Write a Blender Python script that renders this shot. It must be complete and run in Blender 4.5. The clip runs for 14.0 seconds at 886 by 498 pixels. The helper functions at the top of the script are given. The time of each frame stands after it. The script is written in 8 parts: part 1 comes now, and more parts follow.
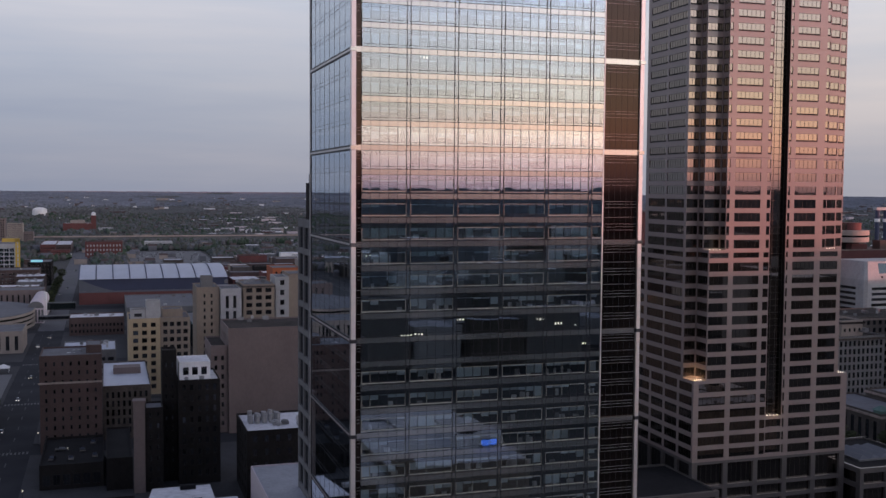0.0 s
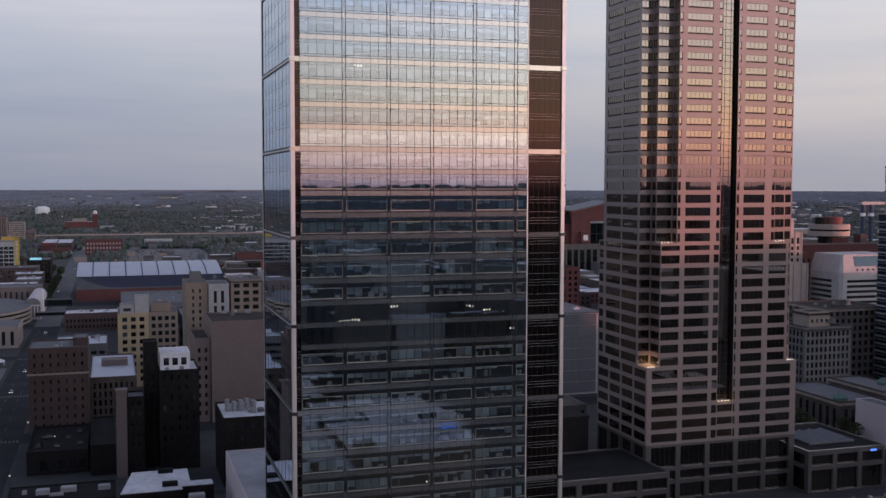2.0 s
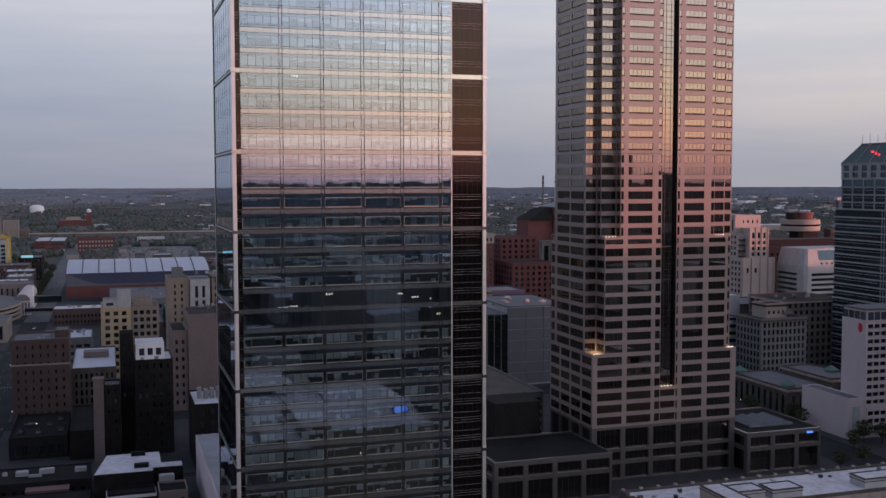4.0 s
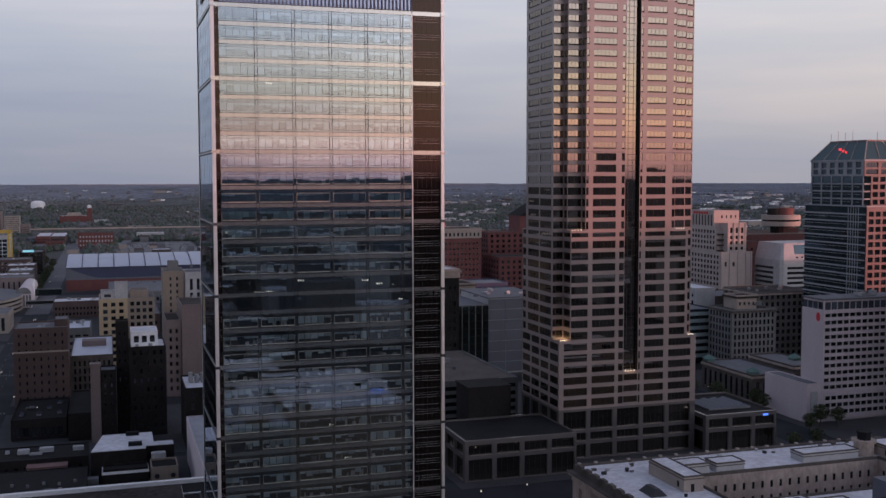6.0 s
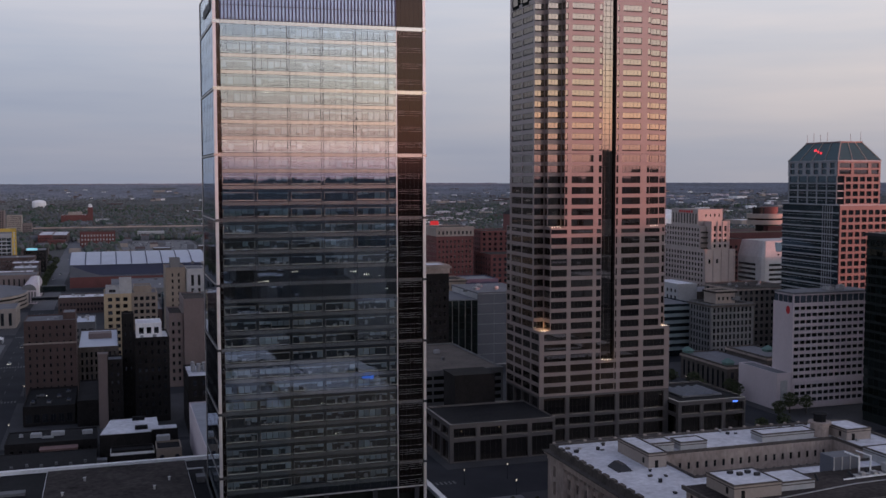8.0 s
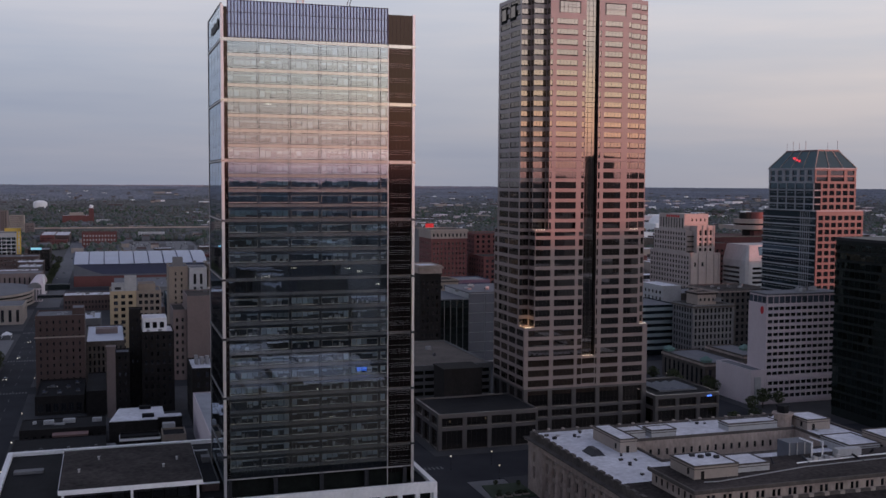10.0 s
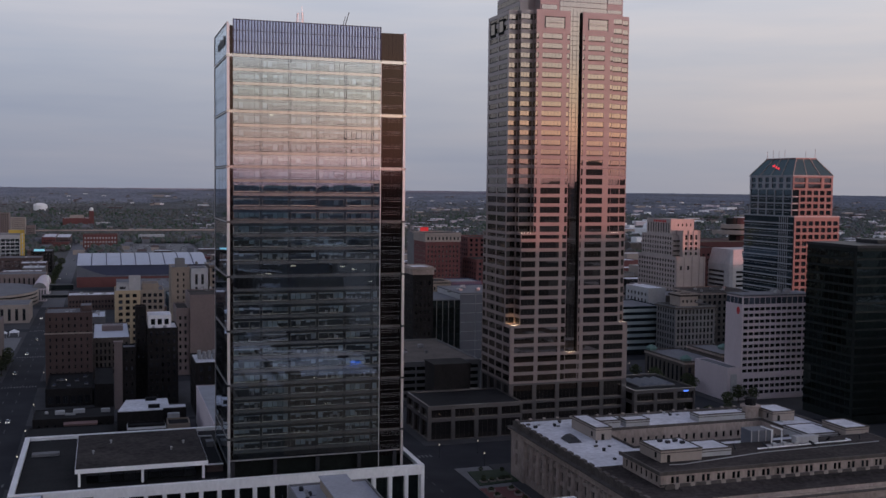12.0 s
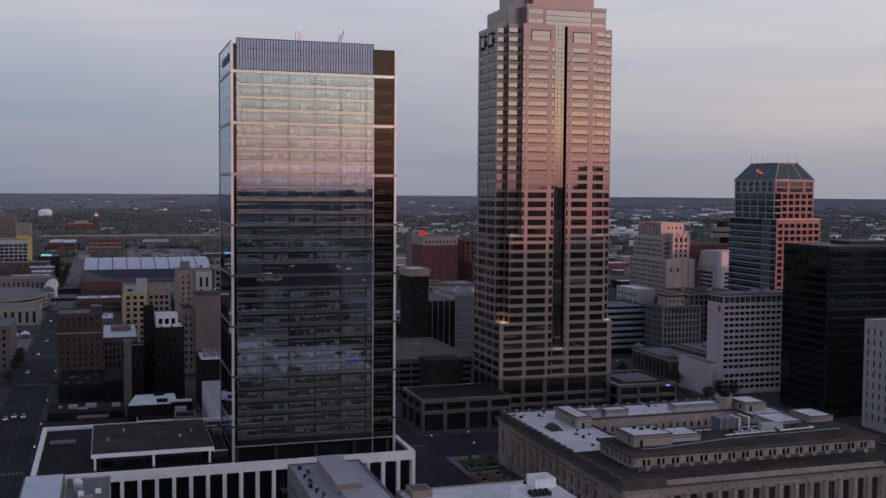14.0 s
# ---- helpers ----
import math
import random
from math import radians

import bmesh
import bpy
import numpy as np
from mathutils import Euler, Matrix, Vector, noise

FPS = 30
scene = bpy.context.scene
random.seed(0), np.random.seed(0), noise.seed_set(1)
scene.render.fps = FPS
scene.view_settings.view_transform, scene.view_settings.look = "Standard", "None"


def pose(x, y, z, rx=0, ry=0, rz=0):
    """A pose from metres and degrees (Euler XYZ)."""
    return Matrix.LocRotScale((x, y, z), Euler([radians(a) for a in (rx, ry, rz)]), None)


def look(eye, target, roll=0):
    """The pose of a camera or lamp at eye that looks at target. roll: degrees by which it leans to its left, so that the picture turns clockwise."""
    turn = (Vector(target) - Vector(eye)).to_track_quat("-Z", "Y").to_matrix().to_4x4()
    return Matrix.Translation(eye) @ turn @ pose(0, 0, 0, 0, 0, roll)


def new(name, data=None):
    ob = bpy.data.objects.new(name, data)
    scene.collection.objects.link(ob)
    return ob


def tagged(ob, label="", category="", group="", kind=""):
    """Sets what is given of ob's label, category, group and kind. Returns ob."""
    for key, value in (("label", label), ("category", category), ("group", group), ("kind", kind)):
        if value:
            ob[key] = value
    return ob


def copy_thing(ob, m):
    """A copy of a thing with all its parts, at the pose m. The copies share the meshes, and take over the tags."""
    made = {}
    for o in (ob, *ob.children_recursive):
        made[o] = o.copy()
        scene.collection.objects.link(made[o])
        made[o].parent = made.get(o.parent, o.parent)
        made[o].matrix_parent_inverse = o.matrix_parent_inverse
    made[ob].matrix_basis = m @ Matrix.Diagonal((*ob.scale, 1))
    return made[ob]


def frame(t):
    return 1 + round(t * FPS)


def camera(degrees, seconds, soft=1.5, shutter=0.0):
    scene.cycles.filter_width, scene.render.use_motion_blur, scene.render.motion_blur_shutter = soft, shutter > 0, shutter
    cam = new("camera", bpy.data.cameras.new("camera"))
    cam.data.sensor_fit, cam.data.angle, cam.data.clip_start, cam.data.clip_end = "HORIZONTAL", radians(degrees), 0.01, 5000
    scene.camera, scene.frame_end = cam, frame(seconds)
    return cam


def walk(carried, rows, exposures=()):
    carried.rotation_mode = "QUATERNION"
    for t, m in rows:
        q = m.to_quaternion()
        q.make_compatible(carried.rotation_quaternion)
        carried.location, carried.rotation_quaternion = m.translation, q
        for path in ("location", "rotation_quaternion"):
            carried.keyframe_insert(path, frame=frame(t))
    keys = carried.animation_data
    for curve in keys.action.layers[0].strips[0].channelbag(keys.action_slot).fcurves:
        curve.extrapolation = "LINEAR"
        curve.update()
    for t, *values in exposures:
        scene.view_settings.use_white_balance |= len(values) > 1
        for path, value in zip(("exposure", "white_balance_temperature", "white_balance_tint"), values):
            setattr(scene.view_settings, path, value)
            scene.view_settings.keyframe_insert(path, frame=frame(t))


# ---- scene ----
cam = camera(46.1, 14.0)
PATH = [
    (0, (-38.618, -163.255, 99.917), (-38.001, -161.356, 99.8), 0.4),
    (0.5, (-37.379, -167.521, 99.899), (-36.767, -165.621, 99.781), 0.4),
    (1, (-35.682, -171.969, 99.917), (-35.072, -170.068, 99.797), 0.3),
    (1.5, (-33.639, -176.682, 99.961), (-33.03, -174.781, 99.84), 0.2),
    (2, (-31.256, -181.737, 100.045), (-30.648, -179.835, 99.922), 0.1),
    (2.5, (-28.793, -187.128, 100.147), (-28.184, -185.227, 100.021), 0.0),
    (3, (-26.883, -192.748, 100.236), (-26.272, -190.849, 100.109), -0.1),
    (5.5, (-22.612, -222.216, 100.476), (-22.0, -220.317, 100.342), -0.1),
    (6, (-22.528, -228.134, 100.54), (-21.918, -226.234, 100.404), -0.1),
    (6.5, (-22.934, -233.993, 100.621), (-22.324, -232.094, 100.485), -0.2),
    (7, (-23.616, -239.812, 100.691), (-23.007, -237.912, 100.554), -0.2),
    (7.5, (-24.465, -245.689, 100.748), (-23.855, -243.789, 100.61), -0.2),
    (8, (-25.389, -251.61, 100.787), (-24.778, -249.711, 100.65), -0.1),
    (10.5, (-30.63, -280.924, 101.474), (-30.015, -279.025, 101.345), 0.4),
    (11, (-31.701, -286.807, 101.534), (-31.085, -284.909, 101.407), 0.5),
    (11.5, (-32.867, -292.677, 101.581), (-32.251, -290.778, 101.456), 0.6),
    (12, (-34.029, -298.546, 101.626), (-33.411, -296.647, 101.504), 0.6),
    (12.5, (-35.127, -304.477, 101.687), (-34.51, -302.579, 101.567), 0.6),
    (13, (-35.996, -310.417, 101.748), (-35.381, -308.517, 101.629), 0.6),
    (13.5, (-36.613, -316.367, 101.798), (-35.999, -314.467, 101.682), 0.5),
    (14, (-37.062, -322.367, 101.85), (-36.449, -320.466, 101.737), 0.4),
]
walk(cam, [(t, look(eye, target, roll)) for t, eye, target, roll in PATH], [(0, 0.0), (8, 0.0), (14, -0.15)])

# ---- world, sun ----
world = bpy.data.worlds.new("dusk")
scene.world = world
world.use_nodes = True
wn, wl = world.node_tree.nodes, world.node_tree.links
wn.clear()


def ramp_node(nodes, stops, interp="LINEAR"):
    r = nodes.new("ShaderNodeValToRGB")
    r.color_ramp.interpolation = interp
    els = r.color_ramp.elements
    while len(els) > 1:
        els.remove(els[-1])
    els[0].position, els[0].color = stops[0][0], (*stops[0][1], 1)
    for p, c in stops[1:]:
        e = els.new(p)
        e.color = (*c, 1)
    return r


SUN_AZ, SUN_EL = radians(62.0), radians(0.9)   # from straight behind (-y) towards +x
w_tc = wn.new("ShaderNodeTexCoord")
w_sep = wn.new("ShaderNodeSeparateXYZ")
wl.new(w_tc.outputs["Generated"], w_sep.inputs[0])
# dusk sky away from the sun: grey violet at the horizon, pale blue above
w_far = ramp_node(wn, [(0.0, (0.275, 0.305, 0.400)), (0.035, (0.325, 0.355, 0.448)), (0.085, (0.422, 0.448, 0.535)),
                       (0.17, (0.52, 0.56, 0.67)), (0.30, (0.44, 0.49, 0.60)), (0.55, (0.27, 0.30, 0.43)), (1.0, (0.165, 0.20, 0.33))])
# afterglow on the sun's side: violet, rose, apricot, straw, pale blue
w_near = ramp_node(wn, [(0.0, (0.64, 0.43, 0.55)), (0.010, (1.10, 0.68, 0.76)), (0.022, (1.62, 0.98, 0.95)), (0.045, (2.18, 1.46, 1.24)),
                        (0.085, (2.15, 1.84, 1.60)), (0.13, (1.90, 1.86, 1.96)), (0.18, (1.70, 1.82, 2.26)), (0.30, (0.96, 1.05, 1.36)), (0.50, (0.42, 0.46, 0.64)), (1.0, (0.165, 0.20, 0.33))])
for r in (w_far, w_near):
    wl.new(w_sep.outputs["Z"], r.inputs[0])
w_side = wn.new("ShaderNodeMapRange")
w_side.interpolation_type = "SMOOTHSTEP"
w_side.inputs["From Min"].default_value, w_side.inputs["From Max"].default_value = 0.15, -0.85
w_dot = wn.new("ShaderNodeVectorMath")
w_dot.operation = "DOT_PRODUCT"
w_dot.inputs[1].default_value = (-0.22, 0.975, 0.0)
wl.new(w_tc.outputs["Generated"], w_dot.inputs[0])
wl.new(w_dot.outputs["Value"], w_side.inputs["Value"])
# the glow is strongest over the place where the sun went down, to the east of straight behind
w_core = wn.new("ShaderNodeMapRange")
w_core.inputs["From Min"].default_value, w_core.inputs["From Max"].default_value = 0.0, 0.45
w_core.inputs["To Min"].default_value, w_core.inputs["To Max"].default_value = 0.52, 1.08
wl.new(w_sep.outputs["X"], w_core.inputs["Value"])
w_glow = wn.new("ShaderNodeVectorMath")
w_glow.operation = "SCALE"
wl.new(w_near.outputs[0], w_glow.inputs[0])
wl.new(w_core.outputs[0], w_glow.inputs["Scale"])
w_mix = wn.new("ShaderNodeMix")
w_mix.data_type = "RGBA"
wl.new(w_side.outputs[0], w_mix.inputs["Factor"])
wl.new(w_far.outputs[0], w_mix.inputs["A"])
wl.new(w_glow.outputs[0], w_mix.inputs["B"])
# long thin veils of cloud
w_map = wn.new("ShaderNodeMapping")
w_map.inputs["Scale"].default_value = (1.5, 1.5, 15.0)
wl.new(w_tc.outputs["Generated"], w_map.inputs[0])
w_noise = wn.new("ShaderNodeTexNoise")
w_noise.inputs["Scale"].default_value, w_noise.inputs["Detail"].default_value, w_noise.inputs["Roughness"].default_value = 1.5, 5.0, 0.5
wl.new(w_map.outputs[0], w_noise.inputs["Vector"])
w_veil = ramp_node(wn, [(0.30, (1.16, 1.095, 1.035)), (0.44, (1.045, 1.02, 1.0)), (0.55, (0.96, 0.972, 0.985)), (0.68, (0.87, 0.90, 0.945))])
wl.new(w_noise.outputs[0], w_veil.inputs[0])
w_cloud = wn.new("ShaderNodeVectorMath")
w_cloud.operation = "MULTIPLY"
wl.new(w_mix.outputs["Result"], w_cloud.inputs[0])
wl.new(w_veil.outputs[0], w_cloud.inputs[1])
# brighter and warmer towards the east side of the view
w_east = wn.new("ShaderNodeMapRange")
w_east.inputs["From Min"].default_value, w_east.inputs["From Max"].default_value = -0.1, 0.75
wl.new(w_sep.outputs["X"], w_east.inputs["Value"])
w_tint = ramp_node(wn, [(0.0, (0.97, 0.98, 0.99)), (1.0, (1.36, 1.235, 1.09))])
wl.new(w_east.outputs[0], w_tint.inputs[0])
w_gain = wn.new("ShaderNodeVectorMath")
w_gain.operation = "MULTIPLY"
wl.new(w_cloud.outputs[0], w_gain.inputs[0])
wl.new(w_tint.outputs[0], w_gain.inputs[1])
w_sky = wn.new("ShaderNodeTexSky")
w_sky.sky_type, w_sky.sun_disc = "NISHITA", False
w_sky.sun_elevation, w_sky.sun_rotation = SUN_EL, math.pi - SUN_AZ
w_bg1, w_bg2, w_add, w_out = wn.new("ShaderNodeBackground"), wn.new("ShaderNodeBackground"), wn.new("ShaderNodeAddShader"), wn.new("ShaderNodeOutputWorld")
w_bg1.inputs["Strength"].default_value, w_bg2.inputs["Strength"].default_value = 1.0, 0.006
wl.new(w_gain.outputs[0], w_bg1.inputs["Color"])
wl.new(w_sky.outputs[0], w_bg2.inputs["Color"])
wl.new(w_bg1.outputs[0], w_add.inputs[0])
wl.new(w_bg2.outputs[0], w_add.inputs[1])
wl.new(w_add.outputs[0], w_out.inputs[0])

# the last red light from low in the east reaches only what stands above the blocks added there
sun = bpy.data.lights.new("low_sun", "SUN")
sun.energy, sun.color, sun.angle = 3.8, (1.0, 0.35, 0.28), radians(0.6)
sun_ob = new("low_sun", sun)
sun_ob.rotation_euler = Vector((math.sin(SUN_AZ) * math.cos(SUN_EL), -math.cos(SUN_AZ) * math.cos(SUN_EL), math.sin(SUN_EL))).to_track_quat("Z", "Y").to_euler()


# ---- materials ----
def material(name, base, rough=0.8, metal=0.0, vary=0.18, size=6.0, fine=0.6, bump=0.0, spec=0.5, streak=0.0, per_object=0.0, island=0.0):
    """A painted, stone, brick, metal or roof surface with stains at two scales; size and fine in metres."""
    m = bpy.data.materials.new(name)
    m.use_nodes = True
    n, l = m.node_tree.nodes, m.node_tree.links
    b = n["Principled BSDF"]
    b.inputs["Roughness"].default_value, b.inputs["Metallic"].default_value = rough, metal
    b.inputs["Specular IOR Level"].default_value = spec
    geo = n.new("ShaderNodeNewGeometry")
    big, small = n.new("ShaderNodeTexNoise"), n.new("ShaderNodeTexNoise")
    mp = n.new("ShaderNodeMapping")
    mp.inputs["Scale"].default_value = (1, 1, 1 - 0.85 * streak)
    l.new(geo.outputs["Position"], mp.inputs[0])
    for t, s in ((big, size), (small, fine)):
        t.inputs["Scale"].default_value, t.inputs["Detail"].default_value = 1.0 / s, 4.0
        l.new(mp.outputs[0], t.inputs["Vector"])
    add = n.new("ShaderNodeMath")
    add.operation = "ADD"
    l.new(big.outputs[0], add.inputs[0])
    l.new(small.outputs[0], add.inputs[1])
    rng = n.new("ShaderNodeMapRange")
    rng.inputs["From Min"].default_value, rng.inputs["From Max"].default_value = 0.6, 1.4
    rng.inputs["To Min"].default_value, rng.inputs["To Max"].default_value = 1 - vary, 1 + vary
    l.new(add.outputs[0], rng.inputs["Value"])
    value = rng.outputs[0]
    if per_object or island:
        src = n.new("ShaderNodeObjectInfo").outputs["Random"] if per_object else geo.outputs["Random Per Island"]
        r2 = n.new("ShaderNodeMapRange")
        r2.inputs["To Min"].default_value, r2.inputs["To Max"].default_value = 1 - (per_object or island), 1 + (per_object or island)
        l.new(src, r2.inputs["Value"])
        mul = n.new("ShaderNodeMath")
        mul.operation = "MULTIPLY"
        l.new(value, mul.inputs[0])
        l.new(r2.outputs[0], mul.inputs[1])
        value = mul.outputs[0]
    sc = n.new("ShaderNodeVectorMath")
    sc.operation = "SCALE"
    sc.inputs[0].default_value = base
    l.new(value, sc.inputs["Scale"])
    l.new(sc.outputs[0], b.inputs["Base Color"])
    if bump:
        bp = n.new("ShaderNodeBump")
        bp.inputs["Strength"].default_value, bp.inputs["Distance"].default_value = bump, 0.05
        l.new(small.outputs[0], bp.inputs["Height"])
        l.new(bp.outputs[0], b.inputs["Normal"])
    return m


def glass_material(name, base, mirror, tint=(0.9, 0.93, 0.97), rough=0.03, clear=0.0, spread=0.5, wave=0.0, edge=1.0):
    """Coated window glass: a mirror share over a dark (or see-through) pane; rooms behind vary from pane to pane."""
    m = bpy.data.materials.new(name)
    m.use_nodes = True
    n, l = m.node_tree.nodes, m.node_tree.links
    n.clear()
    out, mix, gl = n.new("ShaderNodeOutputMaterial"), n.new("ShaderNodeMixShader"), n.new("ShaderNodeBsdfGlossy")
    fr, mr = n.new("ShaderNodeFresnel"), n.new("ShaderNodeMapRange")
    fr.inputs["IOR"].default_value = 1.6
    mr.inputs["From Min"].default_value, mr.inputs["To Min"].default_value, mr.inputs["To Max"].default_value = 0.053, mirror, edge
    l.new(fr.outputs[0], mr.inputs["Value"])
    l.new(mr.outputs[0], mix.inputs[0])
    gl.inputs["Color"].default_value, gl.inputs["Roughness"].default_value = (*tint, 1), rough
    if clear:
        back = n.new("ShaderNodeBsdfTransparent")
        back.inputs["Color"].default_value = (clear * 0.94, clear * 1.02, clear * 1.0, 1)
    else:
        back = n.new("ShaderNodeBsdfDiffuse")
        info = n.new("ShaderNodeObjectInfo")
        rng = n.new("ShaderNodeMapRange")
        rng.inputs["To Min"].default_value, rng.inputs["To Max"].default_value = 1 - spread, 1 + spread
        l.new(info.outputs["Random"], rng.inputs["Value"])
        sc = n.new("ShaderNodeVectorMath")
        sc.operation = "SCALE"
        sc.inputs[0].default_value = base
        l.new(rng.outputs[0], sc.inputs["Scale"])
        l.new(sc.outputs[0], back.inputs["Color"])
    if wave:
        geo, nz, bp = n.new("ShaderNodeNewGeometry"), n.new("ShaderNodeTexNoise"), n.new("ShaderNodeBump")
        nz.inputs["Scale"].default_value, nz.inputs["Detail"].default_value = 0.45, 1.0
        l.new(geo.outputs["Position"], nz.inputs["Vector"])
        bp.inputs["Strength"].default_value, bp.inputs["Distance"].default_value = wave, 0.02
        l.new(nz.outputs[0], bp.inputs["Height"])
        l.new(bp.outputs[0], gl.inputs["Normal"])
    l.new(back.outputs[0], mix.inputs[1])
    l.new(gl.outputs[0], mix.inputs[2])
    l.new(mix.outputs[0], out.inputs[0])
    return m


def polished(name, base, share, rough):
    """Polished stone: a diffuse speckled body under a clear sheen."""
    m = material(name, base, 0.6, vary=0.10, size=10, fine=0.5, spec=0.3)
    n, l = m.node_tree.nodes, m.node_tree.links
    b, out = n["Principled BSDF"], n["Material Output"]
    mix, gl = n.new("ShaderNodeMixShader"), n.new("ShaderNodeBsdfGlossy")
    gl.inputs["Roughness"].default_value = rough
    gl.inputs["Color"].default_value = (0.96, 0.92, 0.92, 1)
    fr, mr = n.new("ShaderNodeFresnel"), n.new("ShaderNodeMapRange")
    fr.inputs["IOR"].default_value = 1.5
    mr.inputs["From Min"].default_value, mr.inputs["To Min"].default_value, mr.inputs["To Max"].default_value = 0.04, share, 0.7
    l.new(fr.outputs[0], mr.inputs["Value"])
    l.new(mr.outputs[0], mix.inputs[0])
    l.new(b.outputs[0], mix.inputs[1])
    l.new(gl.outputs[0], mix.inputs[2])
    l.new(mix.outputs[0], out.inputs[0])
    return m


def lamp_material(name, colour, strength):
    m = bpy.data.materials.new(name)
    m.use_nodes = True
    b = m.node_tree.nodes["Principled BSDF"]
    b.inputs["Base Color"].default_value = (*colour, 1)
    b.inputs["Emission Color"].default_value, b.inputs["Emission Strength"].default_value = (*colour, 1), strength
    return m


def woods_material():
    """Single crowns in early leaf: olive, green, brown and bare grey from tree to tree."""
    m = material("mixed_spring_woods", (0.1, 0.1, 0.1), 0.95, spec=0.1)
    n, l = m.node_tree.nodes, m.node_tree.links
    geo, nz, add = n.new("ShaderNodeNewGeometry"), n.new("ShaderNodeTexNoise"), n.new("ShaderNodeMath")
    nz.inputs["Scale"].default_value, nz.inputs["Detail"].default_value = 0.006, 3.0
    l.new(geo.outputs["Position"], nz.inputs["Vector"])
    add.operation = "MULTIPLY_ADD"
    add.inputs[1].default_value, add.inputs[2].default_value = 0.45, 0.0
    l.new(geo.outputs["Random Per Island"], add.inputs[0])
    l.new(nz.outputs[0], add.inputs[2])
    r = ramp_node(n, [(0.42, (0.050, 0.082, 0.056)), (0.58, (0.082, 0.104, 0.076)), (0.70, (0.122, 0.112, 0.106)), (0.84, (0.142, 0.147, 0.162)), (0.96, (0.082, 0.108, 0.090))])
    l.new(add.outputs[0], r.inputs[0])
    l.new(r.outputs[0], n["Principled BSDF"].inputs["Base Color"])
    return m


M_PAVE = material("pavement_concrete", (0.062, 0.062, 0.066), 0.9, spec=0.25, vary=0.25, size=9, fine=1.0)
M_LINE = material("road_paint", (0.13, 0.13, 0.128), 0.8, vary=0.3, size=3, fine=0.5)
M_SILVER = material("silver_aluminium", (0.62, 0.60, 0.60), 0.38, 0.75, vary=0.06, size=8, fine=1)
M_LEDGE = glass_material("bright_aluminium_ledge", (0.10, 0.095, 0.09), 0.36, (1.0, 0.97, 0.93), 0.10, spread=0.1)
M_DARKFRAME = material("dark_anodised_frame", (0.030, 0.031, 0.037), 0.5, 0.2, spec=0.25, vary=0.15)
M_LOUVRE = glass_material("bronze_louvre", (0.006, 0.005, 0.005), 0.030, (1.0, 0.72, 0.60), 0.05, spread=0.1)
M_RAIL = material("grey_louvre_rail", (0.34, 0.34, 0.35), 0.7, vary=0.15)
# near-black that stands in for the shade of unlit rooms and recesses
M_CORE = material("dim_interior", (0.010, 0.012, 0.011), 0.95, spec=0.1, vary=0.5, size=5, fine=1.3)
M_SLAB = material("floor_slab_edge", (0.11, 0.11, 0.105), 0.9, vary=0.2)
M_BLIND = material("roller_blind", (0.25, 0.30, 0.345), 0.9, vary=0.12, size=6, fine=1.0, island=0.4)
M_SURROUND = material("window_surround", (0.33, 0.345, 0.305), 0.8, vary=0.12, size=3)
M_TGLASS = glass_material("tower_glass", (0, 0, 0), 0.29, (0.80, 0.91, 1.0), 0.012, clear=0.96, wave=0.03)
M_SPANDREL = glass_material("spandrel_glass", (0.050, 0.066, 0.074), 0.34, (1.0, 0.975, 0.92), 0.11, spread=0.1)
# tower glass copied with a bigger mirror share, to paint the west face lighter
M_WGLASS = glass_material("brighter_west_glass", (0, 0, 0), 0.56, (0.84, 0.92, 1.0), 0.015, clear=0.62, wave=0.05)
M_CROWN = glass_material("crown_glass", (0.16, 0.19, 0.36), 0.24, (0.74, 0.82, 1.0), 0.08, spread=0.1)
M_FIN = material("crown_fin", (0.045, 0.045, 0.085), 0.45, 0.3, vary=0.1)
M_GRANITE = polished("polished_rose_granite", (0.252, 0.200, 0.190), 0.040, 0.14)
M_GWIN = glass_material("bronze_window_glass", (0.006, 0.006, 0.006), 0.19, (1.0, 0.88, 0.78), 0.02, spread=0.8, wave=0.03)
M_GRANITEDARK = polished("dark_base_granite", (0.105, 0.093, 0.092), 0.05, 0.2)
M_MULLION = material("grey_mullion", (0.20, 0.19, 0.19), 0.4, 0.5, vary=0.08)
M_GFRAME = material("bronze_window_frame", (0.075, 0.060, 0.055), 0.5, 0.3, vary=0.1)
M_GDARK = material("dark_rail_and_shade", (0.014, 0.013, 0.013), 0.6, spec=0.12, vary=0.1)
M_WIN = glass_material("window_glass", (0.014, 0.015, 0.017), 0.075, (0.85, 0.9, 1.0), 0.05, spread=0.9)
M_WHITEROOF = material("white_membrane_roof", (0.66, 0.66, 0.70), 0.85, vary=0.30, size=9, fine=1.5)
M_TANROOF = material("pale_tan_deck", (0.13, 0.112, 0.10), 0.95, spec=0.2, vary=0.35, size=9, fine=1.0)
M_METALROOF = material("pale_metal_roof", (0.34, 0.35, 0.39), 0.6, vary=0.2, size=5, fine=0.8)
M_GREYROOF = material("grey_gravel_roof", (0.15, 0.152, 0.168), 0.95, vary=0.3, size=9, fine=1.2)
M_DARKROOF = material("black_bitumen_roof", (0.014, 0.014, 0.016), 0.9, spec=0.2, vary=0.5, size=8, fine=1.0)
M_BROWNROOF = material("brown_gravel_roof", (0.047, 0.039, 0.037), 0.95, spec=0.2, vary=0.85, size=13, fine=1.2)
M_WHITE = material("white_precast", (0.86, 0.85, 0.85), 0.8, vary=0.12, size=6, fine=0.8, streak=0.5)
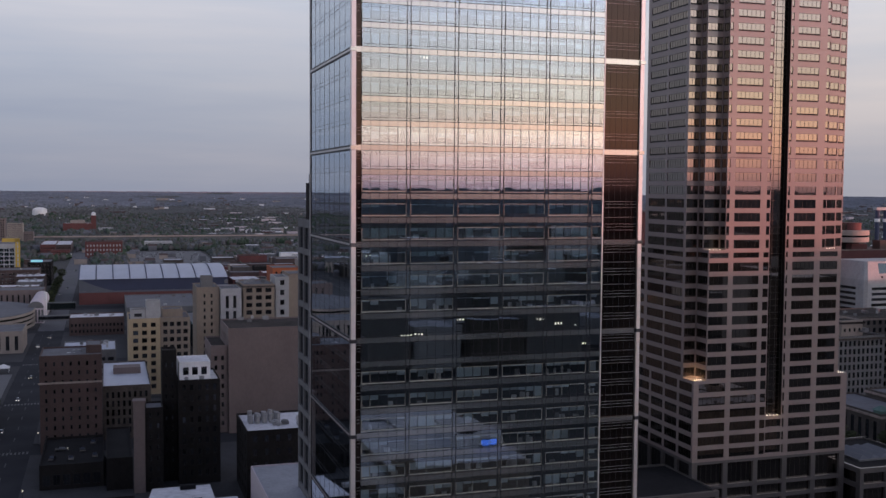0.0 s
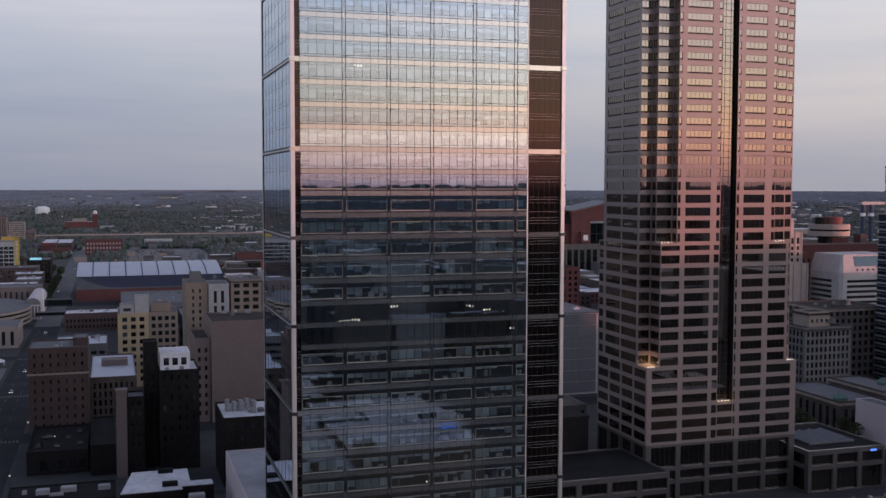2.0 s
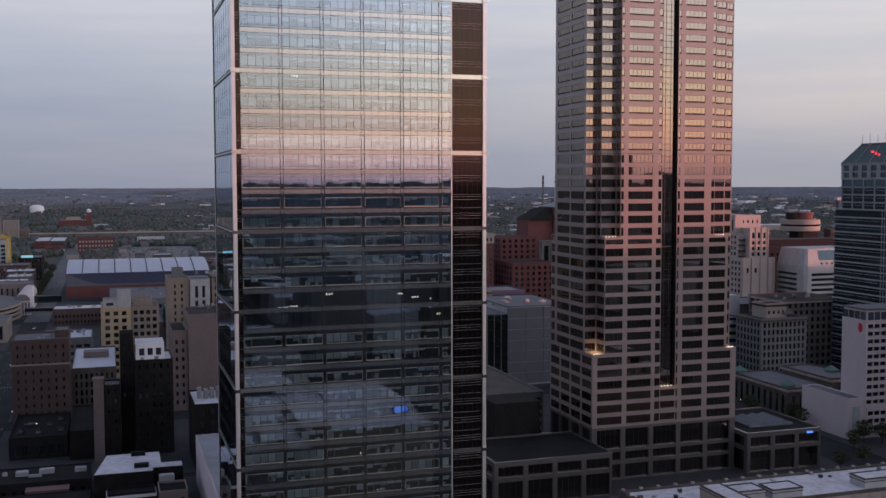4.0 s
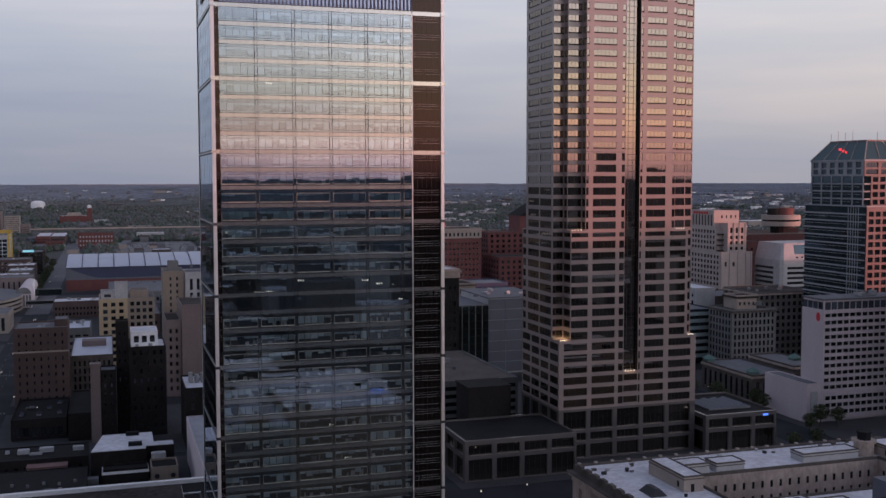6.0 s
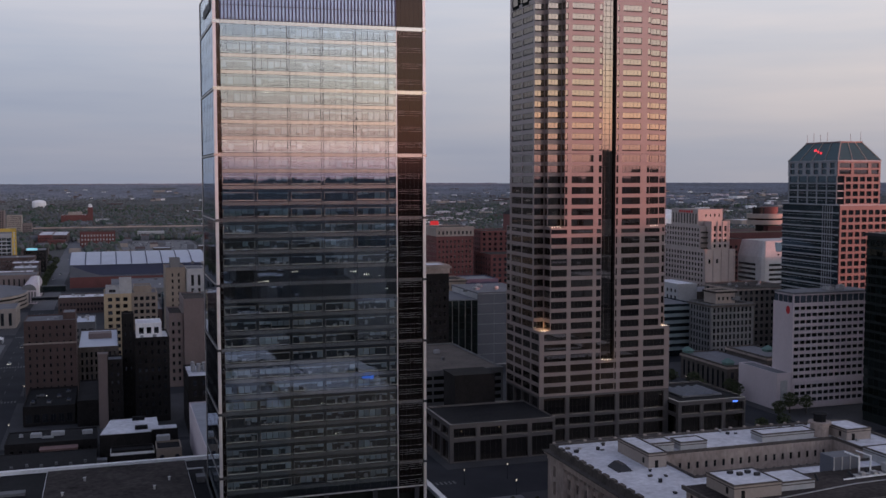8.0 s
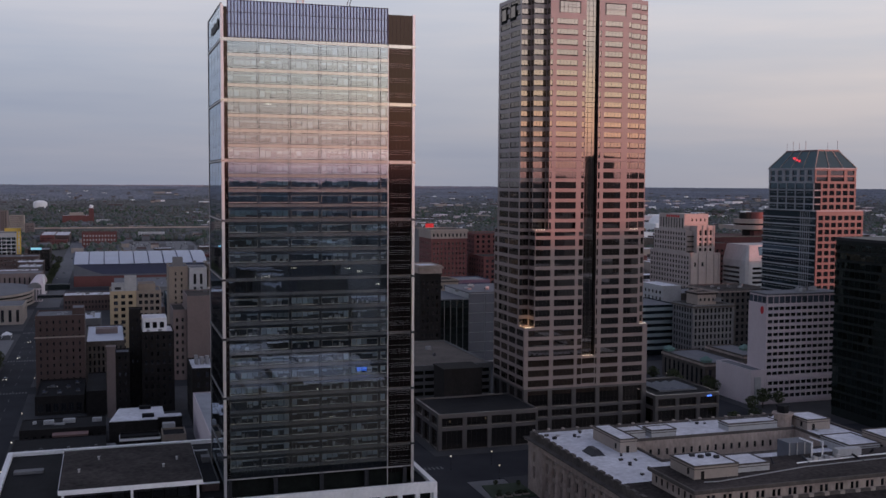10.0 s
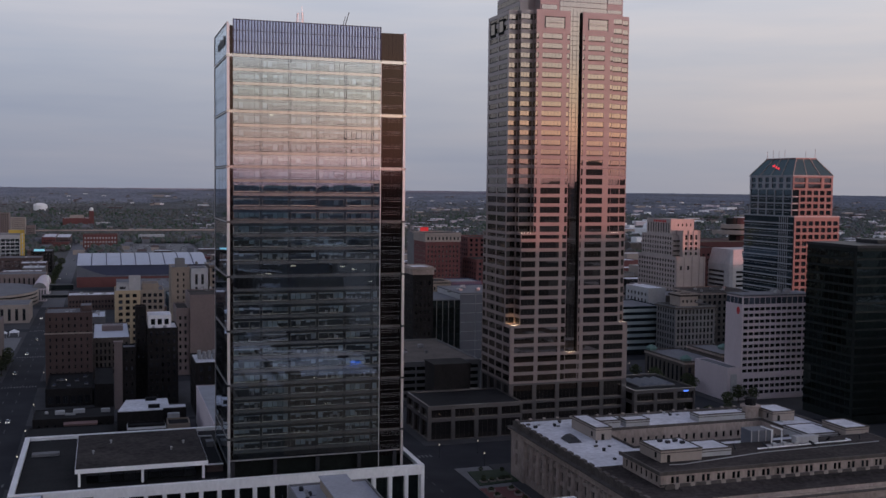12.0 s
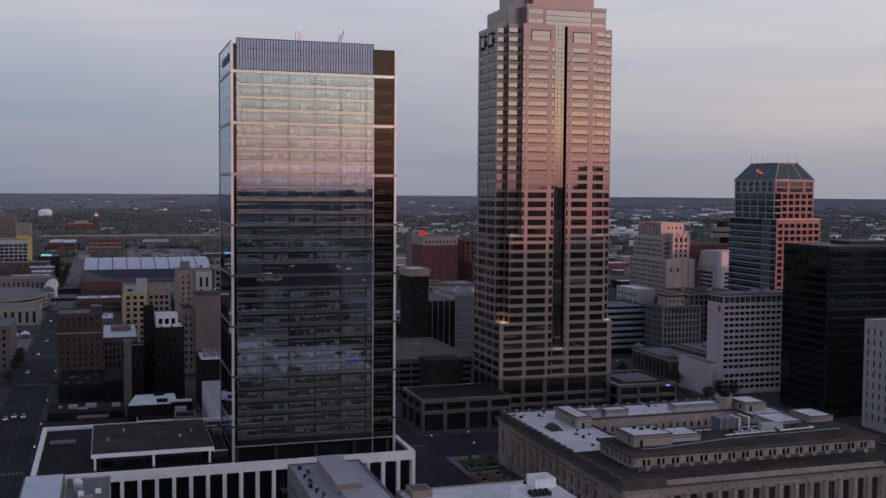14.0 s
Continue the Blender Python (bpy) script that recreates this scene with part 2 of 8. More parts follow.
M_LIME = material("weathered_limestone", (0.37, 0.300, 0.265), 0.9, vary=0.40, size=7, fine=0.9, streak=0.6, bump=0.2)
M_CONCRETE = material("pinkish_concrete", (0.52, 0.42, 0.38), 0.9, vary=0.25, size=40, fine=4.0)
M_LIMEDARK = material("stained_limestone", (0.088, 0.075, 0.068), 0.9, vary=0.5, size=4, fine=0.7, streak=0.3)
M_STONEGREY = material("grey_brown_stone", (0.150, 0.132, 0.122), 0.9, vary=0.25, size=6, fine=0.8, streak=0.5)
M_BUFF = material("buff_stone", (0.345, 0.292, 0.258), 0.9, vary=0.15, size=6, fine=0.8, streak=0.5)
M_YELLOW = material("yellow_brick", (0.46, 0.36, 0.235), 0.9, vary=0.12, size=7, fine=0.7, streak=0.5)
M_CREAM = material("cream_brick", (0.29, 0.235, 0.19), 0.9, vary=0.15, size=7, fine=0.7, streak=0.5)
M_ORANGE = material("orange_render", (0.42, 0.12, 0.05), 0.9, vary=0.12)
M_DECO = material("rosy_limestone", (0.42, 0.36, 0.335), 0.9, vary=0.12, size=7, fine=0.9, streak=0.5)
M_BRICK = material("brown_brick", (0.090, 0.060, 0.056), 0.9, vary=0.25, size=7, fine=0.6, streak=0.4)
M_BANDGREY = material("grey_spandrel_band", (0.29, 0.295, 0.315), 0.6, vary=0.12, size=6)
M_TEALROOF = glass_material("green_roof_glass", (0.035, 0.062, 0.062), 0.10, (0.75, 0.92, 0.95), 0.15, spread=0.2, edge=0.4)
M_PALEBOX = material("pale_grey_sheet_metal", (0.40, 0.40, 0.41), 0.7, vary=0.18, size=4, fine=0.8, streak=0.4)
M_REDBRICK = material("red_brick", (0.150, 0.056, 0.053), 0.9, vary=0.2, size=7, fine=0.6, streak=0.3)
M_MAROON = material("maroon_brick", (0.082, 0.030, 0.031), 0.9, vary=0.25, size=7, fine=0.6, streak=0.3)
M_DARKBRICK = material("sooty_brick", (0.021, 0.019, 0.019), 0.9, spec=0.2, vary=0.4, size=6, fine=0.7, streak=0.4)
M_PINK = material("rendered_party_wall", (0.20, 0.158, 0.15), 0.9, vary=0.14, size=9, fine=0.7, streak=0.5)
M_GREY = material("grey_concrete", (0.17, 0.168, 0.172), 0.9, vary=0.2, size=8, fine=0.9, streak=0.5)
M_BLUEPANEL = material("blue_grey_panel", (0.115, 0.125, 0.152), 0.5, 0.2, vary=0.12, size=5)
M_BLACKGLASS = glass_material("black_curtain_glass", (0.006, 0.009, 0.009), 0.065, (0.8, 0.95, 0.90), 0.02, spread=0.7, wave=0.2, edge=0.38)
M_GREENBAND = material("dark_green_spandrel", (0.014, 0.019, 0.018), 0.7, spec=0.2, vary=0.3, size=6, fine=1.0)
M_TEAL = glass_material("teal_curtain_glass", (0.012, 0.020, 0.024), 0.09, (0.7, 0.88, 1.0), 0.04, spread=0.5, edge=0.4)
M_PINKGRAN = polished("pink_granite_cladding", (0.150, 0.082, 0.082), 0.025, 0.3)
M_HOTEL = material("pale_hotel_precast", (0.60, 0.525, 0.555), 0.85, vary=0.08, size=9, fine=0.9, streak=0.5)
M_COPPER = material("green_copper", (0.10, 0.185, 0.165), 0.7, vary=0.25, size=2, fine=0.5)
M_ARENAROOF = material("arena_metal_roof", (0.52, 0.55, 0.63), 0.55, 0.1, vary=0.1, size=12, fine=2)
M_BLUEWALL = material("navy_cladding", (0.045, 0.055, 0.105), 0.7, vary=0.15, size=10, fine=1)
M_DUCT = material("galvanised_duct", (0.45, 0.45, 0.46), 0.45, 0.6, vary=0.15, size=2, fine=0.4)
M_MACHINE = material("roof_machine_paint", (0.30, 0.30, 0.31), 0.7, vary=0.25, size=2, fine=0.5)
M_RED = material("red_sign", (0.55, 0.02, 0.03), 0.6, vary=0.05)
M_TREE = material("spring_foliage", (0.050, 0.062, 0.026), 0.95, vary=0.5, size=20, fine=2.0, island=0.55)
M_TREENEAR = woods_material()
# two woods greys; the haze of distance is put into both colours
M_TREEFAR = material("hazed_woods", (0.128, 0.134, 0.138), 0.95, spec=0.1, vary=0.45, size=150, fine=12.0, island=0.35)
M_TREEGREY = material("hazed_far_woods", (0.186, 0.202, 0.242), 0.95, spec=0.1, vary=0.28, size=320, fine=70.0, island=0.15)
M_BARK = material("bark", (0.06, 0.05, 0.04), 0.95, vary=0.2)
M_LAMPWARM = lamp_material("warm_lamp", (1.0, 0.86, 0.66), 0.6)
M_LAMPWHITE = lamp_material("white_lamp", (1.0, 0.90, 0.72), 1.6)
M_HEADLIGHT = lamp_material("headlight", (1.0, 0.93, 0.80), 1.5)
M_LAMPRED = lamp_material("red_sign_lamp", (1.0, 0.05, 0.07), 1.1)
M_LAMPBLUE = lamp_material("blue_sign_lamp", (0.10, 0.25, 1.0), 1.3)


# ---- mesh helpers ----
class Shape:
    """Vertices and faces gathered for one mesh; each face may have its own material slot."""

    def __init__(self):
        self.v, self.f, self.m = [], [], []

    def face(self, pts, slot=0):
        i = len(self.v)
        self.v += pts
        self.f.append(tuple(range(i, i + len(pts))))
        self.m.append(slot)

    def box(self, x0, y0, z0, x1, y1, z1, slot=0):
        i = len(self.v)
        self.v += [(x0, y0, z0), (x1, y0, z0), (x1, y1, z0), (x0, y1, z0), (x0, y0, z1), (x1, y0, z1), (x1, y1, z1), (x0, y1, z1)]
        self.f += [(i, i + 3, i + 2, i + 1), (i + 4, i + 5, i + 6, i + 7), (i, i + 1, i + 5, i + 4), (i + 1, i + 2, i + 6, i + 5), (i + 2, i + 3, i + 7, i + 6), (i + 3, i, i + 4, i + 7)]
        self.m += [slot] * 6
        return self

    def prism(self, pts, z0, z1, slot=0, top=None):
        """An upright prism on a counterclockwise outline; top: an outline of as many points for a tapered one."""
        i, k = len(self.v), len(pts)
        self.v += [(x, y, z0) for x, y in pts] + [(x, y, z1) for x, y in (top or pts)]
        self.f += [tuple(range(i + k - 1, i - 1, -1)), tuple(range(i + k, i + 2 * k))]
        self.f += [(i + j, i + (j + 1) % k, i + k + (j + 1) % k, i + k + j) for j in range(k)]
        self.m += [slot] * (k + 2)
        return self

    def rod(self, a, b, r, n=6, slot=0, r2=None):
        """A straight round bar from a to b."""
        a, b = Vector(a), Vector(b)
        q = (b - a).to_track_quat("Z", "Y")
        i = len(self.v)
        for p, rr in ((a, r), (b, r if r2 is None else r2)):
            self.v += [tuple(p + q @ Vector((rr * math.cos(2 * math.pi * j / n), rr * math.sin(2 * math.pi * j / n), 0))) for j in range(n)]
        self.f += [(i + j, i + (j + 1) % n, i + n + (j + 1) % n, i + n + j) for j in range(n)]
        self.f += [tuple(range(i + n - 1, i - 1, -1)), tuple(range(i + n, i + 2 * n))]
        self.m += [slot] * (n + 2)
        return self

    def wall(self, face, at, u0, u1, z0, z1, d0, d1, slot=0):
        """A box on a wall that looks to face (S, W, E, N) at the plane at: u along the wall, d outwards."""
        if face == "S":
            self.box(u0, at - d1, z0, u1, at - d0, z1, slot)
        elif face == "N":
            self.box(u0, at + d0, z0, u1, at + d1, z1, slot)
        elif face == "W":
            self.box(at - d1, u0, z0, at - d0, u1, z1, slot)
        else:
            self.box(at + d0, u0, z0, at + d1, u1, z1, slot)
        return self

    def mesh(self, name, *mats):
        me = bpy.data.meshes.new(name)
        me.from_pydata(self.v, [], self.f)
        for m in mats:
            me.materials.append(m)
        if len(mats) > 1:
            me.polygons.foreach_set("material_index", self.m)
        me.update()
        return me


def part(name, shape, mats, parent, label="", kind=""):
    """One mesh object under a thing or a part."""
    data = shape if isinstance(shape, bpy.types.Mesh) else shape.mesh(name, *(mats if isinstance(mats, (tuple, list)) else (mats,)))
    ob = new(name, data)
    ob.parent = parent
    if parent is not None:
        ob.matrix_parent_inverse = parent.matrix_basis.inverted()
    return tagged(ob, label, kind=kind)


def thing(name, at, label, category, group="", kind=""):
    ob = new(name)
    ob.empty_display_size = 1
    ob.location = at
    return tagged(ob, label, category, group, kind)


def solid(name, shape, mats, label, category, group="", kind=""):
    return tagged(part(name, shape, mats, None), label, category, group, kind)


TURN_OF = {"S": 0.0, "W": -math.pi / 2, "E": math.pi / 2, "N": math.pi}
SHARED = {}


def relief(us, zs, depth, slot, closed=None):
    """A sheet of cells between the lines us and zs, each at its own depth towards -y, with the steps between them; one connected mesh."""
    s = Shape()
    ids = {}
    for i in range(len(us) - 1):
        for j in range(len(zs) - 1):
            d = depth(i, j)
            k = len(s.v)
            s.v += [(us[i], -d, zs[j]), (us[i + 1], -d, zs[j]), (us[i + 1], -d, zs[j + 1]), (us[i], -d, zs[j + 1])]
            ids[i, j] = (k, d)
            s.f.append((k, k + 1, k + 2, k + 3))
            s.m.append(slot(i, j))
    for (i, j), (k, d) in ids.items():
        for (i2, j2), e in (((i + 1, j), (1, 2, 3, 0)), ((i, j + 1), (2, 3, 0, 1))):
            if (i2, j2) in ids:
                k2, d2 = ids[i2, j2]
                quad = (k + 1, k2, k2 + 3, k + 2) if i2 > i else (k + 3, k + 2, k2 + 1, k2)
                s.f.append(quad)
                s.m.append(1)
    return s


def window_mesh(w, h, panes, mats, rail=0.0):
    """A window unit: dark frame and mullions in front of the glass; rail: height of a dark lower rail."""
    key = (round(w, 2), round(h, 2), panes, mats[0].name, rail)
    if key not in SHARED:
        t = min(0.05 if len(mats) > 2 else 0.07, 0.05 * h)
        us = [-w / 2, -w / 2 + t]
        for i in range(1, panes):
            c = -w / 2 + w * i / panes
            us += [c - t / 2, c + t / 2]
        us += [w / 2 - t, w / 2]
        zs = [0, max(t, rail), h - t, h]
        glass = lambda i, j: i % 2 == 1 and j == 1
        light = len(mats) - 1
        SHARED[key] = relief(us, zs, lambda i, j: 0.02 if glass(i, j) else 0.09, lambda i, j: 0 if glass(i, j) else 1 if j == 0 else light).mesh("window", *mats)
    return SHARED[key]


def windows(parent, places, cap=300, name="window"):
    """places: (mesh, face, plane, u, z). The first cap become parts of their own, those past that one mesh."""
    rest = Shape()
    mats = None
    for k, (me, face, at, u, z) in enumerate(places):
        pos = (u, at, z) if face in "SN" else (at, u, z)
        if k < cap:
            ob = new(name, me)
            ob.parent = parent
            ob.matrix_parent_inverse = parent.matrix_basis.inverted()
            ob.location, ob.rotation_euler = pos, (0, 0, TURN_OF[face])
        else:
            mats = mats or list(me.materials)
            m = Matrix.Translation(pos) @ Matrix.Rotation(TURN_OF[face], 4, "Z")
            i = len(rest.v)
            rest.v += [tuple(m @ v.co) for v in me.vertices]
            rest.f += [tuple(i + j for j in p.vertices) for p in me.polygons]
            rest.m += [p.material_index for p in me.polygons]
    if rest.f:
        part("glazing", rest, mats, parent, kind="stuff")


def spread(a, b, n, share):
    """n equal openings between a and b; share: their part of the length."""
    step = (b - a) / n
    return [(a + step * (i + 0.5 - share / 2), a + step * (i + 0.5 + share / 2)) for i in range(n)]


def facade(owner, places, face, at, a0, a1, z0, z1, cols, rows, proud, mats, panes=2, rail=0.0):
    """A wall with real openings, proud of the core, and a window unit in each. owner: (thing, part name, material)."""
    us = [a0] + [e for c in cols for e in c] + [a1]
    zs = [z0] + [e for r in rows for e in r] + [z1]
    sx = 1 if face in "SE" else -1
    s = Shape()

    def point(u, d, z):
        if face == "S":
            return (u, at - d, z)
        if face == "N":
            return (u, at + d, z)
        return (at - d, u, z) if face == "W" else (at + d, u, z)

    flip = face in "WN"
    nu, nz = len(us), len(zs)
    front = {(i, j): i * nz + j for i in range(nu) for j in range(nz)}
    s.v = [point(u, proud, z) for u in us for z in zs]

    def quad(q):
        s.f.append(tuple(reversed(q)) if flip else tuple(q))
        s.m.append(0)

    for i in range(nu - 1):
        for j in range(nz - 1):
            c = (front[i, j], front[i + 1, j], front[i + 1, j + 1], front[i, j + 1])
            if i % 2 == 1 and j % 2 == 1:
                k = len(s.v)
                s.v += [point(us[i], 0, zs[j]), point(us[i + 1], 0, zs[j]), point(us[i + 1], 0, zs[j + 1]), point(us[i], 0, zs[j + 1])]
                for e in range(4):
                    quad((c[e], c[(e + 1) % 4], k + (e + 1) % 4, k + e))
            else:
                quad(c)
    rim = [(i, 0) for i in range(nu)] + [(nu - 1, j) for j in range(1, nz)] + [(i, nz - 1) for i in range(nu - 2, -1, -1)] + [(0, j) for j in range(nz - 2, 0, -1)]
    k = len(s.v)
    s.v += [point(us[i], 0, zs[j]) for i, j in rim]
    for e in range(len(rim)):
        f = (e + 1) % len(rim)
        quad((front[rim[f]], front[rim[e]], k + e, k + f))
    part(owner[1], s, owner[2], owner[0])
    sign = -1 if face in "SW" else 1
    for c0, c1 in cols:
        for r0, r1 in rows:
            places.append((window_mesh(c1 - c0, r1 - r0, panes or max(1, round((c1 - c0) / 1.5)), mats, rail), face, at + sign * 0.02, (c0 + c1) / 2, r0))


def ring(x0, y0, x1, y1, z0, z1, t):
    """A closed rectangular wall of thickness t: a parapet, fascia or cornice."""
    s = Shape()
    out = [(x0, y0), (x1, y0), (x1, y1), (x0, y1)]
    inn = [(x0 + t, y0 + t), (x1 - t, y0 + t), (x1 - t, y1 - t), (x0 + t, y1 - t)]
    s.v = [(x, y, z) for z in (z0, z1) for x, y in out] + [(x, y, z) for z in (z0, z1) for x, y in inn]
    for k in range(4):
        n = (k + 1) % 4
        s.f += [(k, n, 4 + n, 4 + k), (8 + n, 8 + k, 12 + k, 12 + n), (4 + k, 4 + n, 12 + n, 12 + k), (n, k, 8 + k, 8 + n)]
    s.m = [0] * 16
    return s


def rooftop_units(rng, x0, y0, x1, y1, z, n, big=3.0):
    """Fans, hatches and air handlers on a roof, each a thing of its own."""
    for _ in range(n):
        w, d, h = rng.uniform(1.0, big), rng.uniform(1.0, big), rng.uniform(0.7, 0.6 * big)
        x, y = rng.uniform(x0 + 1, max(x0 + 1.1, x1 - w - 1)), rng.uniform(y0 + 1, max(y0 + 1.1, y1 - d - 1))
        s = Shape().box(x, y, z + 0.2, x + w, y + d, z + h)
        s.box(x + 0.1, y + 0.1, z, x + w - 0.1, y + d - 0.1, z + 0.2)
        s.rod((x + w / 2, y + d / 2, z + h), (x + w / 2, y + d / 2, z + h + 0.25), 0.32 * min(w, d), 10)
        solid("roof_unit", s, rng.choice((M_MACHINE, M_DUCT, M_GREY)), "grey metal air handling unit on a flat roof", "roof unit", "rooftop machines")


# ---- ground ----
def ground_sheet():
    """One sheet out to the horizon; past the town the land is drawn together, so that it ends where the eye's horizon lies."""
    s = Shape()
    radii = [0, 300, 700, 1200, 1700, 2100, 2500, 2900, 3300, 3700, 4050, 4350, 4600]
    n = 96
    rings = []
    for r in radii:
        u = max(0.0, (r - 1700) / 2900)
        true = r + (24000 - 4600) * u ** 2.6
        z = 100 - 100 * r / true - 7.0 * u if r > 1700 else 0.0
        ring = []
        for k in range(n if r else 1):
            a = 2 * math.pi * k / n
            hill = 3.0 * u * noise.noise((4 * math.cos(a), 4 * math.sin(a), r / 900.0))
            # unseen ridge added beyond the town to the east, shading the far land
            ridge = 175.0 * u * max(0.0, 1 - ((a - radians(12.0)) / radians(21.0)) ** 2) if a < math.pi else 0.0
            ring.append(len(s.v))
            s.v.append((r * math.cos(a), r * math.sin(a), z + hill + ridge))
        rings.append(ring)
    for a, b in zip(rings, rings[1:]):
        for k in range(n):
            k2 = (k + 1) % n
            s.f.append((a[0], b[k], b[k2]) if len(a) == 1 else (a[k], b[k], b[k2], a[k2]))
    s.m = [0] * len(s.f)
    return s


def ground_material():
    m = material("ground_cover", (0.05, 0.05, 0.05), 0.95, spec=0.2)
    n, l = m.node_tree.nodes, m.node_tree.links
    b = n["Principled BSDF"]
    geo = n.new("ShaderNodeNewGeometry")
    ln = n.new("ShaderNodeVectorMath")
    ln.operation = "LENGTH"
    l.new(geo.outputs["Position"], ln.inputs[0])
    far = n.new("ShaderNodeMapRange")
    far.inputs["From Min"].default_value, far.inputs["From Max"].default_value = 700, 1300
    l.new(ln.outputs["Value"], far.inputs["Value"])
    nz = n.new("ShaderNodeTexNoise")
    nz.inputs["Scale"].default_value, nz.inputs["Detail"].default_value = 0.004, 8.0
    l.new(geo.outputs["Position"], nz.inputs["Vector"])
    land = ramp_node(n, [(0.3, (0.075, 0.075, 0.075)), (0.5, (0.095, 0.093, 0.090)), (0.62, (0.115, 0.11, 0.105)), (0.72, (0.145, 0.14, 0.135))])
    l.new(nz.outputs[0], land.inputs[0])
    nz2 = n.new("ShaderNodeTexNoise")
    nz2.inputs["Scale"].default_value, nz2.inputs["Detail"].default_value = 0.06, 6.0
    l.new(geo.outputs["Position"], nz2.inputs["Vector"])
    town = ramp_node(n, [(0.3, (0.024, 0.026, 0.032)), (0.7, (0.042, 0.043, 0.050))])
    l.new(nz2.outputs[0], town.inputs[0])
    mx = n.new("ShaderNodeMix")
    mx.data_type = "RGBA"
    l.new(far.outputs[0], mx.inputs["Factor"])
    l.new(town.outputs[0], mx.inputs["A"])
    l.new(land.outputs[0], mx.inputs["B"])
    l.new(mx.outputs["Result"], b.inputs["Base Color"])
    return m


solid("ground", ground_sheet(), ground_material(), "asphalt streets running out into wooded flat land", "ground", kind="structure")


# ---- the glass tower ----
LEDGE = [137.5 - 15.6 * i for i in range(8)]
FLOOR = 3.9
M_CLUTTER = material("office_clutter", (0.22, 0.22, 0.23), 0.8, vary=0.2, size=2, fine=0.5, island=0.8)
TOWER = thing("glass_tower", (25, 18, 0), "tall blue glass office tower with silver corner posts, reflecting a sunset", "office tower")


def glass_tower():
    th = TOWER
    rng = random.Random(3)
    x0, x1, y1 = 0.6, 43.4, 36.0
    z_low, z_top = 22.2, 137.0
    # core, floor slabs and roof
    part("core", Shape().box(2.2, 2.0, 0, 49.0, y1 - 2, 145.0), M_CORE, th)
    slabs = Shape()
    floors = [137.5 - FLOOR * i for i in range(30)]
    for z in floors:
        slabs.box(-0.2, 0.25, z - 0.35, 50.2, y1 - 0.3, z)
    part("floor_slab", slabs, M_SLAB, th, kind="stuff")
    part("roof", Shape().box(0.5, 0.8, 144.6, 50.0, y1 - 0.8, 145.2), M_GREYROOF, th)
    # mullion lines of the front: five wide panes and a narrow one, repeated
    xs, x = [x0], x0
    pane, slim = 1.5, 0.65
    for bay in range(5):
        for k in range(5):
            x += pane
            xs.append(x)
        x += slim
        xs.append(x)
    xs.append(x1)
    mull = Shape()
    for i, u in enumerate(xs):
        wide = 0.05 if 0 < i < len(xs) - 1 and (xs[i] - xs[i - 1] < 1 or xs[i + 1] - xs[i] < 1) else 0.012
        mull.box(u - wide, -0.10, z_low, u + wide, 0.02, 137.0)
    part("mullion", mull, M_DARKFRAME, th, "dark mullions of the curtain wall", "stuff")
    # panes and spandrels, row by row, the rows nearest the camera as parts
    near, far_, spn, spf = [], Shape(), [], Shape()
    rails = Shape()
    order = sorted(range(30), key=lambda i: abs(floors[i] - 98))
    quota = 7
    for rank, i in enumerate(order):
        z = floors[i]
        bot = max(z_low, z - FLOOR + 0.53)
        top = z - 0.45
        rails.box(x0, -0.06, z + 0.47, x1, 0.02, z + 0.54)
        rails.box(x0, -0.06, z - 0.46, x1, 0.02, z - 0.40)
        rails.box(x0, -0.06, z + 0.92, x1, 0.02, z + 0.98)
        for a, b in zip(xs, xs[1:]):
            w, h = b - a - 0.03, top - bot
            if h < 0.6:
                continue
            tilt = (rng.gauss(0, 0.0006), rng.gauss(0, 0.0006))
            for lst, shp, c0, c1, key, mat in ((near, far_, bot, top, "pane", M_TGLASS), (spn, spf, z - 0.43, z + 0.46, "spandrel", M_SPANDREL)):
                hh = c1 - c0
                if rank < quota:
                    k = (key, round(w, 2), round(hh, 2))
                    if k not in SHARED:
                        SHARED[k] = Shape().box(-w / 2, -0.02, -hh / 2, w / 2, 0.0, hh / 2).mesh(key, mat)
                    ob = new("pane" if key == "pane" else "spandrel_panel", SHARED[k])
                    ob.parent, ob.matrix_parent_inverse = th, th.matrix_basis.inverted()
                    ob.location, ob.rotation_euler = ((a + b) / 2, 0, (c0 + c1) / 2), (tilt[0], 0, tilt[1])
                else:
                    dx, dz = tilt[1] * w / 2, tilt[0] * hh / 2
                    p = (a + b) / 2
                    shp.face([(p - w / 2, -dx + dz - 0.02, c0), (p + w / 2, dx + dz - 0.02, c0), (p + w / 2, dx - dz - 0.02, c1), (p - w / 2, -dx - dz - 0.02, c1)])
    part("curtain_glazing", far_, M_TGLASS, th, kind="stuff")
    part("spandrel_cladding", spf, M_SPANDREL, th, kind="stuff")
    part("transom_rail", rails, M_DARKFRAME, th, kind="stuff")
    # rooms behind the panes: surrounds, sills and blinds drawn to different heights; the lower surrounds stand outside
    # the glass
    sur, blinds, clut = Shape(), Shape(), Shape()
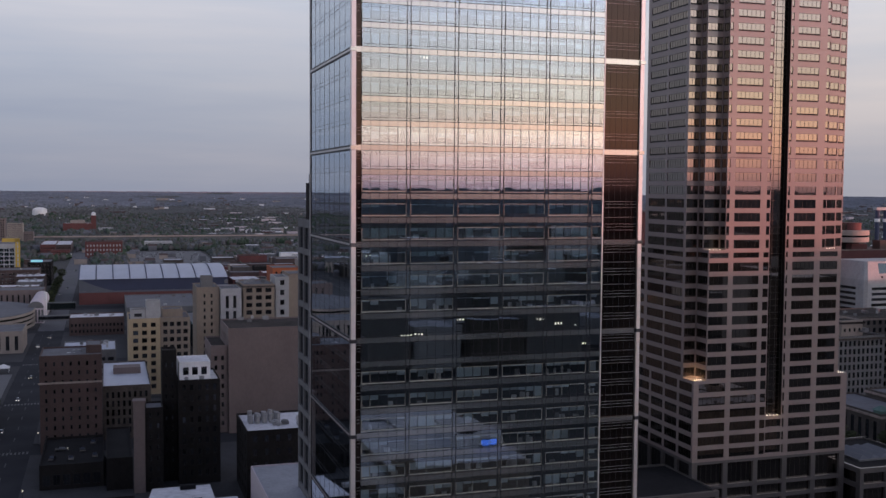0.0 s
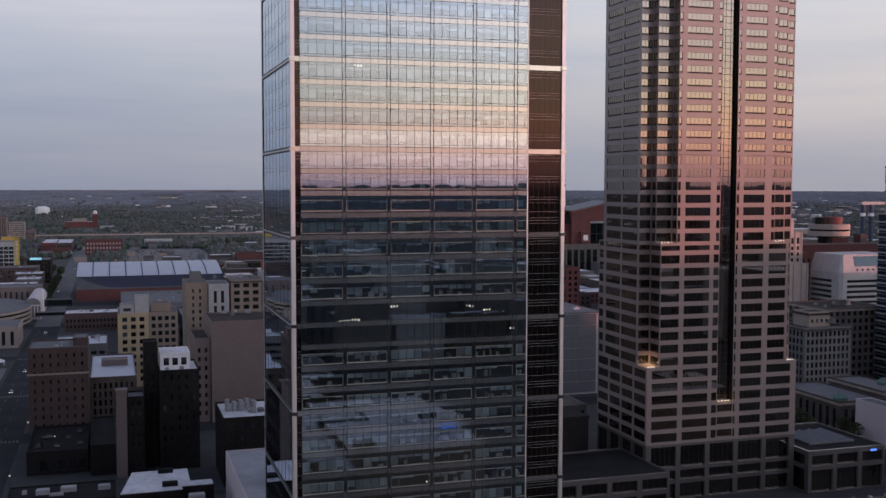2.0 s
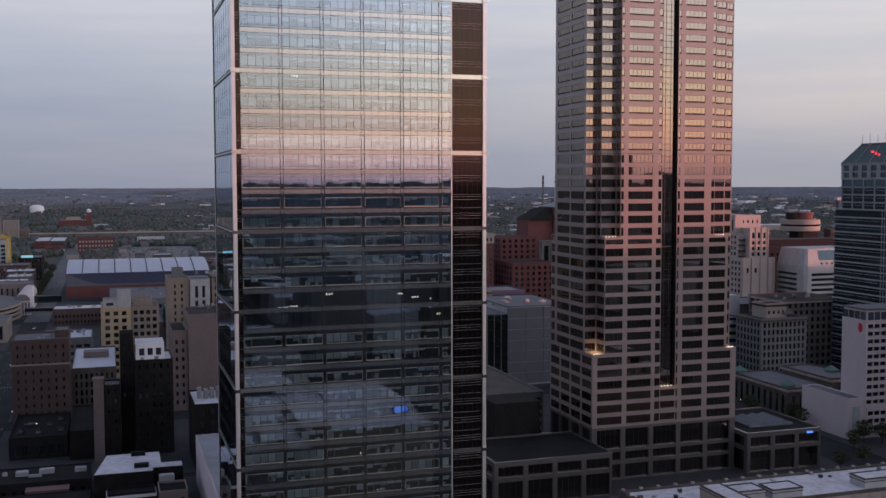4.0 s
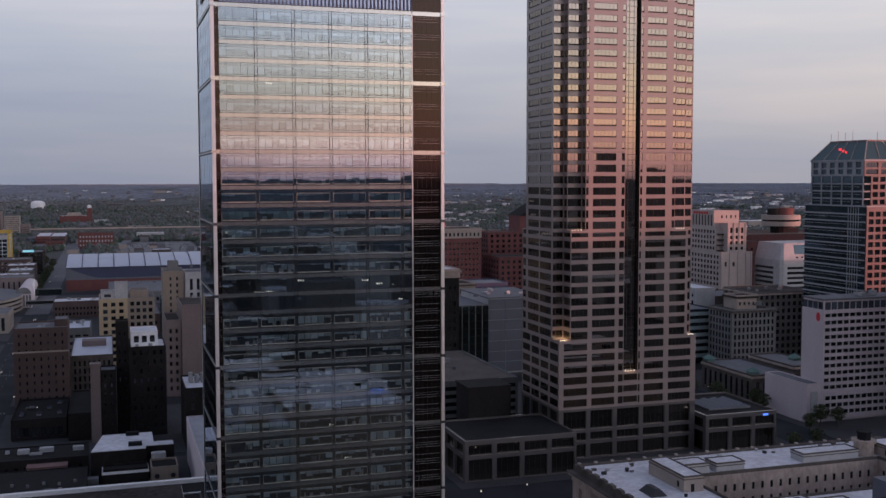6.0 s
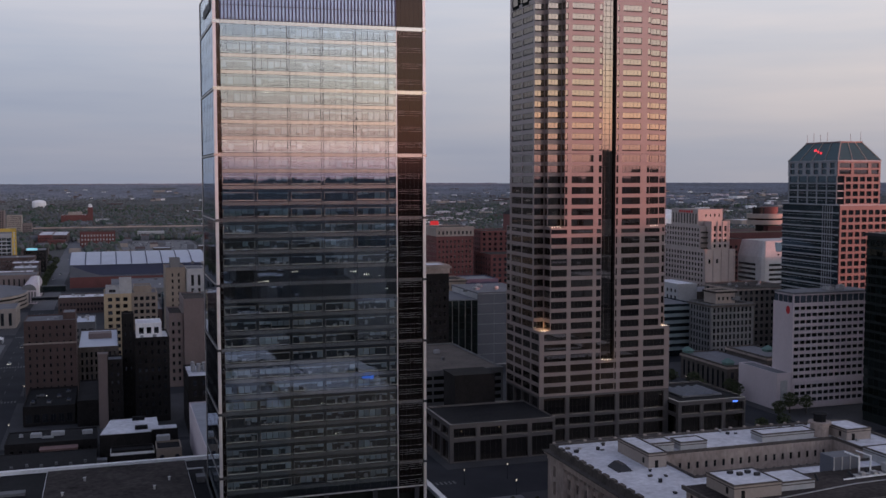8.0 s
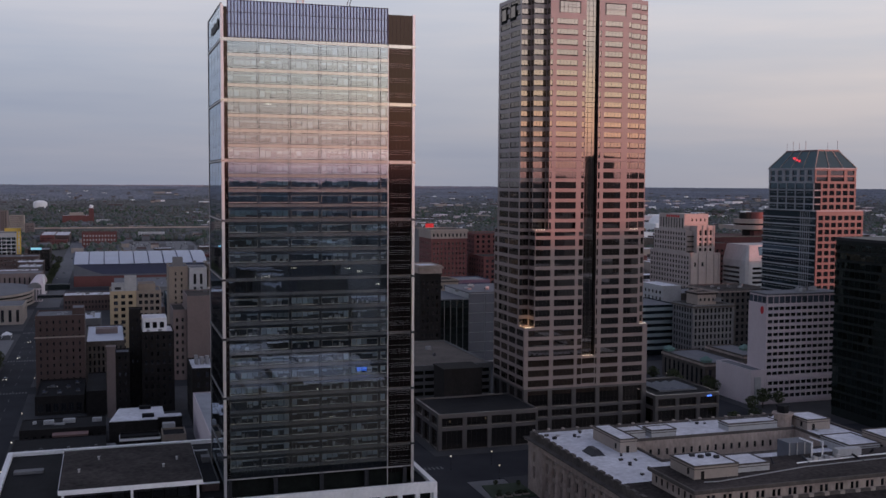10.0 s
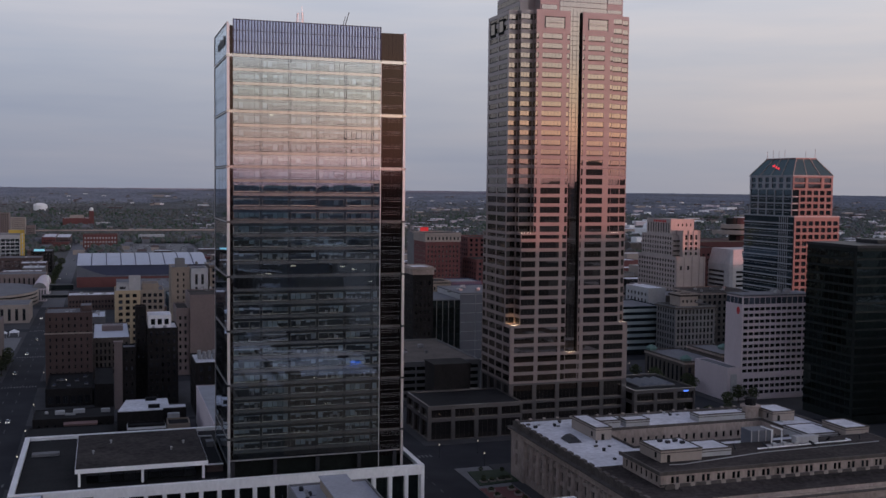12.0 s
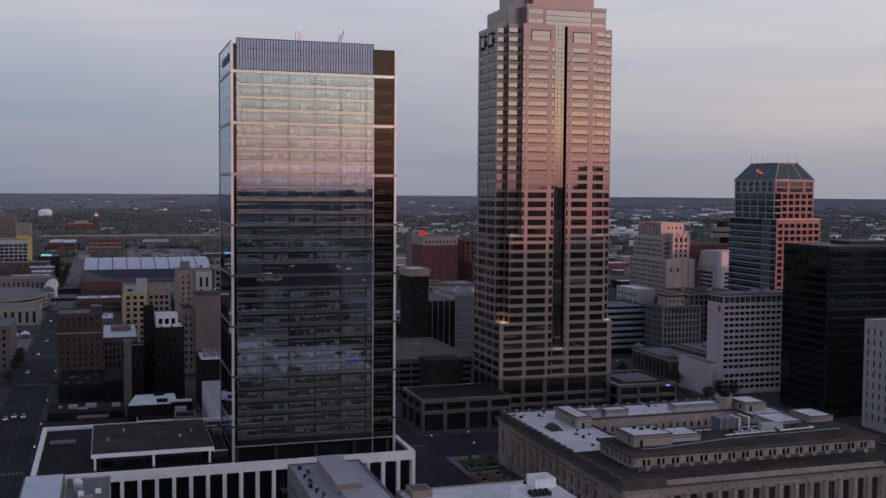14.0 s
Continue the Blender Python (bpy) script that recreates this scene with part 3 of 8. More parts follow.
    for i in range(29):
        z = floors[i] - FLOOR
        if 15 <= i <= 16:
            continue
        for bay in range(6):
            a = x0 + bay * (5 * pane + slim)
            b = min(a + 5 * pane, x1)
            low = 0.12 if i > 16 else 0.0
            # lower surrounds are moved outside the glass so they show as if lit
            v0, v1 = (0.05, 0.30) if i < 9 else (-0.07, -0.035)
            if rng.random() < 0.92:
                sur.box(a + 0.1, v0, z + 0.72, b - 0.1, v1, z + rng.uniform(0.82, 0.90))
            if rng.random() < 0.8 + low:
                sur.box(b - 0.11, v0, z + 0.9, b, v1, z + 2.7)
            if rng.random() < 0.8 + low:
                sur.box(a + 0.02, v0, z + 0.9, a + 0.12, v1, z + 2.7)
            if rng.random() < 0.6 + 2 * low:
                sur.box(a + 0.2, v0, z + 2.66, b - 0.22, v1, z + 2.74)
            # an inner frame round one stretch of panes
            if i > 16 and bay < 5 and rng.random() < 0.7:
                p = a + pane * rng.choice((1, 2, 3))
                sur.box(p - 0.05, v0, z + 1.0, p + 0.05, v1, z + 2.6)
            # desks, cabinets and screens near the glass
            for _ in range(rng.randrange(0, 5)):
                u = rng.uniform(a + 0.3, max(a + 0.4, b - 1.2))
                clut.box(u, 0.7, z + 0.72, u + rng.uniform(0.3, 1.1), 1.0, z + rng.uniform(1.1, 1.9))
            k = 0
            n = 5 if bay < 5 else 1
            while k < n:
                run = min(rng.choice((1, 1, 2, 3)), n - k)
                drop = rng.choice((0.05, 0.1, 0.15, 0.25, 0.3, 0.45, 0.7, 1.0, 0.95))
                zz = z + 2.65 - 1.7 * drop
                for j in range(run):
                    u = a + (k + j) * pane
                    blinds.box(u + 0.05, 0.33, zz, min(u + pane - 0.05, x1), 0.36, z + 2.65)
                k += run
    part("surround_trim", sur, M_SURROUND, th, kind="stuff")
    part("desk_clutter", clut, M_CLUTTER, th, kind="stuff")
    part("blinds", blinds, M_BLIND, th, "roller blinds drawn to different heights", "stuff")
    # glowing boxes added behind the glass, standing for lamps mirrored in it
    for u, z, n in ((7.6, 75.3, 4), (10.0, 75.5, 3), (17.2, 77.7, 3), (31.8, 77.3, 3), (35.2, 76.5, 3), (39.0, 76.0, 1), (40.5, 72.8, 2), (10.6, 121.0, 3), (36.0, 119.0, 1), (24.0, 44.7, 2), (27.5, 36.8, 2), (1.6, 88.6, 2)):
        for k in range(n):
            part("mirrored_lamp", Shape().box(u + 0.55 * k, 0.9, z + 0.22 * rng.random(), u + 0.55 * k + 0.16, 1.05, z + 0.34), M_LAMPWHITE, th)
    # crown of upright fins over blue glass
    part("crown_screen", Shape().box(x0, 0.0, 138.1, x1, 0.3, 147.5), M_CROWN, th, "blue crown glazing")
    part("crown_back", Shape().box(x0, 0.3, 138.0, x1, 0.6, 147.3), M_DARKFRAME, th)
    n = 50
    fin = Shape().box(-0.13, -0.35, 138.1, 0.13, 0.0, 147.6).mesh("crown_fin", M_FIN)
    for i in range(n + 1):
        ob = part("crown_fin", fin, None, th)
        ob.location = (x0 + 0.13 + (x1 - x0 - 0.26) * i / n, 0, 0)
        ob.matrix_parent_inverse = th.matrix_basis.inverted()
    rail = Shape()
    for z in (138.0, 141.4, 144.4, 147.45):
        rail.box(x0, -0.2, z, x1, 0.0, z + 0.14)
    part("crown_rail", rail, M_FIN, th)
    # corner strips of bronze louvres between silver posts, ledges at every fourth floor
    for name, a, b, top in (("louvre_strip", -0.35, 0.55, 145.8), ("louvre_panel", 43.55, 50.25, 146.0)):
        part(name, Shape().box(a, 0.12, 20.5, b, 0.4, top), M_LOUVRE, th, "bronze louvre panel")
        lines = Shape()
        z = 22.6
        k = 0
        while z < 137:
            for dz in ((0.0, 0.6, 1.05) if z > 95 else (0.0, 0.55, 1.05, 2.2)):
                lines.box(a, 0.08, z + dz, b, 0.14, z + dz + 0.032)
            z += FLOOR
        part("louvre_rail", lines, M_RAIL, th, kind="stuff")
        if b - a > 3:
            up = Shape()
            for i in range(1, 6):
                u = a + (b - a) * i / 6
                up.box(u - 0.015, 0.09, 20.5, u + 0.015, 0.13, top)
            part("louvre_mullion", up, M_DARKFRAME, th)
        led = Shape().box(a, -0.12, -0.45, b, 0.15, 0.45).mesh("ledge", M_LEDGE)
        for z in LEDGE:
            ob = part("ledge", led, None, th)
            ob.location = (0, 0, z)
            ob.matrix_parent_inverse = th.matrix_basis.inverted()
    part("foot_rail", Shape().box(-0.4, -0.25, 21.9, 50.3, 0.1, 22.15), M_SILVER, th)
    posts = [(-0.75, -0.05, 0.36), (50.62, -0.05, 0.36), (43.47, -0.05, 0.09)]
    for u, v, r in posts:
        s = Shape().box(u - r, v - r * 0.6, 16.0, u + r, v + r, 146.2 if r > 0.2 else 137.5)
        post = part("corner_post", s, M_SILVER, th, "silver metal corner post")
        if r > 0.2:
            for z in LEDGE:
                # collars below 80 m are darker: the dimmer reflection is put into the metal
                part("post_collar", Shape().box(u - 0.5, -0.5, z - 0.3, u + 0.5, 0.4, z + 0.3), M_LEDGE if z > 80 else M_DARKFRAME, post)
    # west face
    xw = -0.9
    ys = [1.2 + (y1 - 2.4) * i / 8 for i in range(9)]
    wg, wf = Shape(), Shape()
    tops = [147.0] + LEDGE + [20.5]
    for za, zb in zip(tops[1:], tops):
        z_a, z_b = za + 0.45, zb - 0.45
        for a, b in zip(ys, ys[1:]):
            t1, t2 = rng.gauss(0, 0.001), rng.gauss(0, 0.001)
            w = (b - a) / 2
            wg.face([(xw + t1 * w, b, z_a), (xw - t1 * w, a, z_a), (xw - t1 * w + t2, a, z_b), (xw + t1 * w + t2, b, z_b)])
        wf.box(xw - 0.12, 0.9, z_b, xw + 0.3, y1 - 0.9, z_b + 0.28)
        wf.box(xw - 0.12, 0.9, z_a - 0.28, xw + 0.3, y1 - 0.9, z_a)
        wf.box(xw - 0.1, 0.85, z_a, xw + 0.3, 1.25, z_b)
        wf.box(xw - 0.1, y1 - 1.25, z_a, xw + 0.3, y1 - 0.85, z_b)
        for y in ys[1:-1]:
            wf.box(xw - 0.025, y - 0.03, z_a, xw, y + 0.035, z_b)
        zz = z_a + 3.5
        while zz < z_b - 1:
            wf.box(xw - 0.02, 1.2, zz, xw, y1 - 1.2, zz + 0.05)
            wf.box(xw - 0.02, 1.2, zz + 0.75, xw, y1 - 1.2, zz + 0.79)
            zz += FLOOR
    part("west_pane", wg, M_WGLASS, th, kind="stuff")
    part("west_frame", wf, M_DARKFRAME, th)
    for z in LEDGE:
        part("west_ledge", Shape().box(xw - 0.16, 0.6, z - 0.15, xw + 0.3, y1 - 0.6, z + 0.15), M_SILVER, th)
    for y in (0.55, y1 - 0.6):
        part("corner_post", Shape().box(xw - 0.18, y - 0.3, 16.0, xw + 0.25, y + 0.3, 146.6), M_SILVER, th)
    part("back_wall", Shape().box(-1.0, y1 - 0.4, 0, 51.0, y1, 146.0).box(50.7, 0.4, 0, 51.0, y1 - 0.4, 146.0), M_TEAL, th)
    # the unreadable sign on the west side of the crown
    bars = Shape()
    for k, (a, b, h) in enumerate(((6, 9, 2.6), (10, 11.5, 2.0), (12.2, 14.6, 2.0), (15.2, 17, 2.6), (17.8, 20, 2.0), (20.6, 24, 2.0))):
        bars.box(xw - 0.22, a, 141.0, xw - 0.13, b, 141.0 + h)
    part("sign_bar", bars, M_DARKFRAME, th, "dark sign letters reduced to bars")
    # roof mast and davit
    s = Shape()
    for dx in (-1.1, 1.1):
        for dy in (-1.1, 1.1):
            s.rod((22 + dx, 14 + dy, 145), (22 + dx * 0.7, 14 + dy * 0.7, 152.6), 0.10)
    for k in range(4):
        z0, z1 = 145 + 1.85 * k, 145 + 1.85 * (k + 1)
        f0, f1 = 1.1 - 0.08 * k, 1.1 - 0.08 * (k + 1)
        s.rod((22 - f0, 14 - f0, z0), (22 + f1, 14 - f1, z1), 0.05, 4).rod((22 + f0, 14 - f0, z0), (22 - f1, 14 - f1, z1), 0.05, 4)
        s.rod((22 - f1, 14 - f1, z1), (22 + f1, 14 - f1, z1), 0.06, 4).rod((22 - f0, 14 - f0, z0), (22 - f1, 14 + f1, z1), 0.05, 4)
        s.rod((22 - f1, 14 - f1, z1), (22 - f1, 14 + f1, z1), 0.06, 4)
    s.rod((22.6, 14, 152), (22.6, 14, 154.5), 0.05, 5)
    solid("lattice_mast", s, M_SILVER, "pale steel lattice mast on the tower roof", "mast")
    s = Shape().rod((33, 6, 145), (35.0, 5.2, 152.2), 0.12).rod((32.3, 6, 145), (34.0, 5.6, 151.0), 0.10).rod((33, 6, 147), (32.3, 6, 145), 0.08)
    solid("roof_davit", s, M_DARKFRAME, "dark steel cleaning davit on the tower roof", "davit")


glass_tower()


# ---- the rose granite tower ----

def granite_tower():
    th = thing("granite_tower", (157, 124, 0), "rose granite office tower with stepped corners and bronze windows", "office tower")
    FL = 4.03
    yF, yB, yS, yT = 106.0, 140.5, 109.25, 112.35
    places = []
    wall = (th, "granite_wall", M_GRANITE)
    dark = (th, "return_wall", M_GRANITE)
    mats = (M_GWIN, M_GDARK, M_GFRAME)

    def rows(z0, z1, sill, h):
        r, z = [], z0
        while z + sill + 1.2 < z1:
            r.append((z + sill, min(z + sill + h, z1 - 0.3)))
            z += FL
        return r

    P = 0.24
    Z1, Z2, Z3, ZT = 18.2, 42.4, 81.6, 175.2
    Z2, Z3 = Z1 + 6 * FL, Z1 + 6 * FL + 10 * FL - 1.2
    # sections: lower with full corners, middle with one step, upper with two
    secs = [(Z1, Z2, [(127.7, 153.0, yF), (158.7, 182.6, yF)], [], []),
            (Z2, Z3, [(132.0, 153.0, yF), (158.7, 178.8, yF)], [(127.8, 132.0, yT)], [(178.8, 182.8, 110.5)]),
            (Z3, ZT, [(137.6, 153.0, yF), (158.7, 173.2, yF)], [(132.0, 137.6, yS), (127.8, 132.0, yT)], [(173.2, 178.8, 108.5), (178.8, 182.8, 110.5)])]
    for si, (za, zb, bays, left, right) in enumerate(secs):
        upper = si == 2
        yN = (yB, yB, 137.2)[si]
        for a, b, y in bays + left + right:
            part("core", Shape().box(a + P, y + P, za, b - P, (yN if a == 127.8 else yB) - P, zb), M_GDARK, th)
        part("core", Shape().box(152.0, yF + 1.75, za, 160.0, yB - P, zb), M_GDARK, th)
        for lo, hi, low in (((za, zb, False),) if not upper else ((za, 107.0, True), (107.0, zb, False))):
            sill, h, rail = (0.95, 2.6, 0.0) if (not upper or low) else (1.05, 2.4, 0.45)
            rr = [r for r in rows(za, zb, sill, h) if lo <= r[0] < hi]
            zz0 = za if lo == za else rr[0][0] - sill
            zz1 = zb if hi == zb else [r for r in rows(za, zb, sill, h) if r[0] >= hi][0][0] - (1.05 if upper else sill)
            for k, (a, b, y) in enumerate(bays):
                if si == 0:
                    cols = [(159.0, 159.6), (161.3, 169.2), (171.2, 180.4)] if k else [(129.5, 138.6), (140.4, 149.5), (150.9, 152.8)]
                elif not upper:
                    cols = [(159.0, 159.6), (161.3, 169.2), (171.3, 177.8)] if k else [(132.2, 138.7), (140.4, 149.4), (150.9, 152.8)]
                else:
                    cols = [(159.0, 159.8), (161.4, 169.2), (171.9, 173.05)] if k else [(137.75, 138.7), (140.4, 149.4), (151.6, 152.8)]
                facade(wall, places, "S", y + P, a, b, zz0, zz1, cols, [r for r in rr if r[0] < 165], P, mats, 0, rail=rail)
            for a, b, y in left + right:
                facade(wall, places, "S", y + P, a, b, zz0, zz1, [(a + 0.12, b - 0.2)] if a < 150 else [(a + 0.7, b - 0.35)], rr, P, mats, 0, rail=rail)
            # west-looking returns and the west face
            if si == 0:
                facade(wall, places, "W", 127.7 + P, yF + P, yB, zz0, zz1, spread(yF + P, yB, 4, 0.86), rr, P, mats, 0)
            else:
                facade(wall, places, "W", 127.8 + P, yT + P, yN, zz0, zz1, spread(yT + 0.8, 135.6, 2, 0.92) + ([(137.0, 140.1)] if not upper else []), rr, P, mats, 0, rail=rail)
                part("north_return", Shape().box(127.8 + P, yN - P, zz0, 132.0, yN, zz1), M_GRANITE, th)
                if not upper:
                    facade(dark, places, "W", 132.0 + P, yF + P, yT, zz0, zz1, [(yF + 0.5, yT - 0.1)], rr, P, mats, 4)
                else:
                    facade(dark, places, "W", 132.0 + P, yS + P, yT, zz0, zz1, [(yS + 0.4, yT - 0.05)], rr, P, mats, 2)
                    facade(dark, places, "W", 137.6 + P, yF + P, yS, zz0, zz1, [(yF + 0.4, yS - 0.05)], rr, P, mats, 2)
            # a slim sill course under every row of windows
            course = Shape()
            for a, b, y in bays + left + right:
                for r0, r1 in rr:
                    course.box(a, y - 0.09, r0 - 0.16, b, y, r0 - 0.03).box(a, y - 0.06, r1 + 0.03, b, y, r1 + 0.12)
            part("sill_course", course, M_GRANITE, th, kind="stuff")
        # sides of the middle slot; the east one's shade is put into its colour
        if si < 3:
            lo = max(za, 30.3)
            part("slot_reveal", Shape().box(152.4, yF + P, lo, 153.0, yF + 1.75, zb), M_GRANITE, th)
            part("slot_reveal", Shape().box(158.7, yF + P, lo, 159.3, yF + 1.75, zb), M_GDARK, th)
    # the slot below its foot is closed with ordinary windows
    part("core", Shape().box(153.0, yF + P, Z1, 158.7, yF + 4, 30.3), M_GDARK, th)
    facade(wall, places, "S", yF + P, 153.0, 158.7, Z1, 30.3, [(153.1, 158.6)], rows(Z1, 30.3, 1.25, 2.25), P, mats, 4)
    # glazed slot
    slot = Shape()
    z = 30.3
    while z + FL / 2 < 175.4:
        for k in range(3):
            u = 153.0 + 1.9 * k
            places.append((window_mesh(1.88, FL / 2 - 0.03, 1, mats), "S", yF + 1.73, u + 0.95, z))
        z += FL / 2
    # ledges with roofs where the corners step back
    for a, b, y0, y1, z in ((127.8, 132.0, yF, yT, Z2), (178.8, 182.6, yF, 110.5, Z2), (132.0, 137.6, yF, yS, Z3), (173.2, 178.8, yF, 108.5, Z3), (153, 158.7, yF, yF + 1.75, 30.3)):
        part("setback_ledge", Shape().box(a, y0, z - 0.02, b, y1, z + 0.5), M_GRANITE, th)
    lamps = Shape()
    for a, b, y, z in ((128.6, 131.3, 107.4, Z2), (179, 182.2, 107, Z2), (132.4, 137, 107.2, Z3), (174, 178, 107, Z3), (153.4, 158.2, 106.6, 30.3)):
        for k in range(4):
            u = a + (b - a) * (k + 0.5) / 4
            lamps.box(u - 0.11, y - 0.1, z + 0.5, u + 0.11, y + 0.1, z + 0.68)
    part("ledge_lamps", lamps, M_LAMPWHITE, th, "small bright lamps on the ledges", "stuff")
    # top storeys: big square openings, then the crown in steps
    top, tw = Shape(), Shape()
    for a, b in ((141.6, 150.2), (161.6, 170.2)):
        for z in (167.9, 170.1):
            places.insert(0, (window_mesh(b - a, 2.15, 5, mats), "S", yF - 0.02, (a + b) / 2, z))
        tw.box(a - 0.3, yF - 0.16, 167.7, a, yF, 172.4).box(b, yF - 0.16, 167.7, b + 0.3, yF, 172.4).box(a - 0.35, yF - 0.18, 172.3, b + 0.35, yF, 172.6)
    part("top_frame", tw, M_GDARK, th)
    for poly, z0, z1 in (([(141.0, 110.5), (179.6, 110.5), (179.6, 144), (134.5, 144), (134.5, 117), (141.0, 117)], ZT, 184.4),
                         ([(145.5, 114.5), (175.4, 114.5), (175.4, 140), (139, 140), (139, 120), (145.5, 120)], 184.4, 191.5),
                         ([(149, 118), (171, 118), (171, 136), (144, 136), (144, 122), (149, 122)], 191.5, 198.0)):
        top.prism(poly, z0, z1)
    part("crown", top, M_GRANITE, th, "stepped granite crown")
    for a, b, z0, h, n in ((150.0, 172.0, 175.5, 2.2, 14), (150.0, 172.0, 177.8, 2.2, 14), (150.0, 172.0, 180.1, 2.4, 14), (141.6, 148.6, 176.2, 2.0, 5), (141.6, 148.6, 180.3, 2.2, 5), (172.4, 179.0, 180.1, 2.4, 5), (172.4, 179.0, 176.0, 1.6, 5)):
        places.append((window_mesh(b - a, h, n, mats), "S", 110.42, (a + b) / 2, z0))
    for z0, h in ((176.4, 2.0), (180.2, 2.2)):
        places.append((window_mesh(25.0, h, 12, mats), "W", 134.42, 130.5, z0))
    for y in (121.0, 131.0):
        # flat black panels hold the openings' shade; added panes stand for sky behind
        part("top_opening", Shape().box(127.62, y - 3.2, 166.0, 127.9, y + 3.2, 172.4), M_CORE, th, "flat near-black panel standing for a dark square opening")
        part("top_glass", Shape().box(127.56, y - 2.2, 167.2, 127.62, y + 2.2, 171.6), M_GWIN, th)
    part("crown_band", Shape().box(140.8, 110.2, 183.2, 179.8, 110.5, 184.6).box(150.9, 117.8, 195.4, 165.0, 118.0, 197.0, 1), (M_GRANITE, M_GDARK), th)
    # tall openings of the base
    base, bc = (th, "base_wall", M_GRANITEDARK), Shape()
    bc.box(128.5, yF + 0.9, 0, 182.3, yB - 1, Z1)
    facade(base, places, "S", yF + 0.9, 127.7, 182.6, 0, Z1, spread(128.7, 181.4, 5, 0.84), [(0.6, 5.4), (6.6, 9.6), (10.8, 17.4)], 0.9, mats, 5)
    facade(base, places, "W", 127.7 + 0.9, yF + 0.9, yB, 0, Z1, spread(yF + 1, yB, 4, 0.82), [(0.6, 6.2), (8.6, 17.4)], 0.9, mats, 4)
    part("base_core", bc, M_GDARK, th)
    order = sorted(places, key=lambda p: abs(p[4] - 100) if p[1] == "S" else 500 + abs(p[4] - 100))
    windows(th, order, 300)
    # low wings on both sides
    for nm, x0, y0, x1, y1, n in (("granite_podium", 87.3, 91.0, 127.6, 122.0, 4), ("granite_podium", 183.0, 99.0, 213.0, 134.0, 3)):
        pd = thing(nm, ((x0 + x1) / 2, (y0 + y1) / 2, 0), "low granite podium wing with tall dark openings", "podium", "tower podium wings")
        pc, pw, pp = Shape(), (pd, "granite_wall", M_GRANITEDARK), []
        pc.box(x0 + 0.9, y0 + 0.9, 0, x1 - 0.1, y1 - 0.9, 13.0)
        facade(pw, pp, "S", y0 + 0.9, x0, x1, 0, 14.0, spread(x0 + 0.6, x1, n, 0.84), [(0.4, 7.6), (9.0, 12.4)], 0.9, mats, 4)
        facade(pw, pp, "W", x0 + 0.9, y0 + 0.9, y1, 0, 14.0, spread(y0 + 1, y1, 3, 0.84), [(0.4, 7.6), (9.0, 12.4)], 0.9, mats, 4)
        part("back_wall", Shape().box(x0, y1 - 0.6, 0, x1, y1, 14.0), M_GRANITEDARK, pd)
        part("back_wall", Shape().box(x1 - 0.2, y0 + 0.9, 0, x1, y1 - 0.6, 14.0), M_GRANITEDARK, pd)
        part("core", pc, M_GDARK, pd)
        part("roof", Shape().box(x0 + 0.9, y0 + 0.9, 13.0, x1 - 0.2, y1 - 0.6, 13.4), M_DARKROOF, pd)
        windows(pd, pp)
    sk = thing("glass_skylight", (199, 116, 13.4), "low ridged glass skylight on a podium roof", "skylight")
    part("curb", ring(190, 108, 208, 124, 13.4, 14.0, 0.4), M_GREY, sk)
    for k in range(4):
        a = 190.4 + 4.3 * k
        part("pane", Shape().prism([(a, 108.4), (a + 4.1, 108.4), (a + 4.1, 123.6), (a, 123.6)], 14.0, 15.0, top=[(a + 1.95, 109.4), (a + 2.15, 109.4), (a + 2.15, 122.6), (a + 1.95, 122.6)]), M_BLUEPANEL, sk)


granite_tower()
# the ledge lamps throw a small warm pool on the stone beside them
for at, watts in (((130.6, 110.6, 44.0), 260), ((155.8, 105.4, 31.6), 120), ((135.2, 107.8, 83.2), 60), ((180.8, 109.0, 44.0), 120)):
    lamp = bpy.data.lights.new("ledge_light", "POINT")
    lamp.energy, lamp.color, lamp.shadow_soft_size = watts, (1.0, 0.62, 0.32), 0.02
    ob = new("ledge_light", lamp)
    ob.location = at
solid("blue_sign", Shape().box(207.2, 98.7, 12.4, 209.4, 98.95, 13.0), M_LAMPBLUE, "small glowing blue sign on a podium wall", "sign")


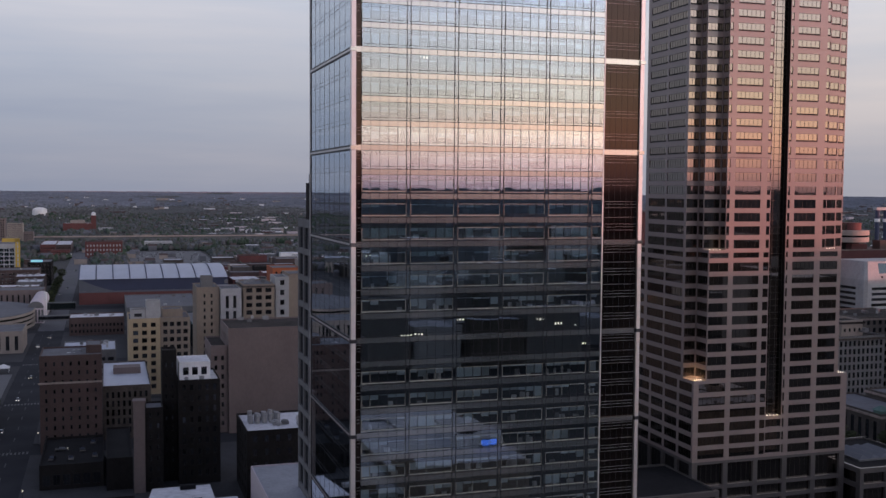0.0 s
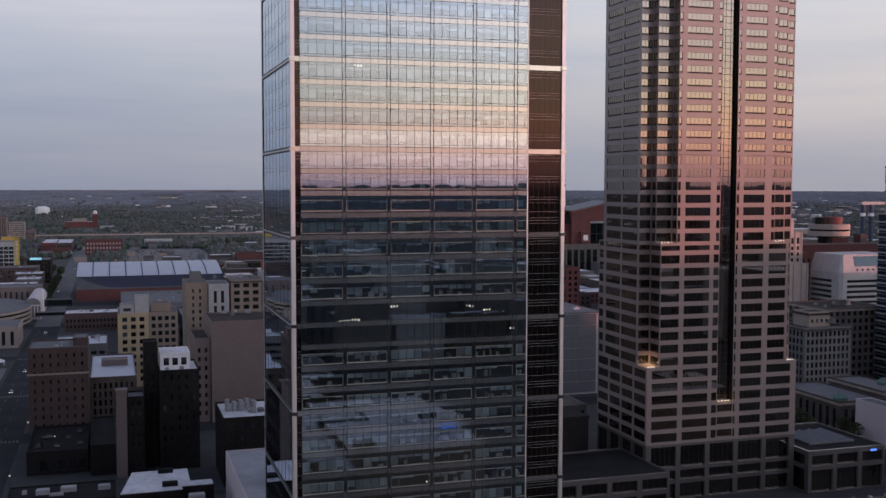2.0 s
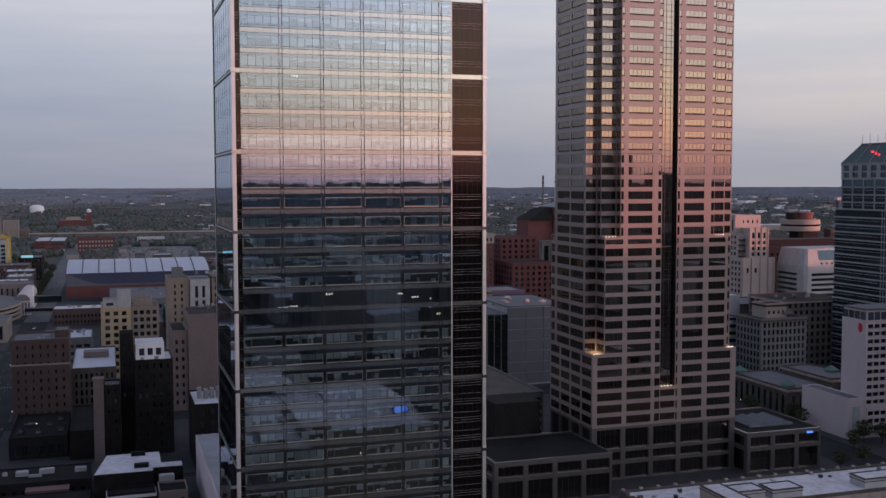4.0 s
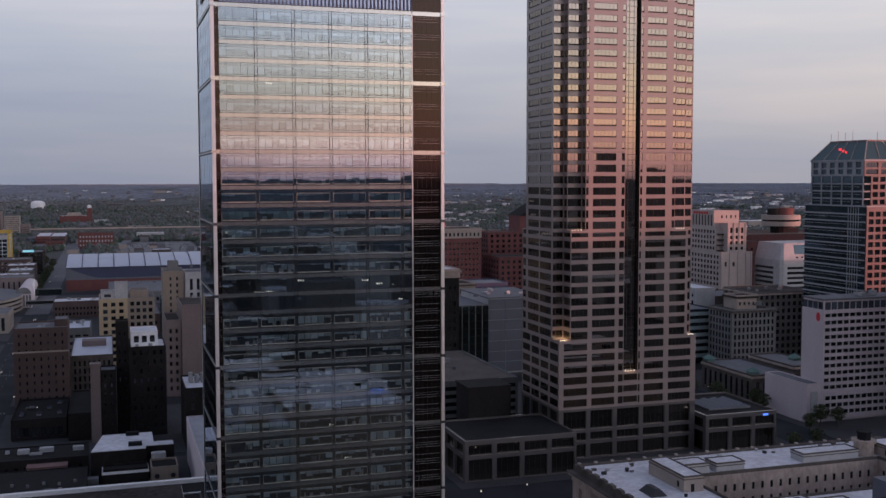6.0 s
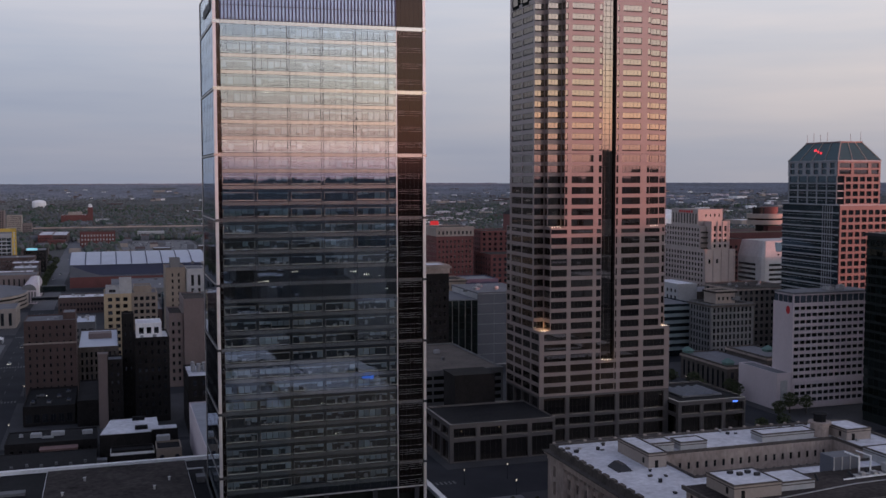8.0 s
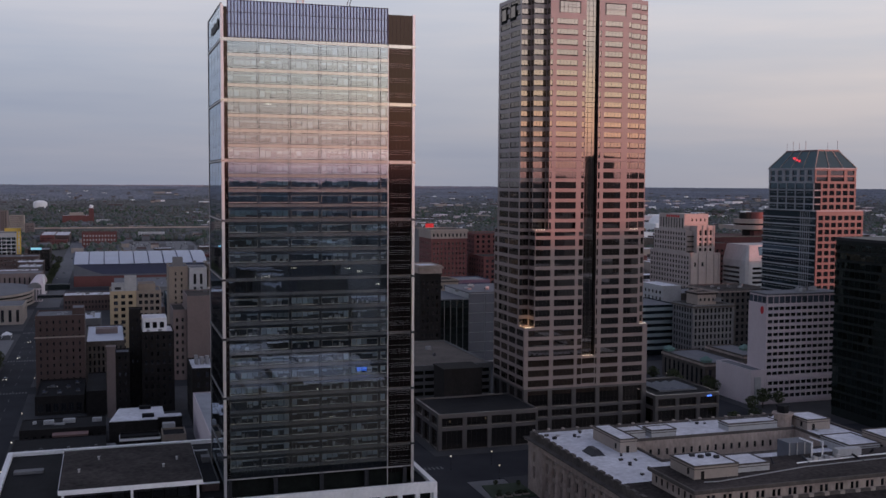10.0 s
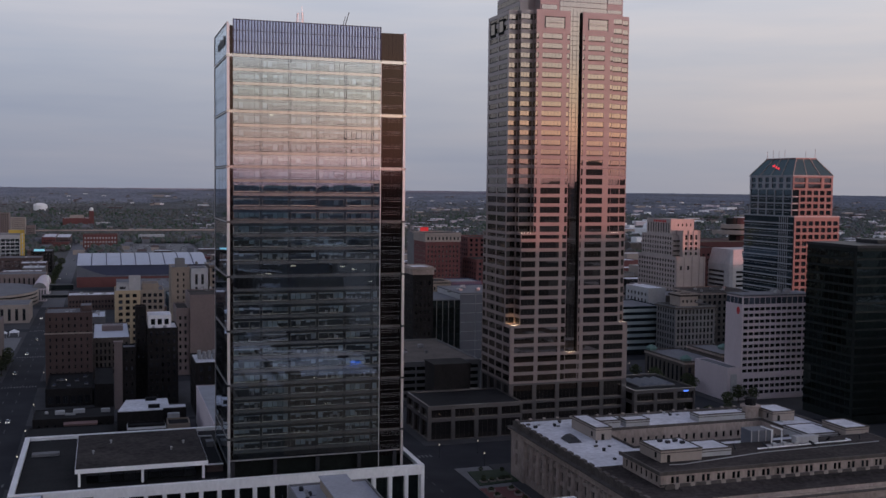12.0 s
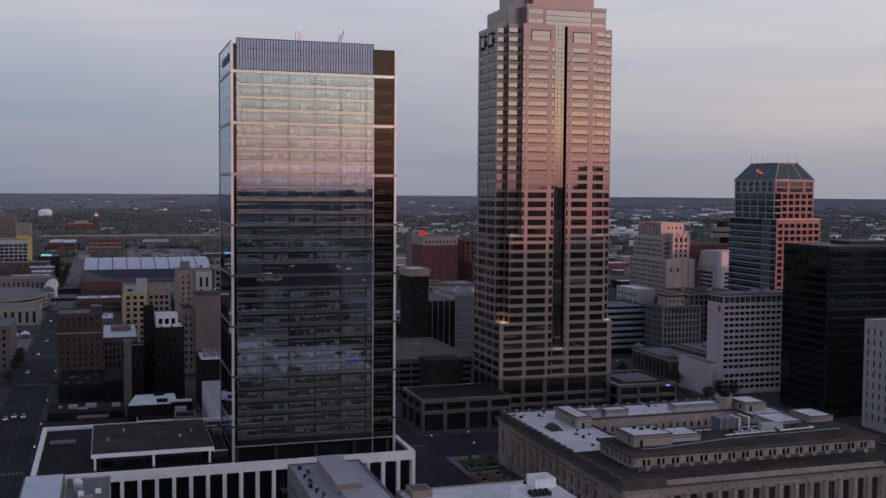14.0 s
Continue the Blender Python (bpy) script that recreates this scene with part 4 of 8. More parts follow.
# ---- a general building ----
def building(name, label, x0, y0, x1, y1, z, wall_mat, roof_mat, faces, category="building", group="", win=(M_WIN, M_DARKFRAME), proud=0.25, parapet=0.8, cornice=None, panes=2, base=0.0, cap=84):
    """faces: {face: (columns, width share, first sill, storey, window height, margin)}."""
    th = thing(name, ((x0 + x1) / 2, (y0 + y1) / 2, base), label, category, group)
    places = []
    q = {f: proud if f in faces else 0.0 for f in "SWEN"}
    part("body", Shape().box(x0 + q["W"], y0 + q["S"], base, x1 - q["E"], y1 - q["N"], z - 0.01), wall_mat, th)
    planes = {"S": (y0 + proud, x0, x1), "W": (x0 + proud, y0 + q["S"], y1 - q["N"]), "E": (x1 - proud, y0 + q["S"], y1 - q["N"]), "N": (y1 - proud, x0, x1)}
    for f, (n, share, first, storey, h, margin) in faces.items():
        at, a, b = planes[f]
        rows = []
        zz = base + first
        while zz + h < z - 0.4:
            rows.append((zz, zz + h))
            zz += storey
        facade((th, "wall", wall_mat), places, f, at, a, b, base, z, spread(a + margin, b - margin, n, share), rows, proud, win, panes)
    t = 0.35
    part("parapet", ring(x0, y0, x1, y1, z, z + parapet, t), wall_mat, th)
    part("roof", Shape().box(x0 + t, y0 + t, z, x1 - t, y1 - t, z + 0.15), roof_mat, th)
    if cornice:
        c, cm = cornice
        part("cornice", ring(x0 - c, y0 - c, x1 + c, y1 + c, z - 0.9, z, c), cm, th)
    windows(th, places, cap)
    return th


# ---- things round the glass tower ----
def podium():
    th = thing("white_podium", (0, 28, 0), "long white podium building with piers between tall dark openings", "podium")
    x0, y0, x1, y1, z = -59.3, -4.7, 56.5, 62.8, 18.0
    s, places = Shape(), []
    s.box(x0 + 1.6, y0 + 1.6, 0, x1 - 1.6, y1 - 1.2, 16.6)
    part("core", s, M_CORE, th)
    pier = Shape().box(-0.55, -0.9, 0, 0.55, 0.9, 15.2).mesh("pier", M_WHITE)
    n = 23
    for i in range(n + 1):
        ob = part("pier", pier, None, th)
        ob.location = (x0 + 0.55 + (x1 - x0 - 1.1) * i / n, y0 + 0.9, 0)
        ob.matrix_parent_inverse = th.matrix_basis.inverted()
    m = 17
    for i in range(1, m + 1):
        for x in (x0 + 0.9, x1 - 0.9):
            ob = part("pier", pier, None, th)
            ob.location, ob.rotation_euler = (x, y0 + 0.9 + (y1 - y0 - 1.8) * i / m, 0), (0, 0, math.pi / 2)
            ob.matrix_parent_inverse = th.matrix_basis.inverted()
    f = ring(x0, y0, x1, y1, 15.2, z, 1.5)
    part("fascia", f, M_WHITE, th, "white precast fascia with parapet")
    part("roof", Shape().box(x0 + 1.5, y0 + 1.5, 16.6, x1 - 1.5, y1 - 1.5, 16.9), M_DARKROOF, th, "black flat roof")
    glass = Shape()
    glass.face([(x0 + 1.5, y0 + 1.5, 0.3), (x1 - 1.5, y0 + 1.5, 0.3), (x1 - 1.5, y0 + 1.5, 15.2), (x0 + 1.5, y0 + 1.5, 15.2)])
    glass.face([(x1 - 1.5, y0 + 1.5, 0.3), (x1 - 1.5, y1 - 1.5, 0.3), (x1 - 1.5, y1 - 1.5, 15.2), (x1 - 1.5, y0 + 1.5, 15.2)])
    part("glazing", glass, M_BLACKGLASS, th)
    # recessed storey on which the tower stands; its shade is put into near-black
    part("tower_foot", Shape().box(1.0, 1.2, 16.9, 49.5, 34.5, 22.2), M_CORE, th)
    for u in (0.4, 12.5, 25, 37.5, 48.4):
        part("column", Shape().box(u - 0.5, -0.3, 16.9, u + 0.5, 0.7, 22.0), M_DARKFRAME, th)
    # penthouse with an overhanging roof
    ph = thing("roof_pavilion", (-24, 22, 17), "flat-roofed glazed pavilion with a cream fascia and brown gravel roof", "pavilion")
    part("roof", Shape().box(-42.35, 2.3, 21.6, -6.5, 42.6, 22.2), M_BROWNROOF, ph)
    fs = ring(-42.5, 2.0, -6.4, 42.7, 20.9, 22.12, 0.4)
    part("fascia", fs, M_WHITE, ph, "cream roof fascia")
    part("soffit", Shape().box(-42.1, 2.4, 21.2, -6.8, 42.3, 21.5), M_BUFF, ph)
    part("wall", Shape().box(-39.5, 5.5, 16.9, -9.5, 39.0, 21.2), M_CORE, ph)
    for i in range(9):
        part("pane", Shape().box(-39.5 + 3.36 * i, 5.3, 17.3, -39.5 + 3.36 * i + 3.1, 5.4, 21.1), M_WIN, ph)
    for u in (-41.4, -24.4, -7.6):
        part("column", Shape().box(u - 0.35, 3.0, 16.9, u + 0.35, 3.7, 21.2), M_WHITE, ph)
    for x, y in ((-38, 18), (-16, 17), (-12, 24), (-33, 30)):
        solid("roof_vent", Shape().box(x, y, 22.0, x + 0.5, y + 0.5, 23.0).box(x - 0.12, y - 0.12, 23.0, x + 0.62, y + 0.62, 23.15), M_DUCT, "small galvanised vent on a gravel roof", "vent", "roof vents")
    solid("roof_hatch", Shape().box(-56, 40, 16.9, -48, 43, 17.7), M_GREY, "grey flat hatch on a black roof", "hatch")
    solid("roof_trough", Shape().box(-4.2, 30, 19.1, -2.2, 33, 20.6).box(-4.4, 29.8, 20.6, -2.0, 33.2, 20.8), M_GREY, "small grey roof house beside the tower", "roof house")
    lk = thing("link_roof", (-4, 26, 16.9), "low link roof with a white edge and brown wall beside the tower", "roof house")
    part("wall", Shape().box(-6.2, 8.6, 16.9, -1.5, 44.0, 19.0), M_BRICK, lk)
    part("coping", Shape().box(-6.3, 8.4, 19.0, -1.4, 8.8, 19.4).box(-6.3, 43.8, 19.0, -1.4, 44.2, 19.4), M_WHITE, lk)
    part("side_coping", Shape().box(-6.3, 8.8, 19.0, -5.9, 43.8, 19.3).box(-1.8, 8.8, 19.0, -1.4, 43.8, 19.3), M_DARKFRAME, lk)
    part("roof", Shape().box(-5.9, 8.8, 19.0, -1.8, 43.8, 19.1), M_DARKROOF, lk)
    pr = thing("pipe_rack", (-6.6, -1.2, 16.9), "rack of dark pipe ends along the parapet", "pipe rack")
    for i in range(7):
        part("pipe", Shape().rod((-9 + 0.8 * i, -1.2, 16.9), (-9 + 0.8 * i, -1.2, 18.0), 0.3, 8), M_DARKFRAME, pr)


podium()


def near_roofs():
    """Roofs just below the camera's line at the end of the flight."""
    rng = random.Random(8)
    th = building("grey_office", "grey flat-roofed office block with a fire escape", 6.2, -112, 25.0, -59.6, 30.8, M_GREY, M_METALROOF, {"W": (14, 0.45, 3, 3.8, 1.8, 1.5)}, parapet=0.6)
    solid("lift_house", Shape().box(13.2, -88.0, 30.9, 19.2, -62.6, 33.4).box(12.9, -88.3, 33.4, 19.5, -62.3, 33.7, 1), (M_CREAM, M_METALROOF), "cream walled lift house with a grey metal roof", "lift house")
    solid("lift_house", Shape().box(13.8, -109, 30.9, 22.8, -89.6, 32.2).box(13.6, -109.2, 32.2, 23.0, -89.4, 32.5), M_METALROOF, "low grey roof house on an office block", "lift house")
    for k in range(16):
        y, x = -64.5 - 2.1 * k, 7.6 + rng.uniform(0, 1.8)
        w = rng.uniform(0.7, 1.0)
        s = Shape().box(x, y, 31.1, x + w, y + w, 31.8)
        s.rod((x + w / 2, y + w / 2, 31.8), (x + w / 2, y + w / 2, 32.0), 0.4 * w, 10).box(x + 0.1, y + 0.1, 30.95, x + w - 0.1, y + w - 0.1, 31.1)
        s.rod((x + w, y + 0.2, 31.05), (x + w + rng.uniform(0.5, 1.5), y + 0.3, 31.05), 0.06, 5)
        solid("condenser", s, (M_DARKFRAME, M_DUCT, M_DARKFRAME, M_MACHINE)[k % 4], "small air conditioning condenser on a grey roof", "condenser", "roof condensers")
    fe = Shape()
    for k in range(6):
        z = 6 + 3.8 * k
        fe.box(4.4, -63, z, 6.0, -58.5, z + 0.08)
        for y in (-63, -60.8, -58.5):
            fe.rod((4.45, y, z), (4.45, y, z + 1.1), 0.04, 4)
        fe.rod((4.45, -63, z + 1.1), (4.45, -58.5, z + 1.1), 0.04, 4)
        fe.rod((5.0, -62.8, z), (5.0, -58.8, z + 3.8), 0.10, 4)
    part("fire_escape", fe, M_DARKFRAME, th, "dark iron fire escape")
    building("pale_roof_block", "white-roofed commercial block with low parapets", 28.2, -150, 66.0, -84.5, 29.2, M_BUFF, M_WHITEROOF, {"W": (12, 0.4, 3, 4, 2, 2)}, parapet=0.5)
    building("stair_house", "white rendered roof house with a flat pale roof", 52.4, -125, 63.4, -97.5, 32.2, M_WHITE, M_WHITEROOF, {}, base=29.4, parapet=0.3)
    building("stair_house", "small white rendered stair house", 57.2, -101.5, 62.4, -96.0, 34.4, M_WHITE, M_WHITEROOF, {}, base=32.4, parapet=0.2)
    for k in range(8):
        x, y = 54.0 + 1.3 * (k % 4), -105.5 - 1.8 * (k // 4)
        solid("condenser", Shape().box(x, y, 32.4, x + 0.9, y + 1.2, 33.3).rod((x + 0.45, y + 0.6, 33.3), (x + 0.45, y + 0.6, 33.5), 0.35, 10), M_DARKFRAME, "dark air conditioning condenser on a white roof", "condenser", "roof condensers")
    sg = thing("roof_sign", (58.9, -95.4, 31.9), "glowing blue sign board on a white stair house", "sign")
    part("frame", ring(56.5, -95.96, 61.3, -95.72, 30.9, 32.9, 0.1), M_DARKFRAME, sg)
    part("screen", Shape().box(56.7, -95.70, 31.1, 61.1, -95.55, 32.7), M_LAMPBLUE, sg, "glowing blue panel")
    building("tan_roof_house", "tan brick roof house with a flat roof", 30.4, -91.0, 35.4, -85.2, 30.8, M_CREAM, M_TANROOF, {}, base=29.4, parapet=0.3)
    # two unseen blocks added so the tower's lower panes mirror something pale
    building("low_pale_block", "low block added out of sight, its white roof brightening the tower's reflection", -36.0, -116.0, -14.0, -56.0, 9.0, M_GREY, M_WHITEROOF, {})
    building("low_pale_block", "low block added out of sight, its pale metal roof brightening the tower's reflection", -12.0, -112.0, 4.0, -50.0, 13.0, M_GREY, M_ARENAROOF, {})
    building("slate_roof_block", "grey metal roofed block with a low pale wall", -57.0, -110.0, -47.8, -52.0, 31.0, M_GREY, M_ARENAROOF, {}, parapet=0.15)
    building("worn_roof_block", "block with a stained pale flat roof", -47.6, -112.0, -37.0, -50.0, 28.8, M_BUFF, M_GREYROOF, {"E": (10, 0.4, 3, 3.8, 1.8, 1)}, parapet=0.5)
    for k in range(12):
        x, y = rng.uniform(-46, -40), rng.uniform(-76, -54)
        solid("roof_unit", Shape().box(x, y, 28.95, x + rng.uniform(0.8, 2.2), y + rng.uniform(0.8, 2.5), 28.95 + rng.uniform(0.4, 1.2)), rng.choice((M_WHITE, M_DUCT, M_MACHINE)), "pale metal box on a stained roof", "roof unit", "rooftop machines")


near_roofs()


def courthouse():
    th = thing("courthouse", (154, -10, 0), "weathered limestone courthouse with columns, parapets and white roofs round a court", "courthouse")
    x0, y0, x1, y1 = 102.0, -60.0, 207.0, 38.0
    cor = 16.4
    wall, places = (th, "wall", M_LIME), []
    # four ranges round the open court
    cx0, cy0, cx1, cy1 = 126.0, -6.0, 190.0, 18.0
    for q in ((x0 + 0.8, y0 + 0.8, x1 - 0.8, cy0), (x0 + 0.8, cy1, x1 - 0.8, y1 - 0.8), (x0 + 0.8, cy0, cx0, cy1), (cx1, cy0, x1 - 0.8, cy1)):
        part("range", Shape().box(q[0], q[1], 0, q[2], q[3], 18.4), M_LIME, th)
    wm = (M_WIN, M_GDARK)
    # outer fronts: tall windows between engaged columns
    sc = spread(x0 + 15, x1 - 15, 14, 0.46)
    facade(wall, places, "S", y0 + 0.8, x0 + 14, x1 - 14, 0, cor, sc, [(5.0, 13.8)], 0.8, (M_WIN, M_BUFF), 3)
    for a, b in ((x0, x0 + 14), (x1 - 14, x1)):
        facade(wall, places, "S", y0 + 0.8, a, b, 0, cor, [(a + 6.0, a + 8.2)], [(5.0, 9.0), (10.4, 13.8)], 1.6, wm, 2)
    wc = spread(y0 + 15, y1 - 12, 13, 0.50)
    facade(wall, places, "W", x0 + 0.8, y0 + 14, y1 - 12, 0, cor, wc, [(3.0, 7.6), (9.0, 12.0), (13.2, 14.6)], 0.8, wm, 2)
    for a, b in ((y0, y0 + 14), (y1 - 12, y1)):
        facade(wall, places, "W", x0 + 0.8, a + 0.8 if a == y0 else a, b - 0.8 if b == y1 else b, 0, cor, [(a + 5.2, a + 7.2)], [(5.0, 9.0), (10.4, 13.8)], 1.6, wm, 2)
    part("wall", Shape().wall("N", y1 - 0.8, x0, x1, 0, cor, 0, 0.8), M_LIME, th)
    part("wall", Shape().wall("E", x1 - 0.8, y0 + 0.8, y1 - 0.8, 0, cor, 0, 0.8), M_LIME, th)
    # court fronts
    facade(wall, places, "S", cy1, cx0, cx1, 8, 18.4, spread(cx0 + 2, cx1 - 2, 20, 0.30), [(9.6, 11.6), (13.6, 15.6)], 0.25, wm, 2)
    facade(wall, places, "W", cx1, cy0, cy1, 8, 18.4, spread(cy0 + 1, cy1 - 1, 7, 0.30), [(9.6, 11.6), (13.6, 15.6)], 0.25, wm, 2)
    # half-round columns
    col = Shape().rod((0, 0, 3.6), (0, 0, 14.0), 0.92, 12, r2=0.80).mesh("column", M_LIME)
    col_base = Shape().box(-0.9, -0.9, 3.0, 0.9, 0.5, 3.6).mesh("column_base", M_LIME)
    cap_mesh = Shape().prism([(-0.62, -0.62), (0.62, -0.62), (0.62, 0.5), (-0.62, 0.5)], 13.7, 14.6, top=[(-0.95, -0.95), (0.95, -0.95), (0.95, 0.5), (-0.95, 0.5)]).mesh("capital", M_BUFF)

    def dress(ob):
        for nm, me in (("column_base", col_base), ("capital", cap_mesh)):
            child = new(nm, me)
            child.parent = ob

    for i in range(15):
        ob = part("column", col, None, th)
        ob.location = (x0 + 15 + (x1 - x0 - 30) * i / 14, y0 - 0.1, 0)
        ob.matrix_parent_inverse = th.matrix_basis.inverted()
        dress(ob)
    for i in range(14):
        ob = part("column", col, None, th)
        ob.location, ob.rotation_euler = (x0 - 0.1, y0 + 15 + (y1 - y0 - 27) * i / 13, 0), (0, 0, -math.pi / 2)
        ob.matrix_parent_inverse = th.matrix_basis.inverted()
        dress(ob)

    def band(name, z0, z1, out, thick, mat):
        return part(name, ring(x0 - out, y0 - out, x1 + out, y1 + out, z0, z1, thick), mat, th)

    band("architrave", 14.6, 15.5, 0.5, 1.3, M_LIME)
    band("frieze", 15.5, 16.3, 0.3, 1.1, M_LIME)
    band("cornice", 16.3, 16.9, 1.3, 2.4, M_LIME)
    band("cornice_lip", 16.9, 17.2, 1.7, 2.8, M_LIMEDARK)
    # parapet on three sides; over the south columns only a low kerb before the dark sloped roof
    for q in ((x0, y0, x0 + 0.9, y1), (x0 + 0.9, y1 - 0.9, x1 - 0.9, y1), (x1 - 0.9, y0, x1, y1), (x0 + 0.9, y0, x0 + 14.0, y0 + 0.9), (x1 - 14.0, y0, x1 - 0.9, y0 + 0.9)):
        part("parapet", Shape().box(q[0], q[1], 17.2, q[2], q[3], 19.2), M_LIMEDARK, th)
    part("low_kerb", Shape().box(x0 + 14.0, y0 - 0.4, 17.2, x1 - 14.0, y0 + 0.4, 17.6), M_LIME, th)
    sl = Shape()
    sl.v = [(x0 + 14, y0 + 0.4, 17.4), (x1 - 14, y0 + 0.4, 17.4), (x1 - 14, y0 + 10.2, 19.2), (x0 + 14, y0 + 10.2, 19.2), (x0 + 14, y0 + 0.4, 17.2), (x1 - 14, y0 + 0.4, 17.2), (x1 - 14, y0 + 10.2, 17.2), (x0 + 14, y0 + 10.2, 17.2)]
    sl.f, sl.m = [(0, 1, 2, 3), (4, 7, 6, 5), (0, 4, 5, 1), (1, 5, 6, 2), (2, 6, 7, 3), (3, 7, 4, 0)], [0] * 6
    part("sloped_roof", sl, M_BROWNROOF, th, "dark brown slope above the columns")
    for k in range(19):
        part("parapet_block", Shape().box(x0 + 5.2 * k + 1, y1 - 0.8, 19.2, x0 + 5.2 * k + 1.8, y1 + 0.1, 19.65), M_BUFF, th)
    for k in range(20):
        part("parapet_block", Shape().box(x0 - 0.1, y0 + 2 + 4.8 * k, 19.2, x0 + 1.0, y0 + 4.6 + 4.8 * k, 19.75), M_LIMEDARK, th)
    # low balustrade with pale piers at the foot of the attic
    part("balustrade", Shape().box(x0 + 10.0, y0 + 10.3, 18.6, x1 - 10.0, y0 + 10.8, 19.9), M_LIMEDARK, th)
    for k in range(17):
        part("parapet_block", Shape().box(x0 + 13 + 4.9 * k, y0 + 10.1, 18.6, x0 + 14.4 + 4.9 * k, y0 + 11.0, 20.1), M_BUFF, th)
    # white roofs, with a darker attic on the south side
    for q, rm in (((x0 + 0.9, -23.0, x1 - 0.9, cy0 - 0.4), M_WHITEROOF), ((x0 + 0.9, cy1 + 0.4, x1 - 0.9, y1 - 0.9), M_WHITEROOF), ((x0 + 0.9, cy0 - 0.4, cx0 - 0.4, cy1 + 0.4), M_WHITEROOF), ((cx1 + 0.4, cy0 - 0.4, x1 - 0.9, cy1 + 0.4), M_WHITEROOF),
                  ((x0 + 0.9, y0 + 0.9, x1 - 0.9, -23.0), M_BROWNROOF)):
        part("roof", Shape().box(q[0], q[1], 18.4, q[2], q[3], 18.6), rm, th, "white membrane roof" if rm is M_WHITEROOF else "brown gutter roof")
    part("court_parapet", ring(cx0 - 0.4, cy0 - 0.4, cx1 + 0.4, cy1 + 0.4, 18.4, 19.3, 0.4), M_LIMEDARK, th)
    part("court_floor", Shape().box(cx0, cy0, 0, cx1, cy1, 8.0), M_GREYROOF, th)
    at, ap = (th, "attic_wall", M_LIME), []
    ax0, ay0, ax1, ay1 = 111.9, -47.4, 199.6, -25.0
    part("attic_core", Shape().box(ax0 + 0.3, ay0 + 0.3, 18.6, ax1, ay1, 22.2), M_LIME, th)
    pairs = []
    for a, b in spread(ax0 + 2, ax1 - 2, 17, 0.52):
        m = (a + b) / 2
        pairs += [(a, m - 0.28), (m + 0.28, b)]
    facade(at, ap, "S", ay0 + 0.3, ax0, ax1, 18.6, 22.2, pairs, [(19.5, 21.4)], 0.3, wm, 1)
    facade(at, ap, "W", ax0 + 0.3, ay0 + 0.3, ay1, 18.6, 22.2, spread(ay0 + 1, ay1 - 1, 7, 0.36), [(19.5, 21.4)], 0.3, wm, 1)
    e = Shape().box(ax0 - 0.8, ay0 - 0.8, 22.2, ax1 + 0.8, ay1 + 0.8, 22.9)
    part("attic_roof", e, M_BROWNROOF, th, "brown gravel attic roof")
    for q in ((ax0 - 0.9, ay0 - 0.9, ax1 + 0.9, ay0 - 0.3), (ax0 - 0.9, ay0 - 0.3, ax0 - 0.3, ay1 + 0.9), (ax1 + 0.3, ay0 - 0.3, ax1 + 0.9, ay1 + 0.9)):
        part("attic_coping", Shape().box(q[0], q[1], 22.2, q[2], q[3], 23.2), M_LIMEDARK, th)
    part("attic_string", Shape().box(ax0 - 0.25, ay0 - 0.25, 19.0, ax1, ay0 + 0.25, 19.35), M_LIMEDARK, th)
    windows(th, places + ap, 300)
    # roof houses
    for nm, q, z0, z1, wmat in (("roof_house", (118.6, 6.3, 124.3, 25.0), 18.6, 22.6, M_BUFF), ("roof_house", (117.0, -38.3, 130.4, -26.0), 22.9, 26.2, M_BUFF), ("roof_house", (130.8, -35.8, 142.0, -26.0), 22.9, 24.9, M_PALEBOX),
                            ("roof_house", (196.5, -19.0, 205.6, -7.0), 18.6, 23.4, M_BUFF), ("roof_house", (192.4, 14.5, 201.5, 25.8), 18.6, 21.9, M_BUFF), ("roof_house", (166.0, 20.5, 185.0, 26.5), 18.6, 21.0, M_PALEBOX), ("roof_house", (137.0, 20.0, 146.0, 26.0), 18.6, 20.9, M_PALEBOX),
                            ("roof_house", (127.0, 20.5, 135.0, 26.5), 18.6, 21.2, M_PALEBOX), ("roof_house", (184.0, -16.5, 195.5, -3.0), 18.6, 21.6, M_PALEBOX)):
        hs = thing(nm, ((q[0] + q[2]) / 2, (q[1] + q[3]) / 2, z0), "stone roof house with a white flat roof on the courthouse", "roof house", "courthouse roof houses")
        part("wall", Shape().box(q[0], q[1], z0, q[2], q[3], z1), wmat, hs)
        part("roof", Shape().box(q[0] + 0.25, q[1] + 0.25, z1, q[2] - 0.25, q[3] - 0.25, z1 + 0.12), M_WHITEROOF, hs)
        part("coping", ring(q[0] - 0.15, q[1] - 0.15, q[2] + 0.15, q[3] + 0.15, z1, z1 + 0.35, 0.4), M_LIMEDARK, hs)
        part("band", Shape().box(q[0] - 0.15, q[1] - 0.15, z1 - 0.7, q[2] + 0.15, q[3] + 0.15, z1 - 0.5), M_LIMEDARK, hs)
        if wmat is M_BUFF:
            part("door", Shape().box(q[0] + 2, q[1] - 0.08, z0, q[0] + 3, q[1], z0 + 2.1), M_GDARK, hs)
            part("window", Shape().box(q[0] - 0.08, q[1] + 2.5, z0 + 0.8, q[0], q[1] + 3.5, z0 + 2.4), M_GDARK, hs)
    octagon = lambda r: [(188.6 + r * math.cos(math.pi * (k + 0.5) / 4), 22.6 + r * math.sin(math.pi * (k + 0.5) / 4)) for k in range(8)]
    s = Shape().prism(octagon(3.0), 8.0, 22.6).prism(octagon(3.7), 22.6, 23.3).prism(octagon(2.0), 23.3, 25.4, 1).prism(octagon(2.3), 25.4, 25.8, 1)
